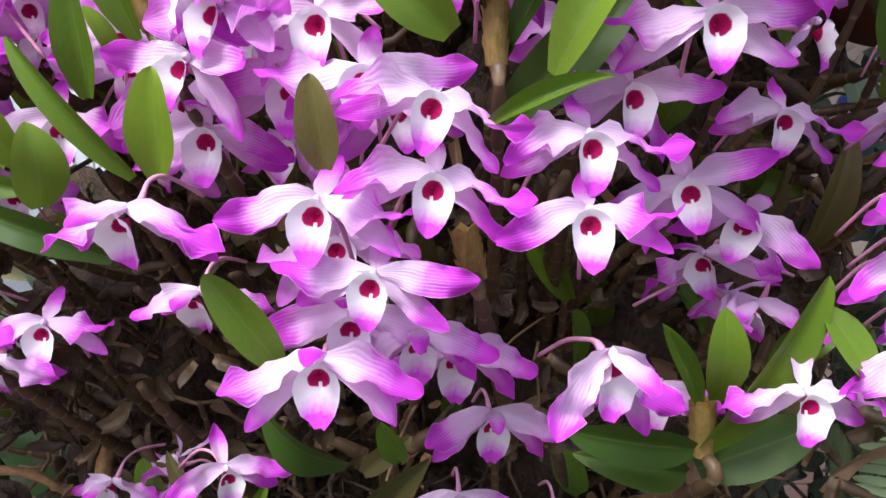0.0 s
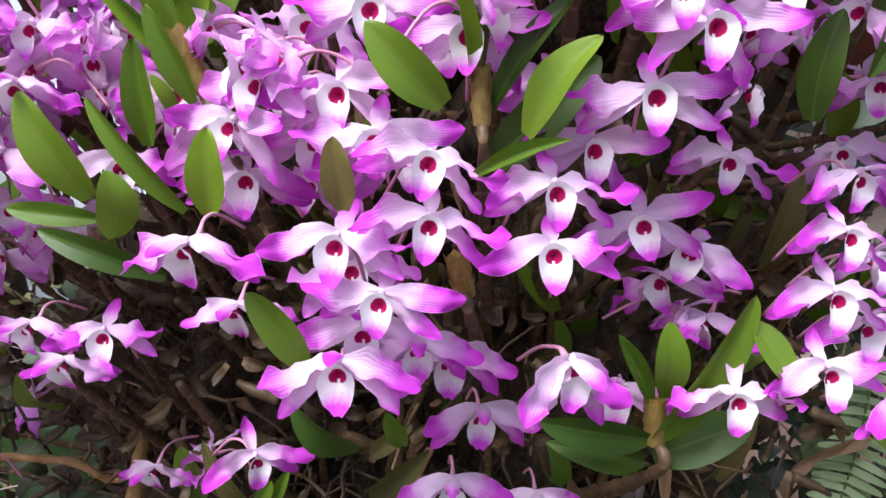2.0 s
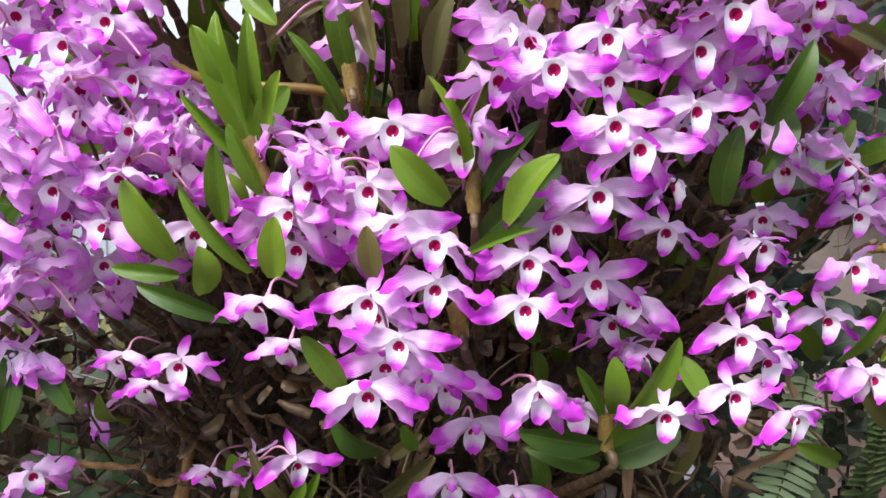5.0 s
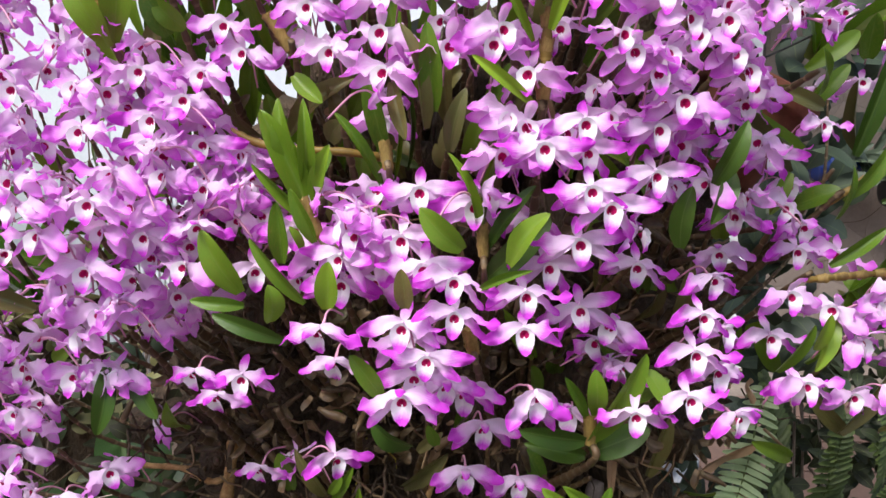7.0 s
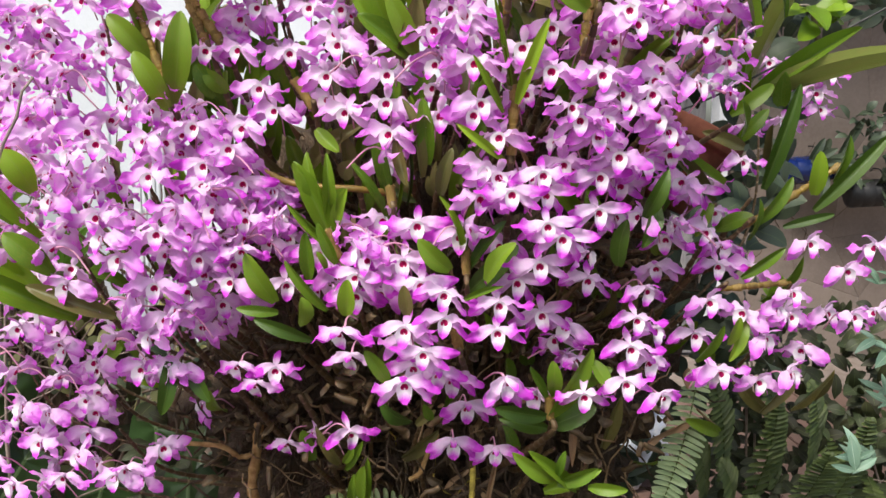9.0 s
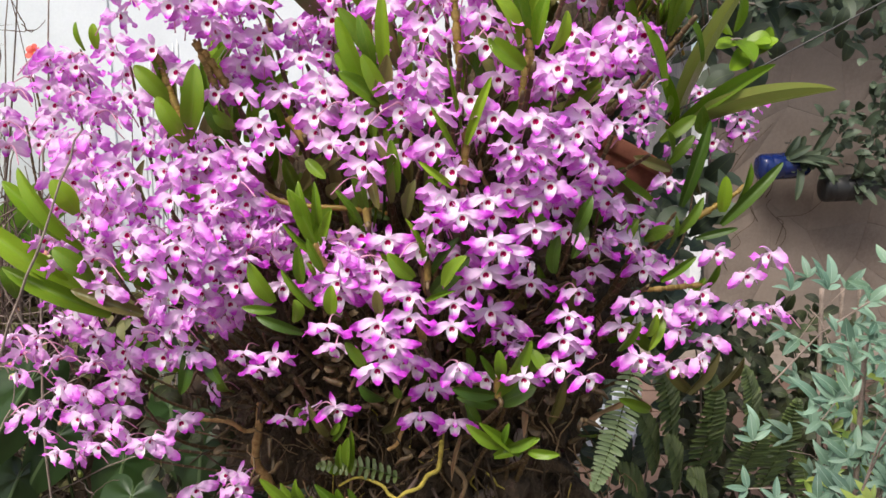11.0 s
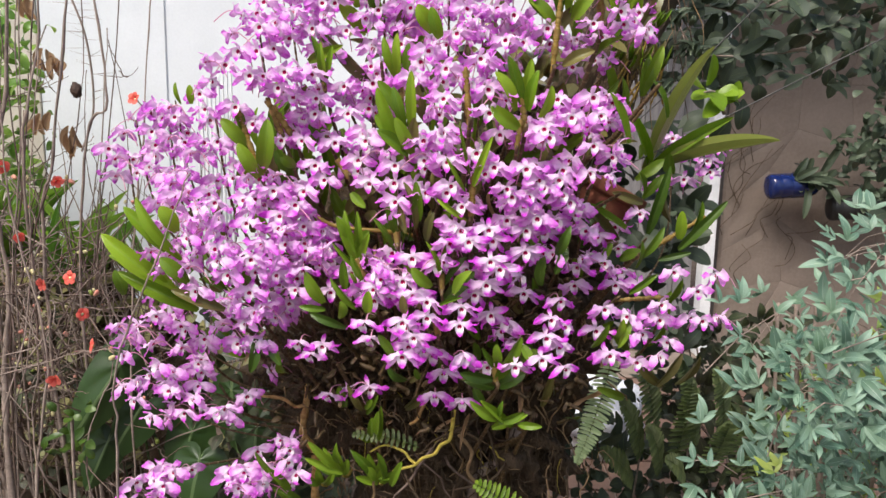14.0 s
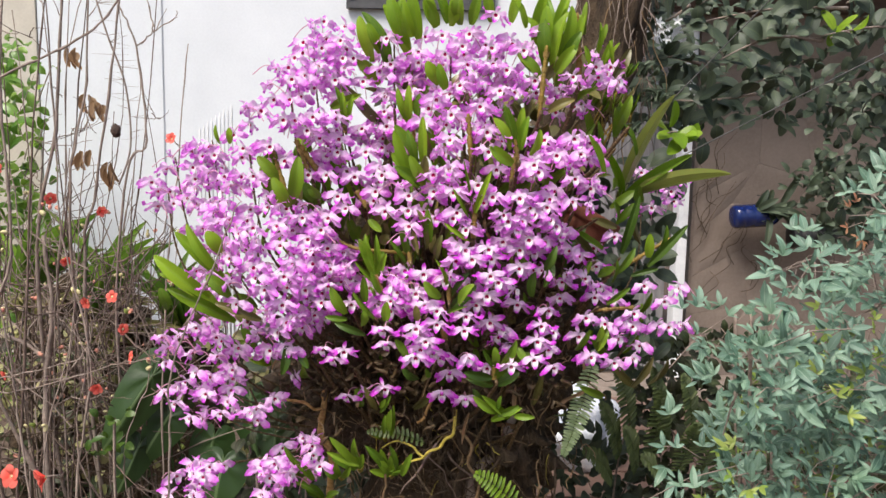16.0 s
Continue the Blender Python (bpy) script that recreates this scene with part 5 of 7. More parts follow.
def fern(base, tip, spread, pairs, sag, label, mat_shapes, facing=(0.1, -1, 0.2)):
    base, tip = Vector(base), Vector(tip)
    ob = thing("fern_frond", base, label, "fern", "ferns")
    d, hint = tip - base, Vector(facing)
    path = curve([Vector(), d * 0.35 + Vector((0, sag[0], sag[1])), d * 0.7 + Vector((0, sag[0], sag[1])) * 0.8, d], 12)
    n = len(path) - 1
    place_part("rachis", Skin().tube(path, [0.0016 - 0.0011 * i / n for i in range(n + 1)], FERN, sides=5).mesh("rachis"), ob)
    r = random.Random(pairs)
    for i in range(1, pairs):
        s = i / pairs
        k = s * n
        p = path[int(k)].lerp(path[min(int(k) + 1, n)], k - int(k))
        ax = (path[min(int(k) + 1, n)] - path[int(k)]).normalized()
        side = ax.cross(hint).normalized()
        w = spread * min(1.0, 0.35 + 2.2 * s) * (1 - s ** 2.2) + 0.006
        for sg in (-1, 1):
            t = p + side * sg * w + ax * w * r.uniform(0.12, 0.3) + hint * r.uniform(-0.006, 0.004)
            place_part("leaflet", r.choice(mat_shapes), ob, along(p, t, (d.length / pairs) * (0.95 if mat_shapes is PALE_LEAFLETS else 0.70), hint))
    return ob


FERN_LEAFLETS = leaf_meshes("leaflet", FERN, [dict(bow=0.05, widest=0.3, base=0.8, sharp=0.35, rows=7, cols=5), dict(bow=0.1, bend=0.08, widest=0.3, base=0.8, sharp=0.35, rows=7, cols=5)])

PALE_LEAFLETS = leaf_meshes("leaflet", PALE_FERN, [dict(bow=0.05, widest=0.3, base=0.8, sharp=0.35, rows=7, cols=5), dict(bow=0.1, bend=0.08, widest=0.3, base=0.8, sharp=0.35, rows=7, cols=5)])

BRIGHT_LEAFLETS = leaf_meshes("leaflet", YOUNG, [dict(bow=0.05, widest=0.3, base=0.6, sharp=0.4, rows=7, cols=5), dict(bow=0.1, bend=0.08, widest=0.35, base=0.6, sharp=0.4, rows=7, cols=5)])


def under_leaves():
    """Shaded leaves deep between the blossoms, each a part of the cane that stands nearest."""
    r = random.Random(21)
    for i in range(150):
        x, z = r.uniform(-0.62, 0.58), r.uniform(0.85, 1.75)
        if x < -0.3 and z > 1.42:
            continue
        b = Vector((x, r.uniform(0.50, 0.66) + 0.15 * abs(x), z))
        t = b + Vector((r.gauss(0, 0.05), r.uniform(-0.06, 0.01), r.uniform(0.02, 0.10)))
        host = min(CANES, key=lambda q: (q[0] - b).length)[1]
        o = Vector(host.location)
        place_part("leaf", r.choice(ORCHID_LEAVES + OLIVE_LEAVES), host, along(b - o, t - o, r.uniform(0.02, 0.03), (r.gauss(0, 0.5), -1, r.gauss(0.4, 0.3))))


def back_leaves():
    """Upright leaves behind the blossoms, through which the house wall shows in places."""
    r = random.Random(22)
    for i in range(95):
        x, z = r.uniform(-0.50, 0.06), r.uniform(1.22, 1.55)
        if z > 1.62 + 0.6 * (x + 0.25):
            continue
        b = Vector((x, r.uniform(0.56, 0.72) + 0.1 * abs(x), z))
        t = b + Vector((r.gauss(0, 0.025), r.uniform(-0.03, 0.02), r.uniform(0.07, 0.125)))
        host = min(CANES, key=lambda q: (q[0] - b).length)[1]
        o = Vector(host.location)
        place_part("leaf", r.choice(ORCHID_LEAVES + OLIVE_LEAVES + YOUNG_LEAVES[:2]), host, along(b - o, t - o, r.uniform(0.022, 0.03), (r.gauss(0, 0.6), -1, r.gauss(0.2, 0.3))))


def inner_blossoms():
    """Blossoms that show only in part, behind the outer ones."""
    r = random.Random(88)
    for centre, host in CANES:
        n = 4 if centre.x < -0.25 and 0.8 < centre.z < 1.0 else 5 if centre.x < -0.42 and centre.z > 1.2 else 12 if centre.z > 1.5 else 9 if centre.z < 0.8 else 0 if centre.x > 0.38 and 1.3 < centre.z < 1.45 else 0 if centre.z < 1.18 and -0.30 < centre.x < 0.35 else 7 if centre.x < -0.25 else 5 if centre.z > 1.3 else 6 if centre.x < 0 else 3
        for i in range(n):
            at = centre + Vector((max(-0.08, min(0.08, r.gauss(0, 0.055))), r.uniform(0.015, 0.13), max(-0.10, min(0.045, r.gauss(-0.01, 0.05)))))
            at.x *= 0.95
            if centre.z < 0.8:
                at = centre + Vector((0.55 * (at.x - centre.x), at.y - centre.y, 0.7 * (at.z - centre.z)))
            if at.z < 1.10 and -0.30 < at.x < 0.35 and centre.z > 0.75:
                continue
            blossom(host, at, r.gauss(0, 40), r.uniform(-6, 18), r.gauss(0, 15), host.location, split=False)


inner_blossoms()
under_leaves()
back_leaves()
root_clump()
trunk()
branch("root", [(-0.468, 0.600, 0.858), (-0.450, 0.600, 0.881), (-0.409, 0.610, 0.877), (-0.371, 0.620, 0.868), (-0.345, 0.630, 0.846), (-0.323, 0.640, 0.846)], 0.0036, 0.0046, PALE_ROOT, "bare pale orange-brown root among the shaded leaves", "root")
branch("root", [(-0.318, 0.66, 0.895), (-0.322, 0.65, 0.84), (-0.330, 0.65, 0.77), (-0.300, 0.66, 0.70), (-0.31, 0.70, 0.55), (-0.28, 0.72, 0.3), (-0.3, 0.8, 0.0)], 0.008, 0.012, PALE_ROOT, "thick pale root hanging down the trunk", "root")
branch("root", [(-0.090, 0.520, 0.738), (-0.062, 0.512, 0.751), (-0.037, 0.510, 0.760), (-0.020, 0.502, 0.781), (0.007, 0.500, 0.793), (0.022, 0.500, 0.816), (0.041, 0.505, 0.826), (0.046, 0.540, 0.838), (0.050, 0.600, 0.860)], 0.0028, 0.0050, MOSSY, "bright yellow-green mossy root", "root")
branch("root", [(-0.147, 0.550, 0.770), (-0.120, 0.540, 0.790), (-0.098, 0.530, 0.796), (-0.064, 0.520, 0.787), (-0.050, 0.515, 0.772), (-0.033, 0.510, 0.762)], 0.0022, 0.0034, MOSSY, "thin mossy yellow root", "root")
branch("root", [(-0.010, 0.600, 0.900), (-0.029, 0.575, 0.868), (-0.038, 0.570, 0.846), (-0.055, 0.570, 0.834)], 0.0046, 0.0036, PALE_ROOT, "short pale root stub", "root")
branch("root", [(0.062, 0.540, 0.825), (0.094, 0.550, 0.779), (0.086, 0.560, 0.724), (0.118, 0.580, 0.664), (0.107, 0.620, 0.568)], 0.0040, 0.0050, ROOT, "brown root twisting down from the clump", "root")
branch("root", [(0.05, 0.66, 0.84), (0.06, 0.64, 0.77), (0.10, 0.64, 0.70), (0.06, 0.68, 0.6), (0.1, 0.75, 0.3), (0.15, 0.8, 0.0)], 0.010, 0.016, BARK, "dark root running down the trunk", "root")
branch("root", [(0.22, 0.70, 0.82), (0.18, 0.68, 0.72), (0.10, 0.70, 0.62), (0.12, 0.76, 0.4), (0.05, 0.82, 0.0)], 0.012, 0.018, TWIG, "grey root curving down the trunk", "root")
branch("old_branch", [(-0.26, 0.50, 1.335), (-0.21, 0.48, 1.318), (-0.12, 0.47, 1.312), (-0.05, 0.50, 1.30)], 0.0046, 0.0046, CANE, "yellow-brown leafless old cane", "old cane")
fern((0.425, 0.62, 1.00), (0.346, 0.58, 0.745), 0.031, 30, (-0.015, -0.01), "large pale green fern frond hanging down", PALE_LEAFLETS, (0.0, -0.78, 0.62))
fern((0.236, 0.55, 0.590), (0.10, 0.50, 0.725), 0.034, 14, (-0.01, 0.02), "small bright green fern frond", BRIGHT_LEAFLETS, (0, -0.8, 0.6))
for i, (x, y, z) in enumerate(((0.90, 1.15, 0.80), (0.96, 1.0, 0.74))):
    fern((x, y, z - 0.10), (x + (0.06, -0.03, 0.02, 0.05, -0.02, 0.05)[i], y - 0.10, z - 0.40), 0.028, 28, (-0.04, 0.05), "shaded green fern frond", FERN_LEAFLETS)


def low_tuft(foot, tips):
    ob = thing("orchid_tuft", foot, "young orchid shoot with bright green leaves", "orchid", "shoots under the root mass")
    f, r = Vector(foot), random.Random(round(foot[0] * 1000))
    stem = jointed(Skin(), [(0, 0.14, -0.05), (0, 0.06, -0.03), (0, 0, 0)], 0.0045, MOSSY)
    place_part("cane", stem.mesh("cane"), ob)
    for t in tips:
        d = 0.86 * (Vector(t) - f)
        place_part("leaf", r.choice(ORCHID_LEAVES), ob, along(d * 0.06, d, 0.014 + 0.1 * d.length, (r.gauss(0, 0.4), -1.0, 0.5)))


low_tuft((-0.212, 0.55, 0.707), ((-0.263, 0.53, 0.801), (-0.224, 0.53, 0.787), (-0.292, 0.53, 0.751), (-0.195, 0.53, 0.768)))
low_tuft((-0.144, 0.55, 0.797), ((-0.146, 0.53, 0.861), (-0.125, 0.53, 0.887), (-0.181, 0.53, 0.822)))
low_tuft((-0.125, 0.55, 0.691), ((-0.172, 0.53, 0.759), (-0.065, 0.53, 0.753), (-0.104, 0.53, 0.758), (-0.188, 0.53, 0.717)))
low_tuft((-0.362, 0.55, 0.675), ((-0.411, 0.53, 0.776), (-0.373, 0.53, 0.747), (-0.332, 0.53, 0.727)))
low_tuft((-0.3, 0.55, 0.623), ((-0.361, 0.53, 0.666), (-0.397, 0.53, 0.687), (-0.253, 0.53, 0.654)))
low_tuft((-0.132, 0.55, 0.71), ((-0.203, 0.53, 0.796), (-0.113, 0.53, 0.771), (-0.152, 0.53, 0.785), (-0.077, 0.53, 0.721)))
low_tuft((-0.263, 0.55, 0.682), ((-0.31, 0.53, 0.721), (-0.224, 0.53, 0.739), (-0.274, 0.53, 0.741)))
fern((-0.032, 0.56, 0.781), (-0.187, 0.52, 0.826), 0.018, 14, (-0.01, 0.015), "small dull green fern frond by the root", FERN_LEAFLETS, (0, -0.6, 0.8))
for bx, bz, tx, tz in ((0.68, 0.50, 0.60, 0.70), (0.76, 0.46, 0.66, 0.60), (0.82, 0.50, 0.84, 0.72), (0.62, 0.55, 0.52, 0.78), (0.72, 0.52, 0.72, 0.84), (0.66, 0.60, 0.56, 0.92), (0.78, 0.58, 0.68, 0.90), (0.86, 0.62, 0.78, 0.88), (0.60, 0.46, 0.47, 0.62), (0.90, 0.50, 0.92, 0.80)):
    fern((bx, 1.06, bz), (tx, 0.94, tz), 0.045, 22, (-0.03, 0.03), "shaded olive green fern frond", FERN_LEAFLETS, (0.3 * (tz - bz), -0.6, 0.6))


# ---- the shrub with small blue-green leaves ----
NAND_SHAPES = [dict(bow=0.05, fold=0.14, widest=0.40, sharp=0.95, base=0.04, rows=9, cols=5), dict(bow=0.10, bend=0.05, fold=0.14, widest=0.38, sharp=1.05, base=0.04, rows=9, cols=5), dict(bow=-0.04, bend=-0.05, fold=0.16, widest=0.42, sharp=1.0, base=0.04, rows=9, cols=5), dict(bow=0.14, bend=-0.03, fold=0.12, widest=0.38, sharp=1.0, base=0.04, rows=9, cols=5)]
NAND = leaf_meshes("leaflet", NANDINA, NAND_SHAPES)
NAND_NEW = leaf_meshes("leaflet", NANDINA_NEW, NAND_SHAPES)
NAND_RED = leaf_meshes("leaflet", NANDINA_RED, NAND_SHAPES)


def spray(base, tip, r, size=0.9):
    """A compound leaf: its thin stalks as a mesh, and the poses of its leaflets."""
    d = tip - base
    up = Vector((0, 0, 1))
    face = Vector((r.gauss(-0.05, 0.25), -0.68, r.gauss(0.72, 0.22))).normalized()
    side = d.cross(face).normalized()
    nodes = curve([Vector(), d * 0.5 + up * 0.02, d], 4)
    skin = Skin().tube(nodes, [0.0014 - 0.0007 * i / (len(nodes) - 1) for i in range(len(nodes))], TWIG, sides=5)
    groups, poses = [], []
    for s, reach in ((0.36, 0.105), (0.68, 0.078), (1.0, 0.0)):
        p = nodes[round(s * (len(nodes) - 1))]
        if reach:
            for sg in (-1, 1):
                q = p + (side * sg + d.normalized() * 0.45 + up * r.gauss(0.05, 0.15)).normalized() * reach * size
                skin.tube([p, p.lerp(q, 0.5) + up * 0.003, q], 0.0007, TWIG, sides=4, caps=False)
                groups.append((q, (q - p).normalized()))
        else:
            groups.append((p, d.normalized()))
    for p, ax in groups:
        cross = ax.cross(face).normalized()
        for a, k in ((0, 1.15), (62, 0.72), (-62, 0.72)):
            w = (Matrix.Rotation(radians(a + r.gauss(0, 9)), 3, ax.cross(cross)) @ ax + up * r.gauss(-0.04, 0.10)).normalized()
            long = r.uniform(0.042, 0.060) * k * size
            poses.append(along(p, p + w * long, long * r.uniform(0.28, 0.36), face + Vector((r.gauss(0, 0.22), 0, r.gauss(0.05, 0.2)))))
    return skin, poses


def nandina():
    ob = thing("nandina_shrub", (1.05, 0.75, 0.0), "dense shrub with small pointed blue-green leaves", "shrub")
    o = Vector(ob.location)
    r = random.Random(31)
    for i in range(9):
        x, y = r.uniform(-0.25, 0.35), r.uniform(-0.3, 0.2)
        place_part("stem", Skin().tube(curve([(x * 0.4, y * 0.4, 0), (x * 0.7, y * 0.7, 0.5), (x * 0.9, y * 0.9, 0.8), (x, y, 1.1)]), 0.005, TWIG, sides=7).mesh("stem"), ob)
    done, rest = 0, Skin()
    flat = [blade(**k) for k in NAND_SHAPES]
    while done < 410:
        y = r.uniform(0.08, 0.75)
        k = (y + 1.367) / 1.767
        x = r.uniform(0.44, 1.45)
        top = 0.99 + 0.88 * (x - 0.44) - 0.18 * max(0.0, x - 0.7)
        z = 0.55 + (top - 0.55) * r.random()
        if x * k < 0.52 * (y + 0.59) or (x * k < 0.66 * (y + 0.59) and r.random() < 0.6):
            continue
        reach = (x * k - 0.04) / (y + 1.29)
        if reach < 0.31 or (reach < 0.39 and r.random() < 0.80) or (z > top - 0.24 and r.random() < (0.72 if x < 0.9 else 0.4)):
            continue
        tip = Vector((x * k, y, 1.535 + (z - 1.535) * k))
        base = tip + Vector((r.gauss(0.04, 0.09), r.uniform(0.0, 0.07), r.gauss(-0.06, 0.06)))
        pick = r.random()
        kind = 1 if pick < (0.25 if y > 0.45 else 0.05) else 2 if pick > 0.985 else 0
        skin, poses = spray(base - o, tip - o, r, r.uniform(0.68, 0.95) if kind == 0 else r.uniform(0.6, 0.8))
        if done < 20:
            st = place_part("leaf_stalk", skin.mesh("leaf_stalk"), ob, Matrix.Translation(base - o))
            for m in poses:
                place_part("leaflet", r.choice((NAND, NAND_NEW, NAND_RED)[kind]), st, m)
        else:
            for m in poses:
                m = Matrix.Translation(base - o) @ m
                rest.sheet([[tuple(m @ Vector(p)) for p in row] for row in r.choice(flat)], (NANDINA, NANDINA_NEW, NANDINA_RED)[kind])
            rest.tube([base - o, (base + tip) / 2 - o + Vector((0, 0, 0.015)), tip - o], 0.0012, TWIG, sides=4, caps=False)
        done += 1
    tagged(place_part("foliage", rest.mesh("foliage"), ob), kind="stuff")


# ---- the bare shrub with red blossoms ----
BLOSSOM_PETAL = Skin().sheet(blade(bow=0.22, fold=-0.25, widest=0.62, sharp=0.5, base=0.2, rows=7, cols=5), RED_PETAL).mesh("petal")


def quince():
    ob = thing("flowering_shrub", (-1.05, 0.95, 0.0), "bare grey-brown twiggy shrub with a few red blossoms", "shrub")
    o = Vector(ob.location)
    r = random.Random(8)
    stems = []

    def stem(points, r0, r1):
        path = curve([Vector(p) + Vector((r.gauss(0, 0.004), r.gauss(0, 0.01), 0)) - o for p in points], 6)
        n = len(path) - 1
        rad = [0.50 * (r0 + (r1 - r0) * i / n) * r.uniform(0.88, 1.15) * (1.35 if i % 4 == 2 else 1) for i in range(n + 1)]
        place_part("stem", Skin().tube([p + Vector((r.gauss(0, 0.0016), 0, r.gauss(0, 0.0015))) for p in path], rad, (TWIG, DARK_TWIG, TWIG, DARK_TWIG, DARK_TWIG)[len(stems) % 5] if len(stems) > 14 else TWIG, sides=7).mesh("stem"), ob)
        stems.append(path)

    stem([(-1.10, 0.9, 0.0), (-1.20, 0.85, 0.6), (-1.20, 0.8, 1.26), (-1.13, 0.8, 1.61), (-1.086, 0.8, 1.98), (-1.07, 0.8, 2.3)], 0.013, 0.006)
    stem([(-1.05, 0.9, 0.0), (-1.08, 0.85, 0.7), (-1.066, 0.8, 1.26), (-1.028, 0.8, 1.44), (-0.935, 0.8, 1.85), (-0.90, 0.8, 2.2)], 0.011, 0.005)
    stem([(-1.0, 0.9, 0.0), (-1.12, 0.9, 0.8), (-1.084, 0.8, 1.44), (-1.033, 0.8, 1.75), (-0.99, 0.8, 2.2)], 0.010, 0.004)
    stem([(-1.30, 0.75, 1.73), (-1.16, 0.75, 1.79), (-1.043, 0.75, 1.86), (-0.93, 0.75, 1.93), (-0.85, 0.75, 2.05)], 0.007, 0.005)
    stem([(-0.97, 0.9, 0.2), (-1.0, 0.85, 1.0), (-0.932, 0.8, 1.49), (-0.861, 0.8, 1.586), (-0.881, 0.8, 1.854), (-0.93, 0.8, 1.96)], 0.008, 0.004)
    stem([(-0.881, 0.8, 1.854), (-0.827, 0.8, 1.893), (-0.765, 0.8, 1.931), (-0.755, 0.8, 1.95)], 0.004, 0.002)
    stem([(-0.827, 0.8, 1.893), (-0.85, 0.8, 1.96), (-0.866, 0.8, 2.05)], 0.004, 0.003)
    stem([(-0.86, 0.85, 0.2), (-0.83, 0.8, 0.8), (-0.806, 0.8, 1.268), (-0.781, 0.8, 1.486), (-0.742, 0.8, 1.864)], 0.006, 0.003)
    stem([(-0.62, 0.25, 0.55), (-0.60, 0.24, 0.90), (-0.575, 0.235, 1.08), (-0.50, 0.233, 1.28), (-0.434, 0.233, 1.444)], 0.005, 0.0025)
    stem([(-1.15, 0.8, 0.0), (-1.19, 0.8, 0.5), (-1.188, 0.8, 0.85), (-1.163, 0.8, 1.08), (-1.17, 0.8, 1.3)], 0.018, 0.010)
    stem([(-1.30, 0.8, 1.0), (-1.24, 0.8, 0.97), (-1.19, 0.8, 0.93)], 0.010, 0.011)
    stem([(-1.2, 0.8, 0.5), (-1.33, 0.75, 0.95), (-1.24, 0.75, 1.25), (-1.26, 0.75, 1.7), (-1.22, 0.75, 2.2)], 0.012, 0.005)
    stem([(-1.28, 0.7, 0.85), (-1.15, 0.65, 0.88), (-1.0, 0.62, 0.93), (-0.85, 0.6, 0.98), (-0.76, 0.6, 0.985)], 0.004, 0.002)
    stem([(-1.33, 0.6, 0.90), (-1.1, 0.55, 0.96), (-0.94, 0.55, 1.0)], 0.004, 0.0025)
    for i in range(18):
        x = r.uniform(-1.42, -0.86)
        y = r.uniform(0.6, 1.35)
        h = r.uniform(1.1, 2.2) if x < -1.0 else r.uniform(0.9, 1.5)
        p, pts = Vector((x * 0.9 - 0.05, y, r.uniform(0.0, 0.5))), []
        lean = r.gauss(0.03, 0.16)
        for k in range(6):
            pts.append((p.x + (x - p.x) * k / 5 + lean * k / 5 + r.gauss(0, 0.022), y + r.gauss(0, 0.02), p.z + (h - p.z) * k / 5))
        stem(pts, r.uniform(0.004, 0.008), 0.002)
    for i in range(12):
        x, y, top = r.uniform(-1.42, -1.0), r.uniform(0.7, 1.2), r.uniform(1.45, 2.35)
        lean = r.gauss(0.05, 0.09)
        stem([(x, y, 0.3), (x + 0.3 * lean + r.gauss(0, 0.03), y, 0.3 + 0.33 * (top - 0.3)), (x + 0.6 * lean + r.gauss(0, 0.025), y, 0.3 + 0.66 * (top - 0.3)), (x + lean, y, top)], r.uniform(0.005, 0.009), 0.0022)
        for j in range(3):
            z = r.uniform(0.45, 0.95)
            p = Vector((x + lean * z, y, 0.3 + z * (top - 0.3)))
            stem([p, p + Vector((r.choice((-1, 1)) * r.uniform(0.02, 0.05), 0, r.uniform(0.03, 0.09)))], 0.003, 0.0014)
    for i in range(90):
        x, y, z = r.uniform(-1.45, -0.88), r.uniform(0.75, 1.3), r.uniform(0.45, 1.25)
        d = Vector((r.gauss(0.15, 0.5), r.gauss(0, 0.3), r.gauss(0.35, 0.4))).normalized() * r.uniform(0.2, 0.5)
        p = Vector((x, y, z))
        stem([p, p + d * 0.5 + Vector((r.gauss(0, 0.03), 0, r.gauss(0, 0.03))), p + d], r.uniform(0.003, 0.006), 0.0016)
    for i in range(230):
        path = r.choice(stems[:3] + stems[10:])
        k = r.randrange(len(path) // 4, len(path))
        p = path[k] + o
        q = p + Vector((r.gauss(0.01, 0.10), r.gauss(-0.01, 0.05), abs(r.gauss(0.06, 0.05))))
        m = p.lerp(q, 0.5) + Vector((0, 0, r.gauss(0, 0.015)))
        stem([p, m, q], 0.0026, 0.0012)
    spots = [(-0.998, 0.3, 0.782), (-0.92, 0.3, 0.781), (-1.092, 0.75, 1.239), (-1.14, 0.78, 1.414), (-0.782, 0.79, 1.589), (-0.983, 0.75, 1.383), (-0.897, 0.68, 1.052), (-1.219, 0.66, 0.921), (-0.962, 0.66, 0.893), (-0.87, 0.68, 0.97), (-1.01, 0.72, 1.12), (-1.05, 0.28, 0.74), (-0.93, 0.7, 1.14), (-1.25, 0.7, 1.5)]
    for i, s in enumerate(spots):
        at, k = Vector(s) - o, r.uniform(0.9, 1.2) * (1.35 if s[1] < 0.5 else 0.85)
        m = pose(*at, r.uniform(-20, 30), r.uniform(-30, 30), r.uniform(-60, 60))
        core = Skin()
        lump(core, (0, -0.002, 0), (0.0045, 0.004, 0.0045), CREAM_BUD, rough=0.2, detail=2)
        core.tube([(0, 0.003, 0), (0, 0.015, -0.005), (0.004, 0.03, -0.01)], 0.0018, TWIG, sides=5)
        fl = place_part("blossom", core.mesh("blossom"), ob, m, "open coral-red blossom")
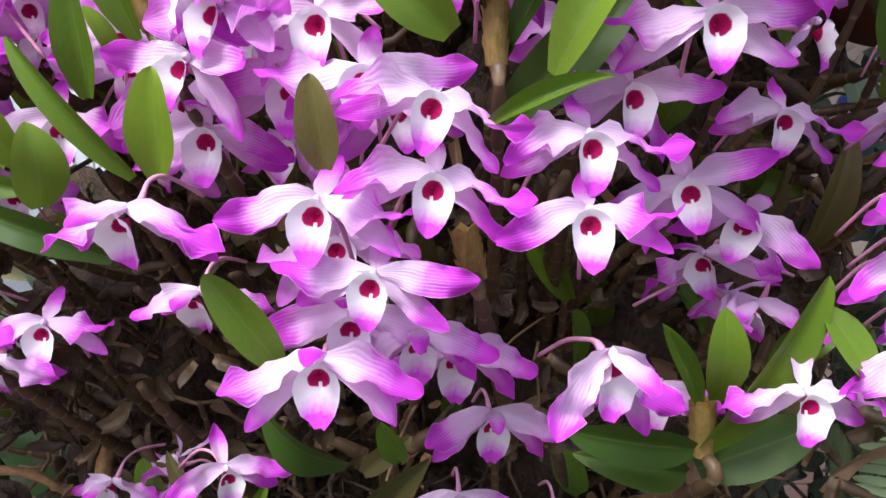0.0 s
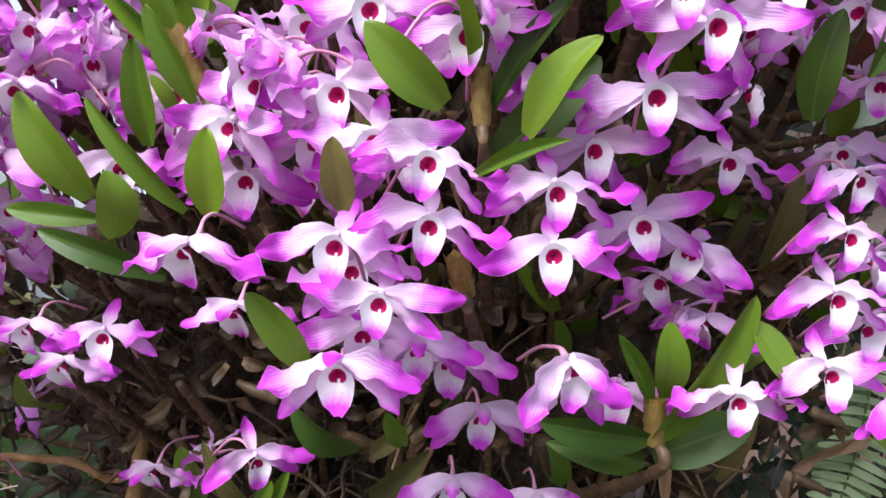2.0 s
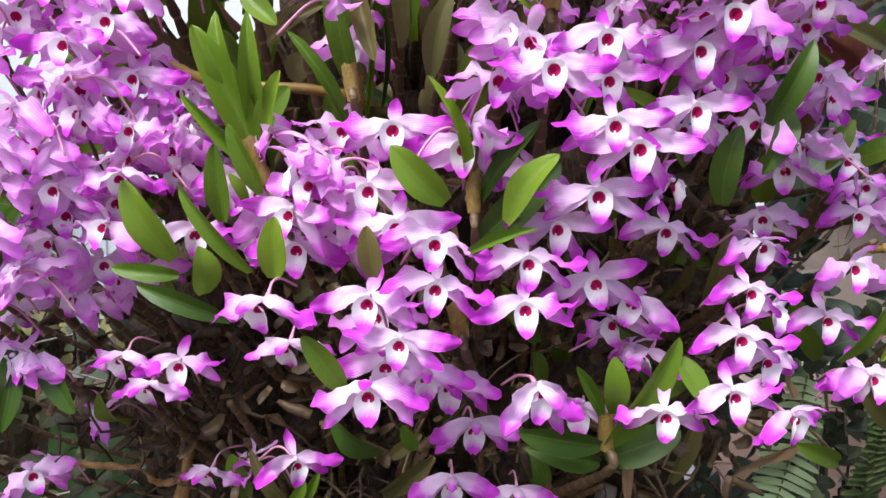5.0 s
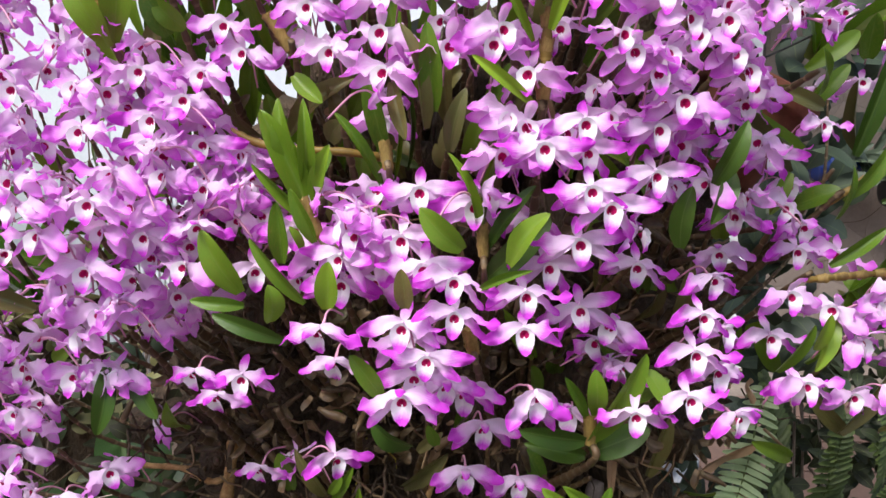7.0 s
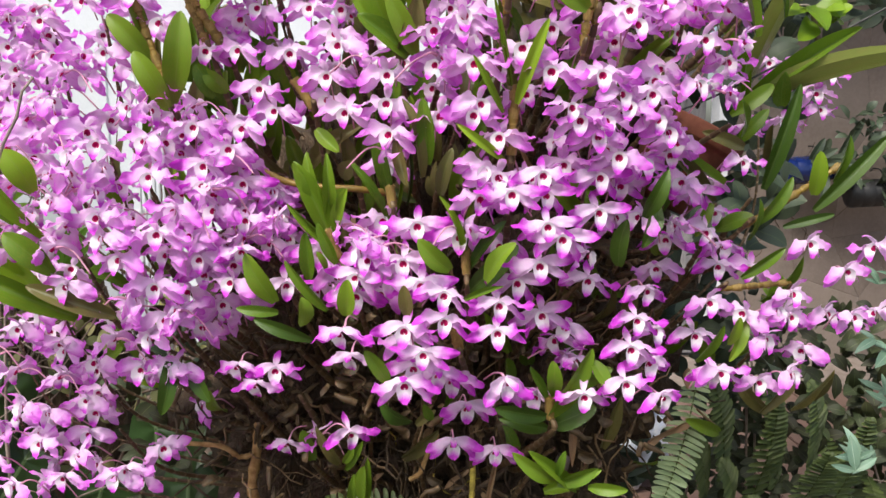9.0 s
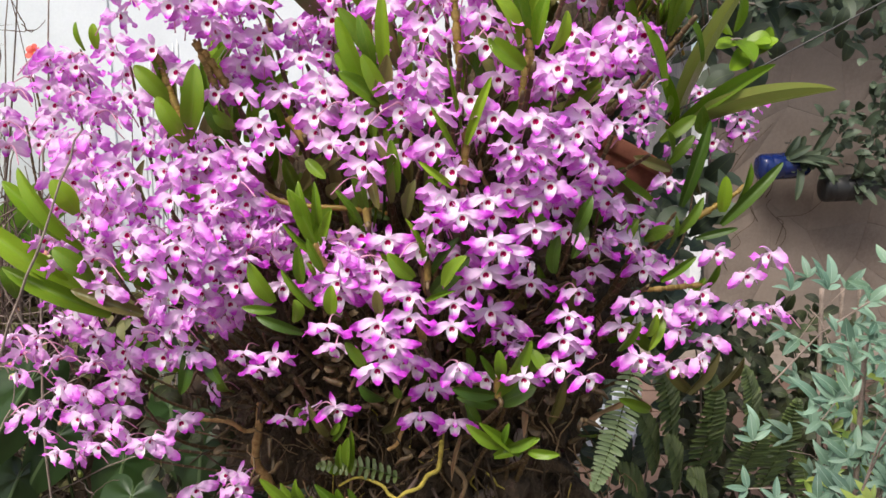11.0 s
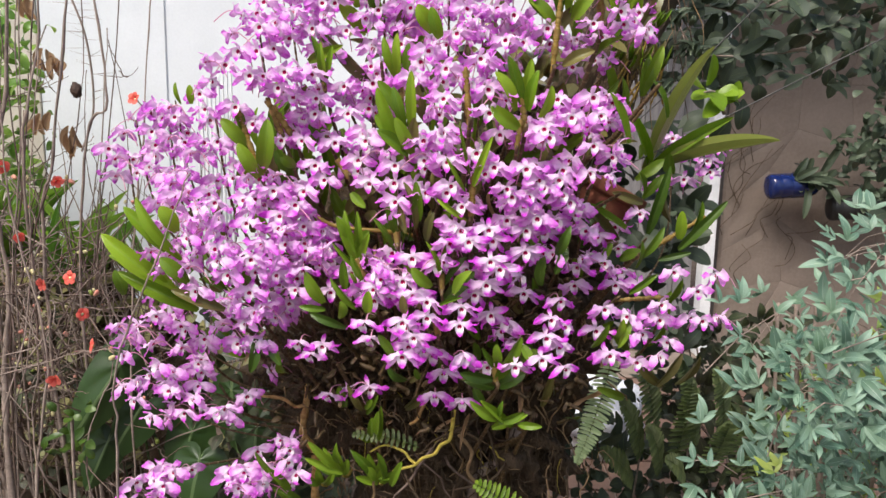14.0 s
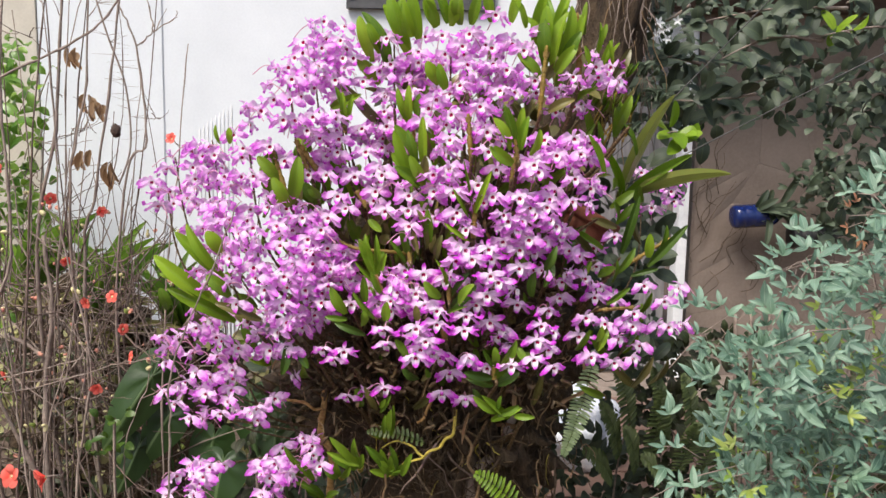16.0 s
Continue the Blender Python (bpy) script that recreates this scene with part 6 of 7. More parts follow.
        for j in range(5):
            a = radians(72 * j + r.uniform(-8, 8))
            t = Vector((math.sin(a), -0.25 - 0.35 * (i % 3), math.cos(a))) * 0.021 * k
            place_part("petal", BLOSSOM_PETAL, fl, along((0, 0, 0), t, 0.019 * k, (0.3 * math.sin(3 * j), -1, 0.3)))
    buds = []
    for mat in (CREAM_BUD, PINK_BUD, NANDINA_NEW):
        buds.append(lump(Skin(), (0, 0, 0.006), (0.0055, 0.0055, 0.0085), mat, rough=0.25, detail=2).mesh("bud"))
    for i in range(62):
        p = r.choice(r.choice(stems[10:]))
        if not 0.55 < (p + o).z < 1.55:
            continue
        for k in range(r.choice((1, 2, 3, 3))):
            place_part("bud", r.choice((buds[0], buds[0], buds[1], buds[2])), ob, Matrix.Translation(p + Vector((r.gauss(0, 0.009), -0.006, r.gauss(0, 0.007)))) @ pose(0, 0, 0, r.uniform(-30, 60), r.uniform(-80, 80)) @ Matrix.Scale(r.uniform(0.7, 1.25), 4))


# ---- green plants round about ----
LONG = leaf_meshes("leaf", STRAP, [dict(bow=0.03, fold=0.5, widest=0.45, sharp=0.7, base=0.5, rows=16), dict(bow=0.2, fold=0.6, bend=0.04, widest=0.5, sharp=0.7, base=0.5, rows=16)])
LONG_GREEN = leaf_meshes("leaf", YOUNG, [dict(bow=0.12, fold=0.5, widest=0.4, sharp=0.7, base=0.5, rows=14), dict(bow=0.25, fold=0.6, bend=0.05, widest=0.4, sharp=0.7, base=0.5, rows=14)])
LONG_DEEP = leaf_meshes("leaf", LEAF, [dict(bow=0.12, fold=0.5, widest=0.4, sharp=0.7, base=0.5, rows=14), dict(bow=0.2, fold=0.6, bend=0.05, widest=0.4, sharp=0.7, base=0.5, rows=14)])
LONG_OLIVE = leaf_meshes("leaf", OLIVE, [dict(bow=0.08, fold=0.5, widest=0.4, sharp=0.7, base=0.5, rows=12), dict(bow=0.2, fold=0.6, bend=0.05, widest=0.4, sharp=0.7, base=0.5, rows=12)])
LONG_GREY = leaf_meshes("leaf", DARK_LEAF, [dict(bow=0.15, fold=0.4, widest=0.4, sharp=0.7, base=0.5, rows=9, cols=5), dict(bow=0.3, fold=0.5, bend=0.05, widest=0.4, sharp=0.7, base=0.5, rows=9, cols=5)])
LONG_DULL = leaf_meshes("leaf", DULL, [dict(bow=0.15, fold=0.5, widest=0.4, sharp=0.7, base=0.5, rows=9, cols=5), dict(bow=0.3, fold=0.6, bend=0.05, widest=0.4, sharp=0.7, base=0.5, rows=9, cols=5)])
LONG_BRIGHT = leaf_meshes("leaf", HEDGE, [dict(bow=0.12, fold=0.5, widest=0.4, sharp=0.7, base=0.5, rows=12), dict(bow=0.25, fold=0.6, bend=0.05, widest=0.4, sharp=0.7, base=0.5, rows=12)])
WAXY = leaf_meshes("leaf", DARK_LEAF, [dict(bow=0.1, fold=0.2, widest=0.5, sharp=0.55, base=0.1), dict(bow=0.2, fold=0.3, widest=0.45, sharp=0.6, base=0.1, wave=0.02), dict(bow=-0.05, fold=0.25, widest=0.55, sharp=0.5, base=0.1)])


def potted_plant():
    pot = Skin()
    prof = ((0.0, 0.0), (0.058, 0.0), (0.062, 0.004), (0.080, 0.115), (0.080, 0.117), (0.090, 0.119), (0.092, 0.124), (0.092, 0.148), (0.089, 0.152), (0.082, 0.151), (0.080, 0.13), (0.0, 0.13))
    rows = [[(0.93 * a * math.cos(t), 0.93 * a * math.sin(t), 0.93 * z) for t in (2 * math.pi * j / 40 for j in range(40))] for a, z in prof]
    pot.sheet(rows[:-1], TERRACOTTA, closed=True).sheet(rows[-2:], SOIL, closed=True)
    ob = new("flower_pot", pot.mesh("flower_pot"))
    ob.location = (0.360, 0.70, 1.281)
    ob.rotation_euler = (0, radians(28), 0)
    tagged(ob, "tilted terracotta flower pot half hidden by blossoms", "flower pot")
    plant = thing("strap_leaf_plant", (0.50, 0.80, 1.425), "plant with long yellow-green strap leaves in a pot", "plant")
    o = Vector(plant.location)
    for t, w, hint, kit in (((0.775, 0.62, 1.518), 0.032, (0, -0.6, 1), LONG), ((0.640, 0.70, 1.735), 0.026, (-1, -0.8, 0.2), LONG), ((0.70, 0.72, 1.57), 0.030, (0.1, -0.9, 0.5), LONG_DEEP), ((0.43, 0.70, 1.60), 0.026, (0.2, -1, 0.2), LONG_GREEN)):
        place_part("leaf", kit[round(w * 1000) % 2], plant, along(Vector((0.505, 0.72, 1.44)) - o, Vector(t) - o, w, hint))


def leafy_branch(parent, base, tip, count, kit, size, r, spread=0.07, mat=TWIG, hint=(0, -0.7, 0.7)):
    base, tip = Vector(base), Vector(tip)
    path = curve([base, base.lerp(tip, 0.5) + Vector((0, 0, r.gauss(0.02, 0.02))), tip], 8)
    n = len(path) - 1
    place_part("branch", Skin().tube(path, [0.007 - 0.005 * i / n for i in range(n + 1)], mat, sides=6).mesh("branch"), parent)
    for i in range(count):
        p = path[min(n, round(n * (0.15 + 0.85 * (i + 0.5) / count)))]
        d = Vector((r.gauss(0, 1), r.gauss(-0.3, 0.7), r.gauss(-0.1, 0.7))).normalized()
        b = p + d * r.uniform(0.004, 0.02)
        t = b + d * r.uniform(0.7, 1.2) * size
        h = Vector(hint) + Vector((r.gauss(0, 0.4), 0, r.gauss(0, 0.3)))
        place_part("leaf", r.choice(kit), parent, along(b, t, size * r.uniform(0.5, 0.75), h))


def citrus():
    ob = thing("citrus_tree", (1.35, 1.7, 0.0), "leaning tree with dark waxy round leaves by the stone wall", "tree")
    o = Vector(ob.location)
    r = random.Random(17)
    place_part("trunk", Skin().tube(curve([(1.3, 0.25, 0), (1.35, 0.2, 0.9), (1.2, 0.1, 1.7), (0.6, -0.2, 2.15), (-0.1, -0.4, 2.35)]), [0.04 - 0.0007 * i for i in range(33)], TWIG, sides=9).mesh("trunk"), ob)
    for b, t, n in (((1.9, 1.6, 2.05), (1.28, 1.2, 1.99), 14), ((1.4, 1.3, 2.1), (0.78, 1.15, 2.0), 22), ((1.3, 1.25, 1.98), (0.88, 1.1, 1.88), 18), ((1.25, 1.3, 1.90), (1.05, 1.12, 1.83), 12)) + (
                    ((1.1, 1.3, 1.8), (0.72, 1.15, 1.76), 16), ((1.1, 1.3, 2.2), (0.85, 1.2, 2.08), 14), ((1.4, 1.3, 2.3), (1.15, 1.15, 2.1), 14), ((1.9, 1.7, 2.3), (1.5, 1.5, 2.16), 16),
                    ((1.95, 1.85, 1.6), (1.74, 1.7, 1.72), 10), ((2.0, 1.8, 1.5), (1.72, 1.7, 1.55), 10), ((2.0, 1.8, 1.35), (1.66, 1.75, 1.40), 10), ((2.0, 1.8, 1.8), (1.75, 1.7, 1.85), 12), ((2.0, 1.9, 2.0), (1.72, 1.75, 2.12), 16), ((2.0, 1.9, 1.2), (1.7, 1.8, 1.25), 10),
                    ((0.9, 1.3, 1.9), (0.66, 1.2, 1.9), 12), ((0.85, 1.3, 2.1), (0.66, 1.2, 2.05), 12)):
        leafy_branch(ob, Vector(b) - o, Vector(t) - o, round(n * 1.4), WAXY, r.uniform(0.058, 0.085), r)
    for b, t, n in (((0.77, 1.0, 1.59), (0.68, 0.9, 1.64), 10), ((1.45, 1.3, 1.98), (1.30, 1.2, 1.98), 5)):
        leafy_branch(ob, Vector(b) - o, Vector(t) - o, n, YOUNG_LEAVES, 0.07, r)
    star = Skin()
    for j in range(5):
        a = 2 * math.pi * j / 5
        t = Vector((math.sin(a), -0.3, math.cos(a))) * 0.018
        m = along((0, 0, 0), t, 0.008, (0, -1, 0))
        star.sheet([[tuple(m @ Vector(p)) for p in row] for row in blade(rows=6, cols=3)], WHITE_PAINT)
    star = star.mesh("white_blossom")
    for x, y, z in ((0.69, 1.1, 2.0), (0.72, 1.1, 1.985), (0.745, 1.08, 2.005), (0.68, 1.1, 1.965), (0.72, 1.1, 1.95), (0.70, 1.09, 1.975)):
        place_part("white_blossom", star, ob, pose(*(Vector((x, y, z)) - o), r.uniform(-20, 20), r.uniform(0, 60), r.uniform(-40, 40)) @ Matrix.Scale(r.uniform(0.8, 1.2), 4))


def undergrowth(name, label, centre, size, count, kit, leaf, seed, kind="stuff"):
    """Low leaves that nobody could count, in one mesh."""
    r = random.Random(seed)
    s = Skin()
    shapes = [blade(bow=0.12, fold=0.25, widest=0.45, sharp=0.6, base=0.1, rows=6, cols=3), blade(bow=0.2, fold=0.2, bend=0.06, widest=0.5, sharp=0.7, base=0.1, rows=6, cols=3)]
    for i in range(count):
        b = Vector([c + r.uniform(-1, 1) * d for c, d in zip((0, 0, 0), size)])
        t = b + Vector((r.gauss(0, 0.7), r.gauss(-0.3, 0.5), r.gauss(0.1, 0.6))).normalized() * leaf * r.uniform(0.6, 1.3)
        m = along(b, t, leaf * r.uniform(0.4, 0.6), (r.gauss(0, 0.4), -0.7, 0.7))
        s.sheet([[tuple(m @ Vector(p)) for p in row] for row in r.choice(shapes)], kit)
        if i % 45 == 0 and centre[2] < 1.15:
            s.tube([Vector((b.x * 0.6, b.y * 0.6, -centre[2])), b * 0.8 + Vector((0, 0, -0.1)), b], 0.004, TWIG, sides=4, caps=False)
    ob = new(name, s.mesh(name))
    ob.location = centre
    return tagged(ob, label, name.replace("_", " "), kind=kind)


def cane_tuft(foot, count, seed):
    """Thin upright brown canes with a few narrow leaves at their tops."""
    ob = thing("orchid_tuft", foot, "tuft of thin brown canes with narrow olive leaves on the trunk", "orchid", "tufts on the trunk")
    r = random.Random(seed)
    for i in range(count):
        a = Vector((r.gauss(0, 0.02), r.gauss(0.01, 0.012), r.uniform(-0.03, 0.01)))
        b = a + Vector((r.gauss(0.012, 0.026), r.gauss(-0.01, 0.012), r.uniform(0.06, 0.13)))
        place_part("cane", jointed(Skin(), [a, a.lerp(b, 0.5) + Vector((r.gauss(0, 0.006), 0, 0)), b], r.uniform(0.0022, 0.0042), OLD_CANE if i % 3 else CANE, joint=0.016).mesh("cane"), ob)
        for k in range(r.choice((0, 1, 2, 3))):
            t = b + Vector((r.gauss(0.012, 0.022), r.gauss(-0.01, 0.01), r.uniform(0.035, 0.07)))
            place_part("leaf", r.choice(LONG_OLIVE if r.random() < 0.5 else LONG_DEEP), ob, along(b, t, r.uniform(0.006, 0.010), (r.gauss(0, 0.5), -1, 0.3)))


def heart(at, width, length, turn, tip, roll, mesh):
    ob = thing("broad_leaf_plant", (at[0], at[1], 0.0), "large glossy dark green heart-shaped leaf on a stalk", "plant", "broad-leaved plants")
    a = Vector((0, 0, at[2]))
    place_part("leaf", mesh, ob, Matrix.Translation(a) @ pose(0, 0, 0, tip, roll, turn) @ Matrix.Diagonal((width, length, length, 1)))
    place_part("stalk", Skin().tube(curve([(0.02, 0.12, 0), (0.01, 0.12, at[2] * 0.6), (0, 0.03, at[2] * 0.97), a]), 0.004, BROAD, sides=6).mesh("stalk"), ob)
    return ob


def heart_mesh():
    """A heart-shaped blade that hangs from its stalk at the origin, one metre long."""
    P, uvs = [], []
    angles, reach = (0, 12, 25, 45, 70, 100, 130, 152, 168, 180), (1.0, 0.86, 0.72, 0.585, 0.50, 0.445, 0.40, 0.335, 0.22, 0.07)
    for i in range(11):
        k = 0.02 + 0.98 * i / 10
        row, uvr = [], []
        for j in range(49):
            t = -180 + 7.5 * j
            a = abs(t)
            n = next(q for q in range(1, 10) if angles[q] >= a)
            f = (a - angles[n - 1]) / (angles[n] - angles[n - 1])
            rad = (reach[n - 1] + (reach[n] - reach[n - 1]) * f) * k
            x, z = rad * math.sin(radians(t)), -rad * math.cos(radians(t))
            ridge = 0.012 * math.cos(radians(6 * t)) * math.sin(math.pi * k) - 0.16 * abs(x) - 0.22 * max(0.0, -z - 0.35) ** 2 + 0.012 * math.sin(9 * z + 5 * x) * k
            row.append((x, 0.05 * k - ridge - 0.05, z))
            uvr.append((0.5 + 0.9 * x, max(0.0, min(1.0, 0.25 - 0.75 * z))))
        P.append(row)
        uvs.append(uvr)
    return Skin().sheet(P, BROAD, uvs=uvs).mesh("leaf")


def strap_clump(name, at, count, reach, width, kit, label, seed, up=0.9):
    ob = thing(name, at, label, "plant")
    r = random.Random(seed)
    for i in range(count):
        a = r.uniform(0, 2 * math.pi)
        t = Vector((math.cos(a) * r.uniform(0.2, 0.75), math.sin(a) * r.uniform(0.1, 0.5), r.uniform(0.45, 1.0) * up)) * reach
        b = Vector((r.gauss(0, 0.02), r.gauss(0, 0.02), 0))
        place_part("leaf", r.choice(kit), ob, along(b, t, width * r.uniform(0.8, 1.2), Vector((-t.x * 0.6, -0.6, 0.7))))


# ---- the setting ----
def ground():
    s = Skin()
    n = 50
    xs = [-60 + 120 * (i / n) for i in range(n + 1)]
    s.sheet([[(x, y, 0.0) for x in xs] for y in xs], SOIL)
    tagged(new("ground", s.mesh("ground")), "dark garden soil", "ground", kind="structure")
    paving = new("paving", Skin().box((0.1, 1.55, 0.001), (4.2, 3.98, 0.012), MORTAR).mesh("paving", smooth=False))
    tagged(paving, "reddish-brown tiled path by the wall", "paving", kind="structure")
    bm = Skin().box((-0.146, -0.146, 0.0), (0.146, 0.146, 0.016), TILE, bevel=0.003).mesh("tile", smooth=False)
    r = random.Random(4)
    for i in range(10):
        for j in range(6):
            place_part("tile", bm, paving, pose(0.27 + 0.302 * i, 1.72 + 0.302 * j, 0.006 + r.uniform(0, 0.003), 0, 0, 90 * r.randrange(4)))


PILLAR = (-3.06, -2.13)


def walls():
    wall = new("wall_stone", Skin().box((1.80, 4.0, 0.0), (7.0, 4.22, 4.2), MORTAR).mesh("wall_stone", smooth=False))
    tagged(wall, "garden wall faced with large brown stone slabs", "wall", kind="structure")
    r = random.Random(6)
    nx, nz = 9, 9
    pt = {}
    for i in range(nx + 1):
        for k in range(nz + 1):
            pt[i, k] = (1.82 + 0.36 * i + (0 if i in (0, nx) else r.uniform(-0.14, 0.14)), 0.02 + 0.36 * k + 0.18 * (i % 2) + r.uniform(-0.13, 0.13))
    for i in range(nx):
        for k in range(nz):
            quad = [Vector((*pt[i, k], 0)), Vector((*pt[i + 1, k], 0)), Vector((*pt[i + 1, k + 1], 0)), Vector((*pt[i, k + 1], 0))]
            mid = sum(quad, Vector()) / 4
            ring = []
            for a, b in zip(quad, quad[1:] + quad[:1]):
                for f in (0.0, 0.33, 0.66):
                    p = a.lerp(b, f)
                    p = p + (mid - p).normalized() * (0.0005 + r.uniform(0, 0.0012))
                    ring.append(p - mid)
            proud = r.uniform(0.001, 0.002)
            rows = [[(p.x, 0.004, p.y) for p in ring], [(p.x, -proud * 0.6, p.y) for p in ring], [(p.x * 0.985, -proud, p.y * 0.985) for p in ring], [(p.x * 0.5, -proud - r.uniform(0, 0.004), p.y * 0.5) for p in ring], [(0, -proud - 0.002, 0)] * len(ring)]
            place_part("stone", Skin().sheet([row[::-1] for row in rows], STONE, closed=True).mesh("stone"), wall, Matrix.Translation((mid.x, 4.0, mid.y)))
    tagged(new("wall_white", Skin().box((-9.0, 4.3, 0.0), (1.10, 4.55, 5.0), PLASTER).mesh("wall_white", smooth=False)), "plain white plastered house wall", "wall", kind="structure")
    tagged(new("pillar", Skin().box((PILLAR[0], 4.287, 0.0), (PILLAR[1], 4.298, 5.0), PLASTER, bevel=0.004).mesh("pillar", smooth=False)), "square white plastered pillar of the house", "pillar", kind="structure")
    tagged(new("wall_side", Skin().box((-4.2, 4.275, 0.0), (PILLAR[0] - 0.004, 4.296, 5.0), BEIGE, bevel=0.004).mesh("wall_side", smooth=False)), "beige plastered wall beside the pillar", "wall", kind="structure")
    tagged(new("wall_over_door", Skin().box((1.102, 4.04, 2.32), (1.798, 4.30, 4.2), PLASTER).mesh("wall_over_door", smooth=False)), "white plaster above the board door", "wall", kind="structure")
    post = new("door_post", Skin().box((1.675, 3.90, 0.0), (1.745, 4.05, 2.9), WHITE_PAINT, bevel=0.006).mesh("door_post", smooth=False))
    tagged(post, "white painted door post", "door post", kind="structure")
    door = thing("board_door", (1.40, 4.06, 0.0), "weathered grey door of upright boards", "door")
    for i in range(4):
        place_part("board", Skin().box((-0.27 + 0.13 * i, -0.012, 0.02), (-0.147 + 0.13 * i, 0.012, 2.3), GREY_WOOD, bevel=0.003).mesh("board", smooth=False), door)
    place_part("rail", Skin().box((-0.27, 0.014, 0.4), (0.245, 0.04, 0.5), GREY_WOOD, bevel=0.003).mesh("rail", smooth=False), door)
    tagged(new("lintel", Skin().box((0.95, 3.86, 2.62), (3.9, 3.998, 3.0), DARK_WOOD, bevel=0.008).mesh("lintel", smooth=False)), "dark brown wooden beam over the wall", "beam", kind="structure")
    win = thing("window_1", (-0.05, 4.28, 2.66), "dark metal window with a barred frame", "window", kind="structure")
    place_part("pane", Skin().box((-0.66, 0.0, 0.02), (0.36, 0.012, 1.2), DARK_METAL).mesh("pane", smooth=False), win)
    for lo, hi in (((-0.70, -0.03, 0.0), (0.40, 0.01, 0.05)), ((-0.70, -0.03, 0.05), (-0.66, 0.01, 1.25)), ((0.36, -0.03, 0.05), (0.40, 0.01, 1.25)), ((-0.2, -0.025, 0.05), (-0.17, 0.0, 1.25)), ((0.2, -0.025, 0.05), (0.23, 0.0, 1.25))):
        place_part("frame", Skin().box(lo, hi, DARK_METAL, bevel=0.003).mesh("frame", smooth=False), win)
    place_part("brace", Skin().tube([(-0.66, -0.03, 0.42), (-0.3, -0.03, 0.06)], 0.008, DARK_METAL, sides=6).mesh("brace"), win)


def fence():
    ob = thing("picket_fence", (-1.31, 3.0, 0.0), "narrow white metal fence pickets of rising height", "fence")
    bar = Skin().box((-0.16, 0.012, 1.0), (0.09, 0.026, 1.03), WHITE_PAINT, bevel=0.003)
    place_part("rail", bar.mesh("rail", smooth=False), ob)
    for i in range(9):
        x = -0.125 + 0.0235 * i
        h = 1.72 + 0.017 * i
        place_part("picket", Skin().tube([(x, 0, 0), (x, 0, h - 0.03), (x, 0, h)], (0.006, 0.006, 0.001), WHITE_PAINT, sides=6).mesh("picket"), ob)


def bottle_planter(at, turn, label, mat):
    ob = thing("bottle_planter", at, label, "planter", "bottle planters on the wall")
    prof = ((0.0, 0.0), (0.055, 0.0), (0.074, 0.006), (0.082, 0.02), (0.082, 0.06), (0.079, 0.066), (0.082, 0.072), (0.082, 0.13), (0.079, 0.136), (0.082, 0.142), (0.082, 0.26), (0.07, 0.30), (0.03, 0.34), (0.018, 0.36), (0.018, 0.39), (0.0, 0.39))
    rows = [[(z, a * math.cos(t), a * math.sin(t)) for t in (2 * math.pi * j / 32 for j in range(32))] for a, z in prof]
    place_part("bottle", Skin().sheet(rows, mat, closed=True).mesh("bottle"), ob, pose(0, 0, 0, 0, -4, turn))
    place_part("hook", Skin().tube(curve([(0.22, 0.0, 0.06), (0.22, 0.05, 0.14), (0.22, 0.14, 0.15)]), 0.004, WIRE, sides=6).mesh("hook"), ob)
    r = random.Random(round(at[0] * 100))
    for i in range(26):
        b = Vector((r.uniform(0.14, 0.34), -0.03, 0.05))
        t = b + Vector((r.gauss(0.03, 0.08), r.uniform(-0.12, 0.0), r.gauss(0.02, 0.09)))
        place_part("leaf", r.choice(WAXY), ob, along(b, t, 0.05, (0, -1, 0.4)))


def wires():
    for pts in ([(0.36, 0.72, 1.42), (0.5, 0.70, 1.48), (0.992, 0.70, 1.745), (1.7, 0.72, 2.12)], [(0.45, 0.76, 1.53), (0.609, 0.74, 1.692), (0.882, 0.72, 1.991), (1.2, 0.72, 2.34)]):
        branch("support_wire", pts, 0.0018, 0.0018, WIRE, "taut thin grey wire", "wire", sides=6)


def sack():
    s = Skin()
    lump(s, (0, 0, 0.20), (0.21, 0.15, 0.22), SACK, rough=0.35, scale=2.2, detail=4)
    ob = new("plastic_sack", s.mesh("plastic_sack"))
    ob.location = (0.70, 2.25, 0.0)
    tagged(ob, "crumpled white and pale blue plastic sack on the tiles", "sack")


def porch_roof():
    s = Skin().box((0.9, 3.1, 3.0), (7.0, 4.3, 3.08), DARK_WOOD)
    tagged(new("porch_roof", s.mesh("porch_roof", smooth=False)), "dark boarded porch roof over the wall", "roof", kind="structure")


ground()
walls()
porch_roof()
nandina()
quince()
potted_plant()
citrus()
fence()
bottle_planter((2.02, 3.80, 1.20), 4, "blue plastic bottle hung flat as a planter", BLUE)
bottle_planter((2.42, 3.80, 1.07), -5, "black plastic bottle planter with trailing leaves", BLACK)
wires()
sack()
HEART = heart_mesh()
heart((-0.870, 0.82, 0.877), 0.15, 0.27, 10, -10, 33, HEART)
heart((-0.838, 0.86, 0.734), 0.14, 0.18, -12, -14, 30, HEART)
heart((-0.493, 0.80, 0.711), 0.125, 0.115, 5, -16, 3, HEART)
heart((-0.660, 0.82, 0.604), 0.17, 0.15, -6, -18, 8, HEART)
heart((-0.605, 0.95, 0.765), 0.20, 0.19, -20, -10, -8, HEART)
heart((-0.720, 0.92, 0.640), 0.15, 0.17, 8, -12, 14, HEART)
heart((-0.930, 0.84, 0.640), 0.12, 0.15, 15, -12, 24, HEART)
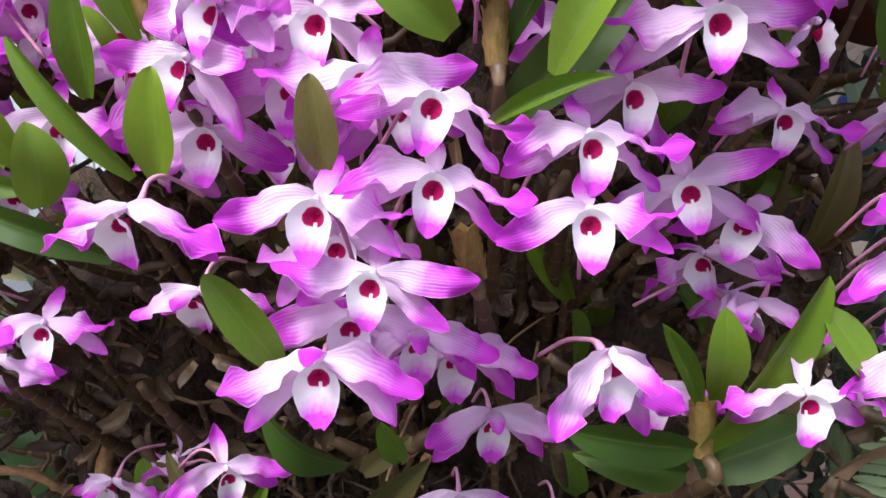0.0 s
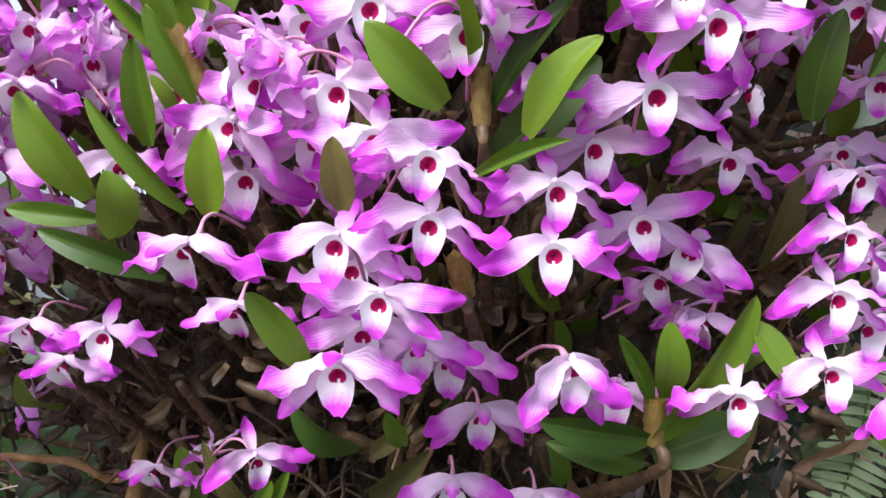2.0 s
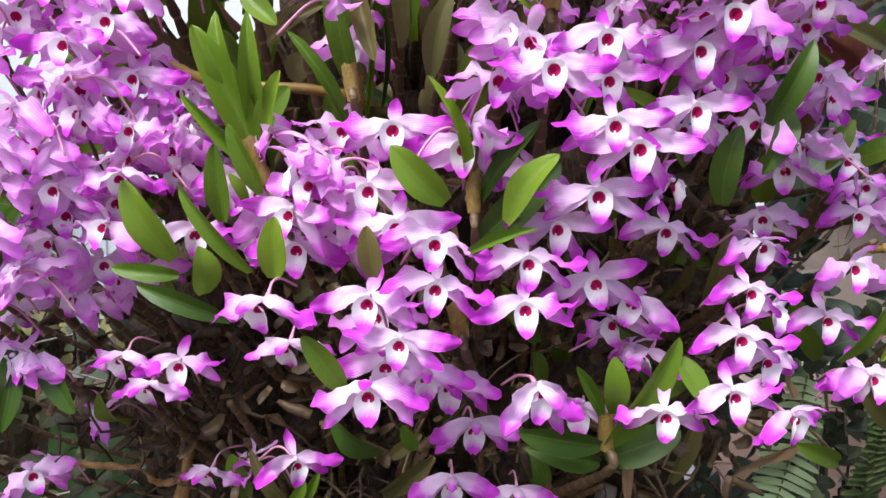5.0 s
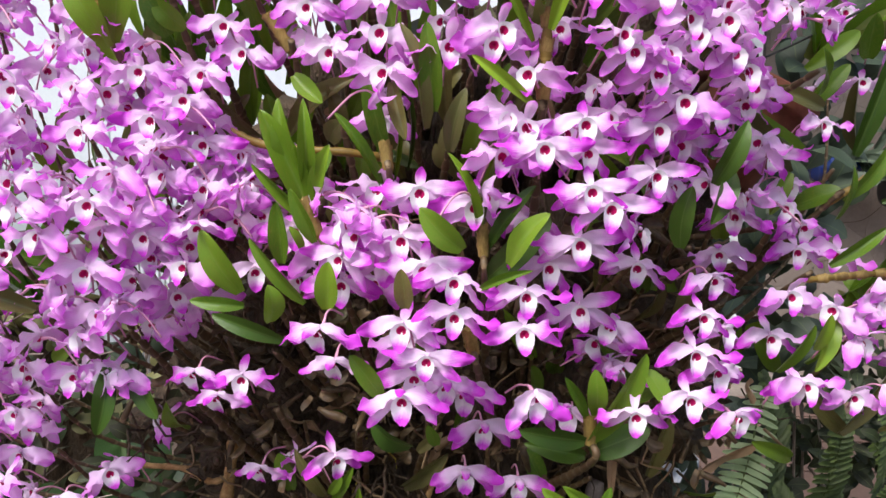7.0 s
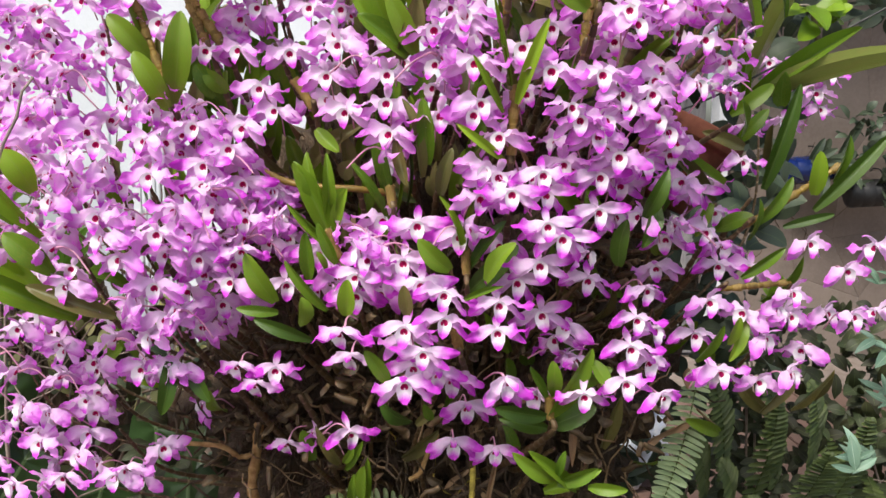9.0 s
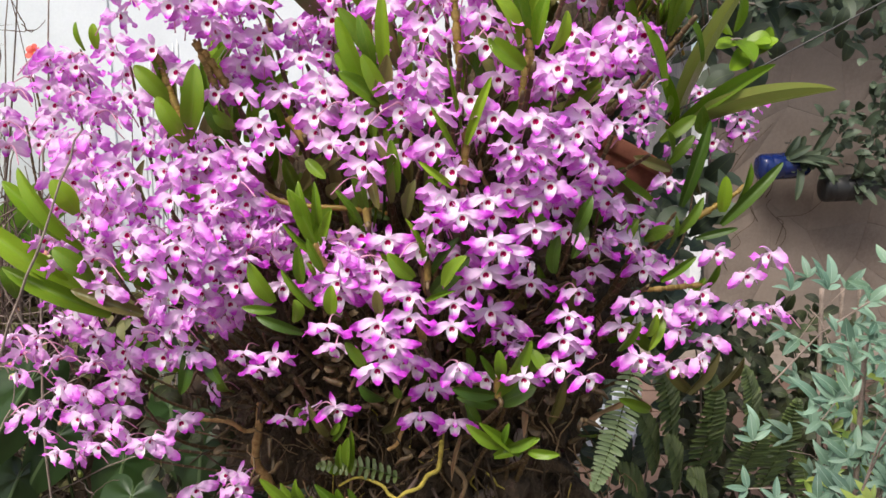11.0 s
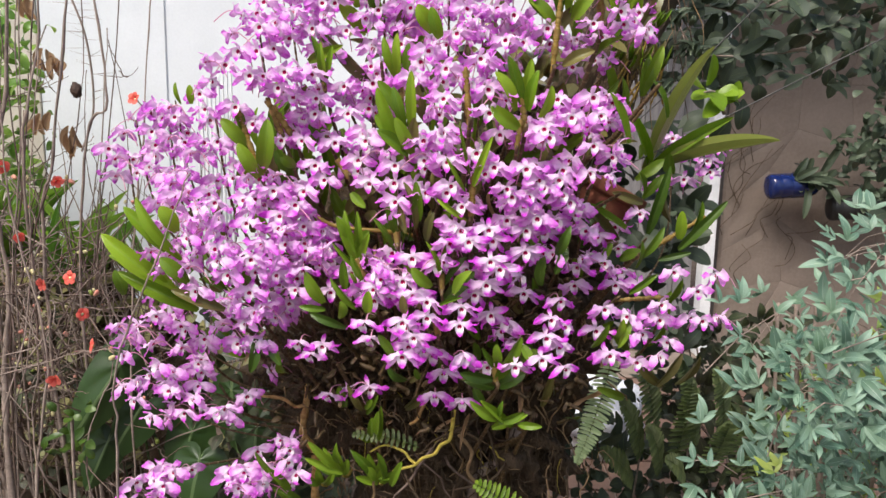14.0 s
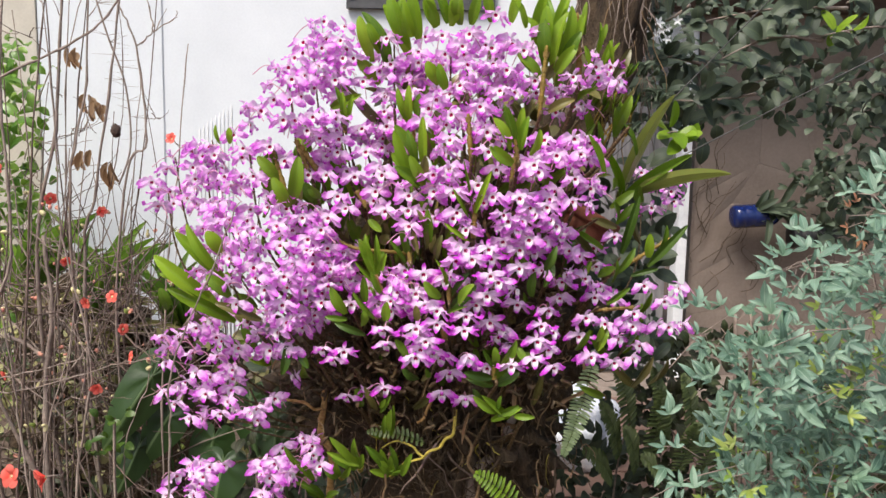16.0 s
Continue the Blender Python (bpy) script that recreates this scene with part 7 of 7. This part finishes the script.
# Added in the shade colour to darken the brightly lit bark behind.
undergrowth("undergrowth", "dark leaves in the shade beside the roots", (-0.47, 0.82, 0.76), (0.15, 0.04, 0.14), 75, SHADED_LEAF, 0.055, 79)
for c, k in (((-1.60, 1.62, 0.45), (0.15, 0.15, 0.55)), ((-1.27, 1.52, 0.44), (0.15, 0.14, 0.56)), ((-1.00, 1.48, 0.40), (0.13, 0.12, 0.50))):
    stump = new("mossy_stump", lump(Skin(), (0, 0, 0), k, BARK, rough=0.4, scale=2.5, detail=4).mesh("mossy_stump"))
    stump.location = c
    tagged(stump, "rough dark stump that carries strap-leaved plants", "stump", "stumps in the bed")
strap_clump("bromeliad", (-1.60, 1.55, 0.94), 16, 0.42, 0.030, LONG_BRIGHT, "rosette of long green strap leaves", 51)
strap_clump("bromeliad", (-1.27, 1.45, 0.95), 20, 0.42, 0.028, LONG_BRIGHT, "rosette of green strap leaves behind the twigs", 52)
strap_clump("bromeliad", (-1.00, 1.42, 0.86), 15, 0.36, 0.026, LONG_BRIGHT, "rosette of yellow-green strap leaves", 53)
for x, z, seed in ((-1.58, 0.92, 88), (-1.27, 0.93, 89), (-1.22, 0.82, 90), (-1.00, 0.84, 91)):
    strap_clump("withered_rosette", (x, 1.40, z), 24, 0.30, 0.018, LONG_DULL, "spent rosette of drooping olive-brown strap leaves", seed, up=0.25)
undergrowth("hedge", "bright green leafy hedge by the house", (-3.10, 3.3, 1.1), (0.50, 0.35, 1.15), 1500, HEDGE, 0.11, 61)
# The gloom under the shrubs is coloured into these leaves.
undergrowth("undergrowth", "dark low leaves in the shade under the shrubs", (1.42, 1.35, 0.42), (0.58, 0.3, 0.40), 700, SHADED_LEAF, 0.062, 62)
undergrowth("undergrowth", "shaded leaves behind the twiggy shrub", (-1.05, 1.50, 0.42), (0.78, 0.30, 0.42), 800, SHADED_LEAF, 0.07, 63)
undergrowth("undergrowth", "faded olive leaves behind the twiggy shrub", (-1.15, 1.40, 0.62), (0.55, 0.20, 0.30), 420, DULL, 0.06, 92)
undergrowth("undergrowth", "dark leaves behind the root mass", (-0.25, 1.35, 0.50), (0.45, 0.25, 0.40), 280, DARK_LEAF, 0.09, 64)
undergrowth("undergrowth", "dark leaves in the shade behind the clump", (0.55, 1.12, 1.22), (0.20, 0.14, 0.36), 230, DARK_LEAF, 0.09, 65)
undergrowth("undergrowth", "dark leaves high behind the clump", (0.12, 0.86, 1.62), (0.28, 0.08, 0.18), 130, OLIVE, 0.09, 66)
undergrowth("citrus_foliage", "dense dark waxy leaves deep in the tree", (1.25, 1.75, 1.98), (0.62, 0.25, 0.26), 470, DARK_LEAF, 0.082, 67)
undergrowth("citrus_foliage", "dark waxy leaves hanging along the wall", (2.14, 2.0, 1.66), (0.20, 0.2, 0.40), 200, DARK_LEAF, 0.10, 68)
undergrowth("undergrowth", "leaves coloured dark for shade before the tiled path", (1.05, 1.45, 0.45), (0.30, 0.15, 0.45), 650, SHADED_LEAF, 0.062, 69)
for foot, n, seed in (((0.47, 0.88, 1.60), 9, 80), ((0.525, 0.88, 1.625), 10, 81), ((0.40, 0.86, 1.61), 8, 82), ((0.505, 0.90, 1.70), 8, 83)):
    cane_tuft(foot, n, seed)
for at, seed in (((0.605, 0.90, 1.81), 84), ((0.57, 0.90, 1.63), 85), ((0.645, 0.91, 1.73), 86)):
    strap_clump("air_plant", at, 13, 0.085, 0.012, LONG_GREY, "small grey-green air plant on the trunk", seed, up=0.5)
strap_clump("orchid_shoot", (0.31, 0.76, 1.86), 10, 0.14, 0.026, YOUNG_LEAVES, "upright orchid shoot with fresh green leaves", 87, up=1.3)
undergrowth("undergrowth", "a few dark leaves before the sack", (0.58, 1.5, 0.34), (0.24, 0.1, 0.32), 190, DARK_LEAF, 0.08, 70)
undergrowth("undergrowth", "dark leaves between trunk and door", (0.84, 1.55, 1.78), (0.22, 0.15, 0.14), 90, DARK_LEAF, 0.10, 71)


def wall_vines():
    """Bare creeper stems on the stone wall."""
    r = random.Random(72)
    for i in range(17):
        x, z = r.uniform(1.80, 2.25 if i < 8 else 2.0), r.uniform(0.5, 1.5)
        pts = [(x, 3.97, z)]
        for k in range(4):
            pts.append((pts[-1][0] + r.gauss(0.01, 0.07), 3.965, pts[-1][2] + r.uniform(0.02, 0.16)))
        branch("creeper_stem", pts, 0.003, 0.0015, BARK, "bare dark creeper stem on the stone wall", "creeper", sides=5)


def dry_heads():
    """Brown withered leaves that hang among the bare twigs."""
    ob = thing("withered_frond", (-1.02, 0.92, 1.95), "brown withered frond hanging among bare twigs", "dead frond")
    r = random.Random(73)
    path = curve([(-0.05, 0, 0.12), (0, 0, -0.05), (0.05, 0, -0.2), (0.06, 0, -0.38), (0.02, 0, -0.5)], 8)
    place_part("rib", Skin().tube(path, 0.003, TWIG, sides=6).mesh("rib"), ob)
    bristle = Skin().tube([(0, 0, 0), (0.0, 0, 0.06)], (0.0008, 0.0003), TWIG, sides=4).mesh("bristle")
    for i in range(54):
        p = path[r.randrange(2, 24)]
        place_part("bristle", bristle, ob, Matrix.Translation(p) @ pose(0, 0, 0, r.uniform(-30, 30), r.choice((-1, 1)) * r.uniform(65, 100), 0) @ Matrix.Scale(r.uniform(0.5, 1.1), 4))
    for s in ((-1.140, 0.92, 1.825), (-1.080, 0.92, 1.69), (-1.055, 0.92, 1.675), (-1.10, 0.92, 1.515), (-1.03, 0.92, 1.475)):
        for j in range(4):
            p = Vector(s) - Vector(ob.location) + Vector((r.gauss(0, 0.012), r.gauss(0, 0.01), 0.03 + r.gauss(0, 0.01)))
            t = p + Vector((r.gauss(0, 0.02), r.gauss(0, 0.015), -r.uniform(0.03, 0.065)))
            place_part("dry_leaf", r.choice(CURLED), ob, along(p, t, r.uniform(0.012, 0.024), (r.gauss(0, 0.9), -1, 0)))
    seed = lump(Skin(), Vector((-0.995, 0.9, 1.615)) - Vector(ob.location), (0.014, 0.012, 0.019), DARK_WOOD, rough=0.5, scale=60.0, detail=3)
    place_part("seed_head", seed.mesh("seed_head"), ob, label="dark dry seed head")


def twig_tangle():
    """Thin crossing twigs low in the bare shrub, too many to count."""
    r = random.Random(74)
    s = Skin()
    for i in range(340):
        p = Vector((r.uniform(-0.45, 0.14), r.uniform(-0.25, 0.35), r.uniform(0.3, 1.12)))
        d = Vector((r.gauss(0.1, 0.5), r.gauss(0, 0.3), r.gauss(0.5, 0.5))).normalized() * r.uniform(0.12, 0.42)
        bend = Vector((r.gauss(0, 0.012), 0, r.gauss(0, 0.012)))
        # Below 0.72 m darker materials stand in for the shade low in the shrub.
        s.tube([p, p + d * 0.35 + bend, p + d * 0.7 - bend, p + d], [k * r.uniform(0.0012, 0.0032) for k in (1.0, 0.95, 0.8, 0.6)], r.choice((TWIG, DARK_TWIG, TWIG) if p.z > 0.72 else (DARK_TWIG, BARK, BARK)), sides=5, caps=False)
        if r.random() < 0.35:
            q = p + d * r.uniform(0.4, 1.0)
            lump(s, q, (0.005, 0.005, 0.0065), r.choice((CREAM_BUD, PINK_BUD, ROOT)), rough=0.3, detail=1)
    ob = new("twig_tangle", s.mesh("twig_tangle"))
    ob.location = (-1.08, 1.05, 0.0)
    tagged(ob, "tangle of thin grey-brown twigs with small buds", "twigs", kind="stuff")


CURLED = leaf_meshes("dry_leaf", DRY, [dict(bow=0.05, fold=0.9, widest=0.4, sharp=0.6, base=0.2, rows=9, cols=5), dict(bow=-0.08, fold=1.0, bend=0.3, widest=0.5, sharp=0.5, base=0.2, rows=9, cols=5)])
twig_tangle()
undergrowth("creeper", "dark trailing leaves round the bottles on the wall", (2.66, 3.72, 1.36), (0.30, 0.10, 0.20), 130, DARK_LEAF, 0.09, 75)
undergrowth("citrus_foliage", "dark waxy leaves hanging before the stone wall", (2.08, 2.50, 1.70), (0.16, 0.12, 0.30), 170, DARK_LEAF, 0.08, 77)
undergrowth("young_shrub", "small low shrub with fresh green pointed leaves", (-0.92, 0.62, 0.74), (0.06, 0.05, 0.09), 22, DEEP, 0.04, 78)
wall_vines()
dry_heads()
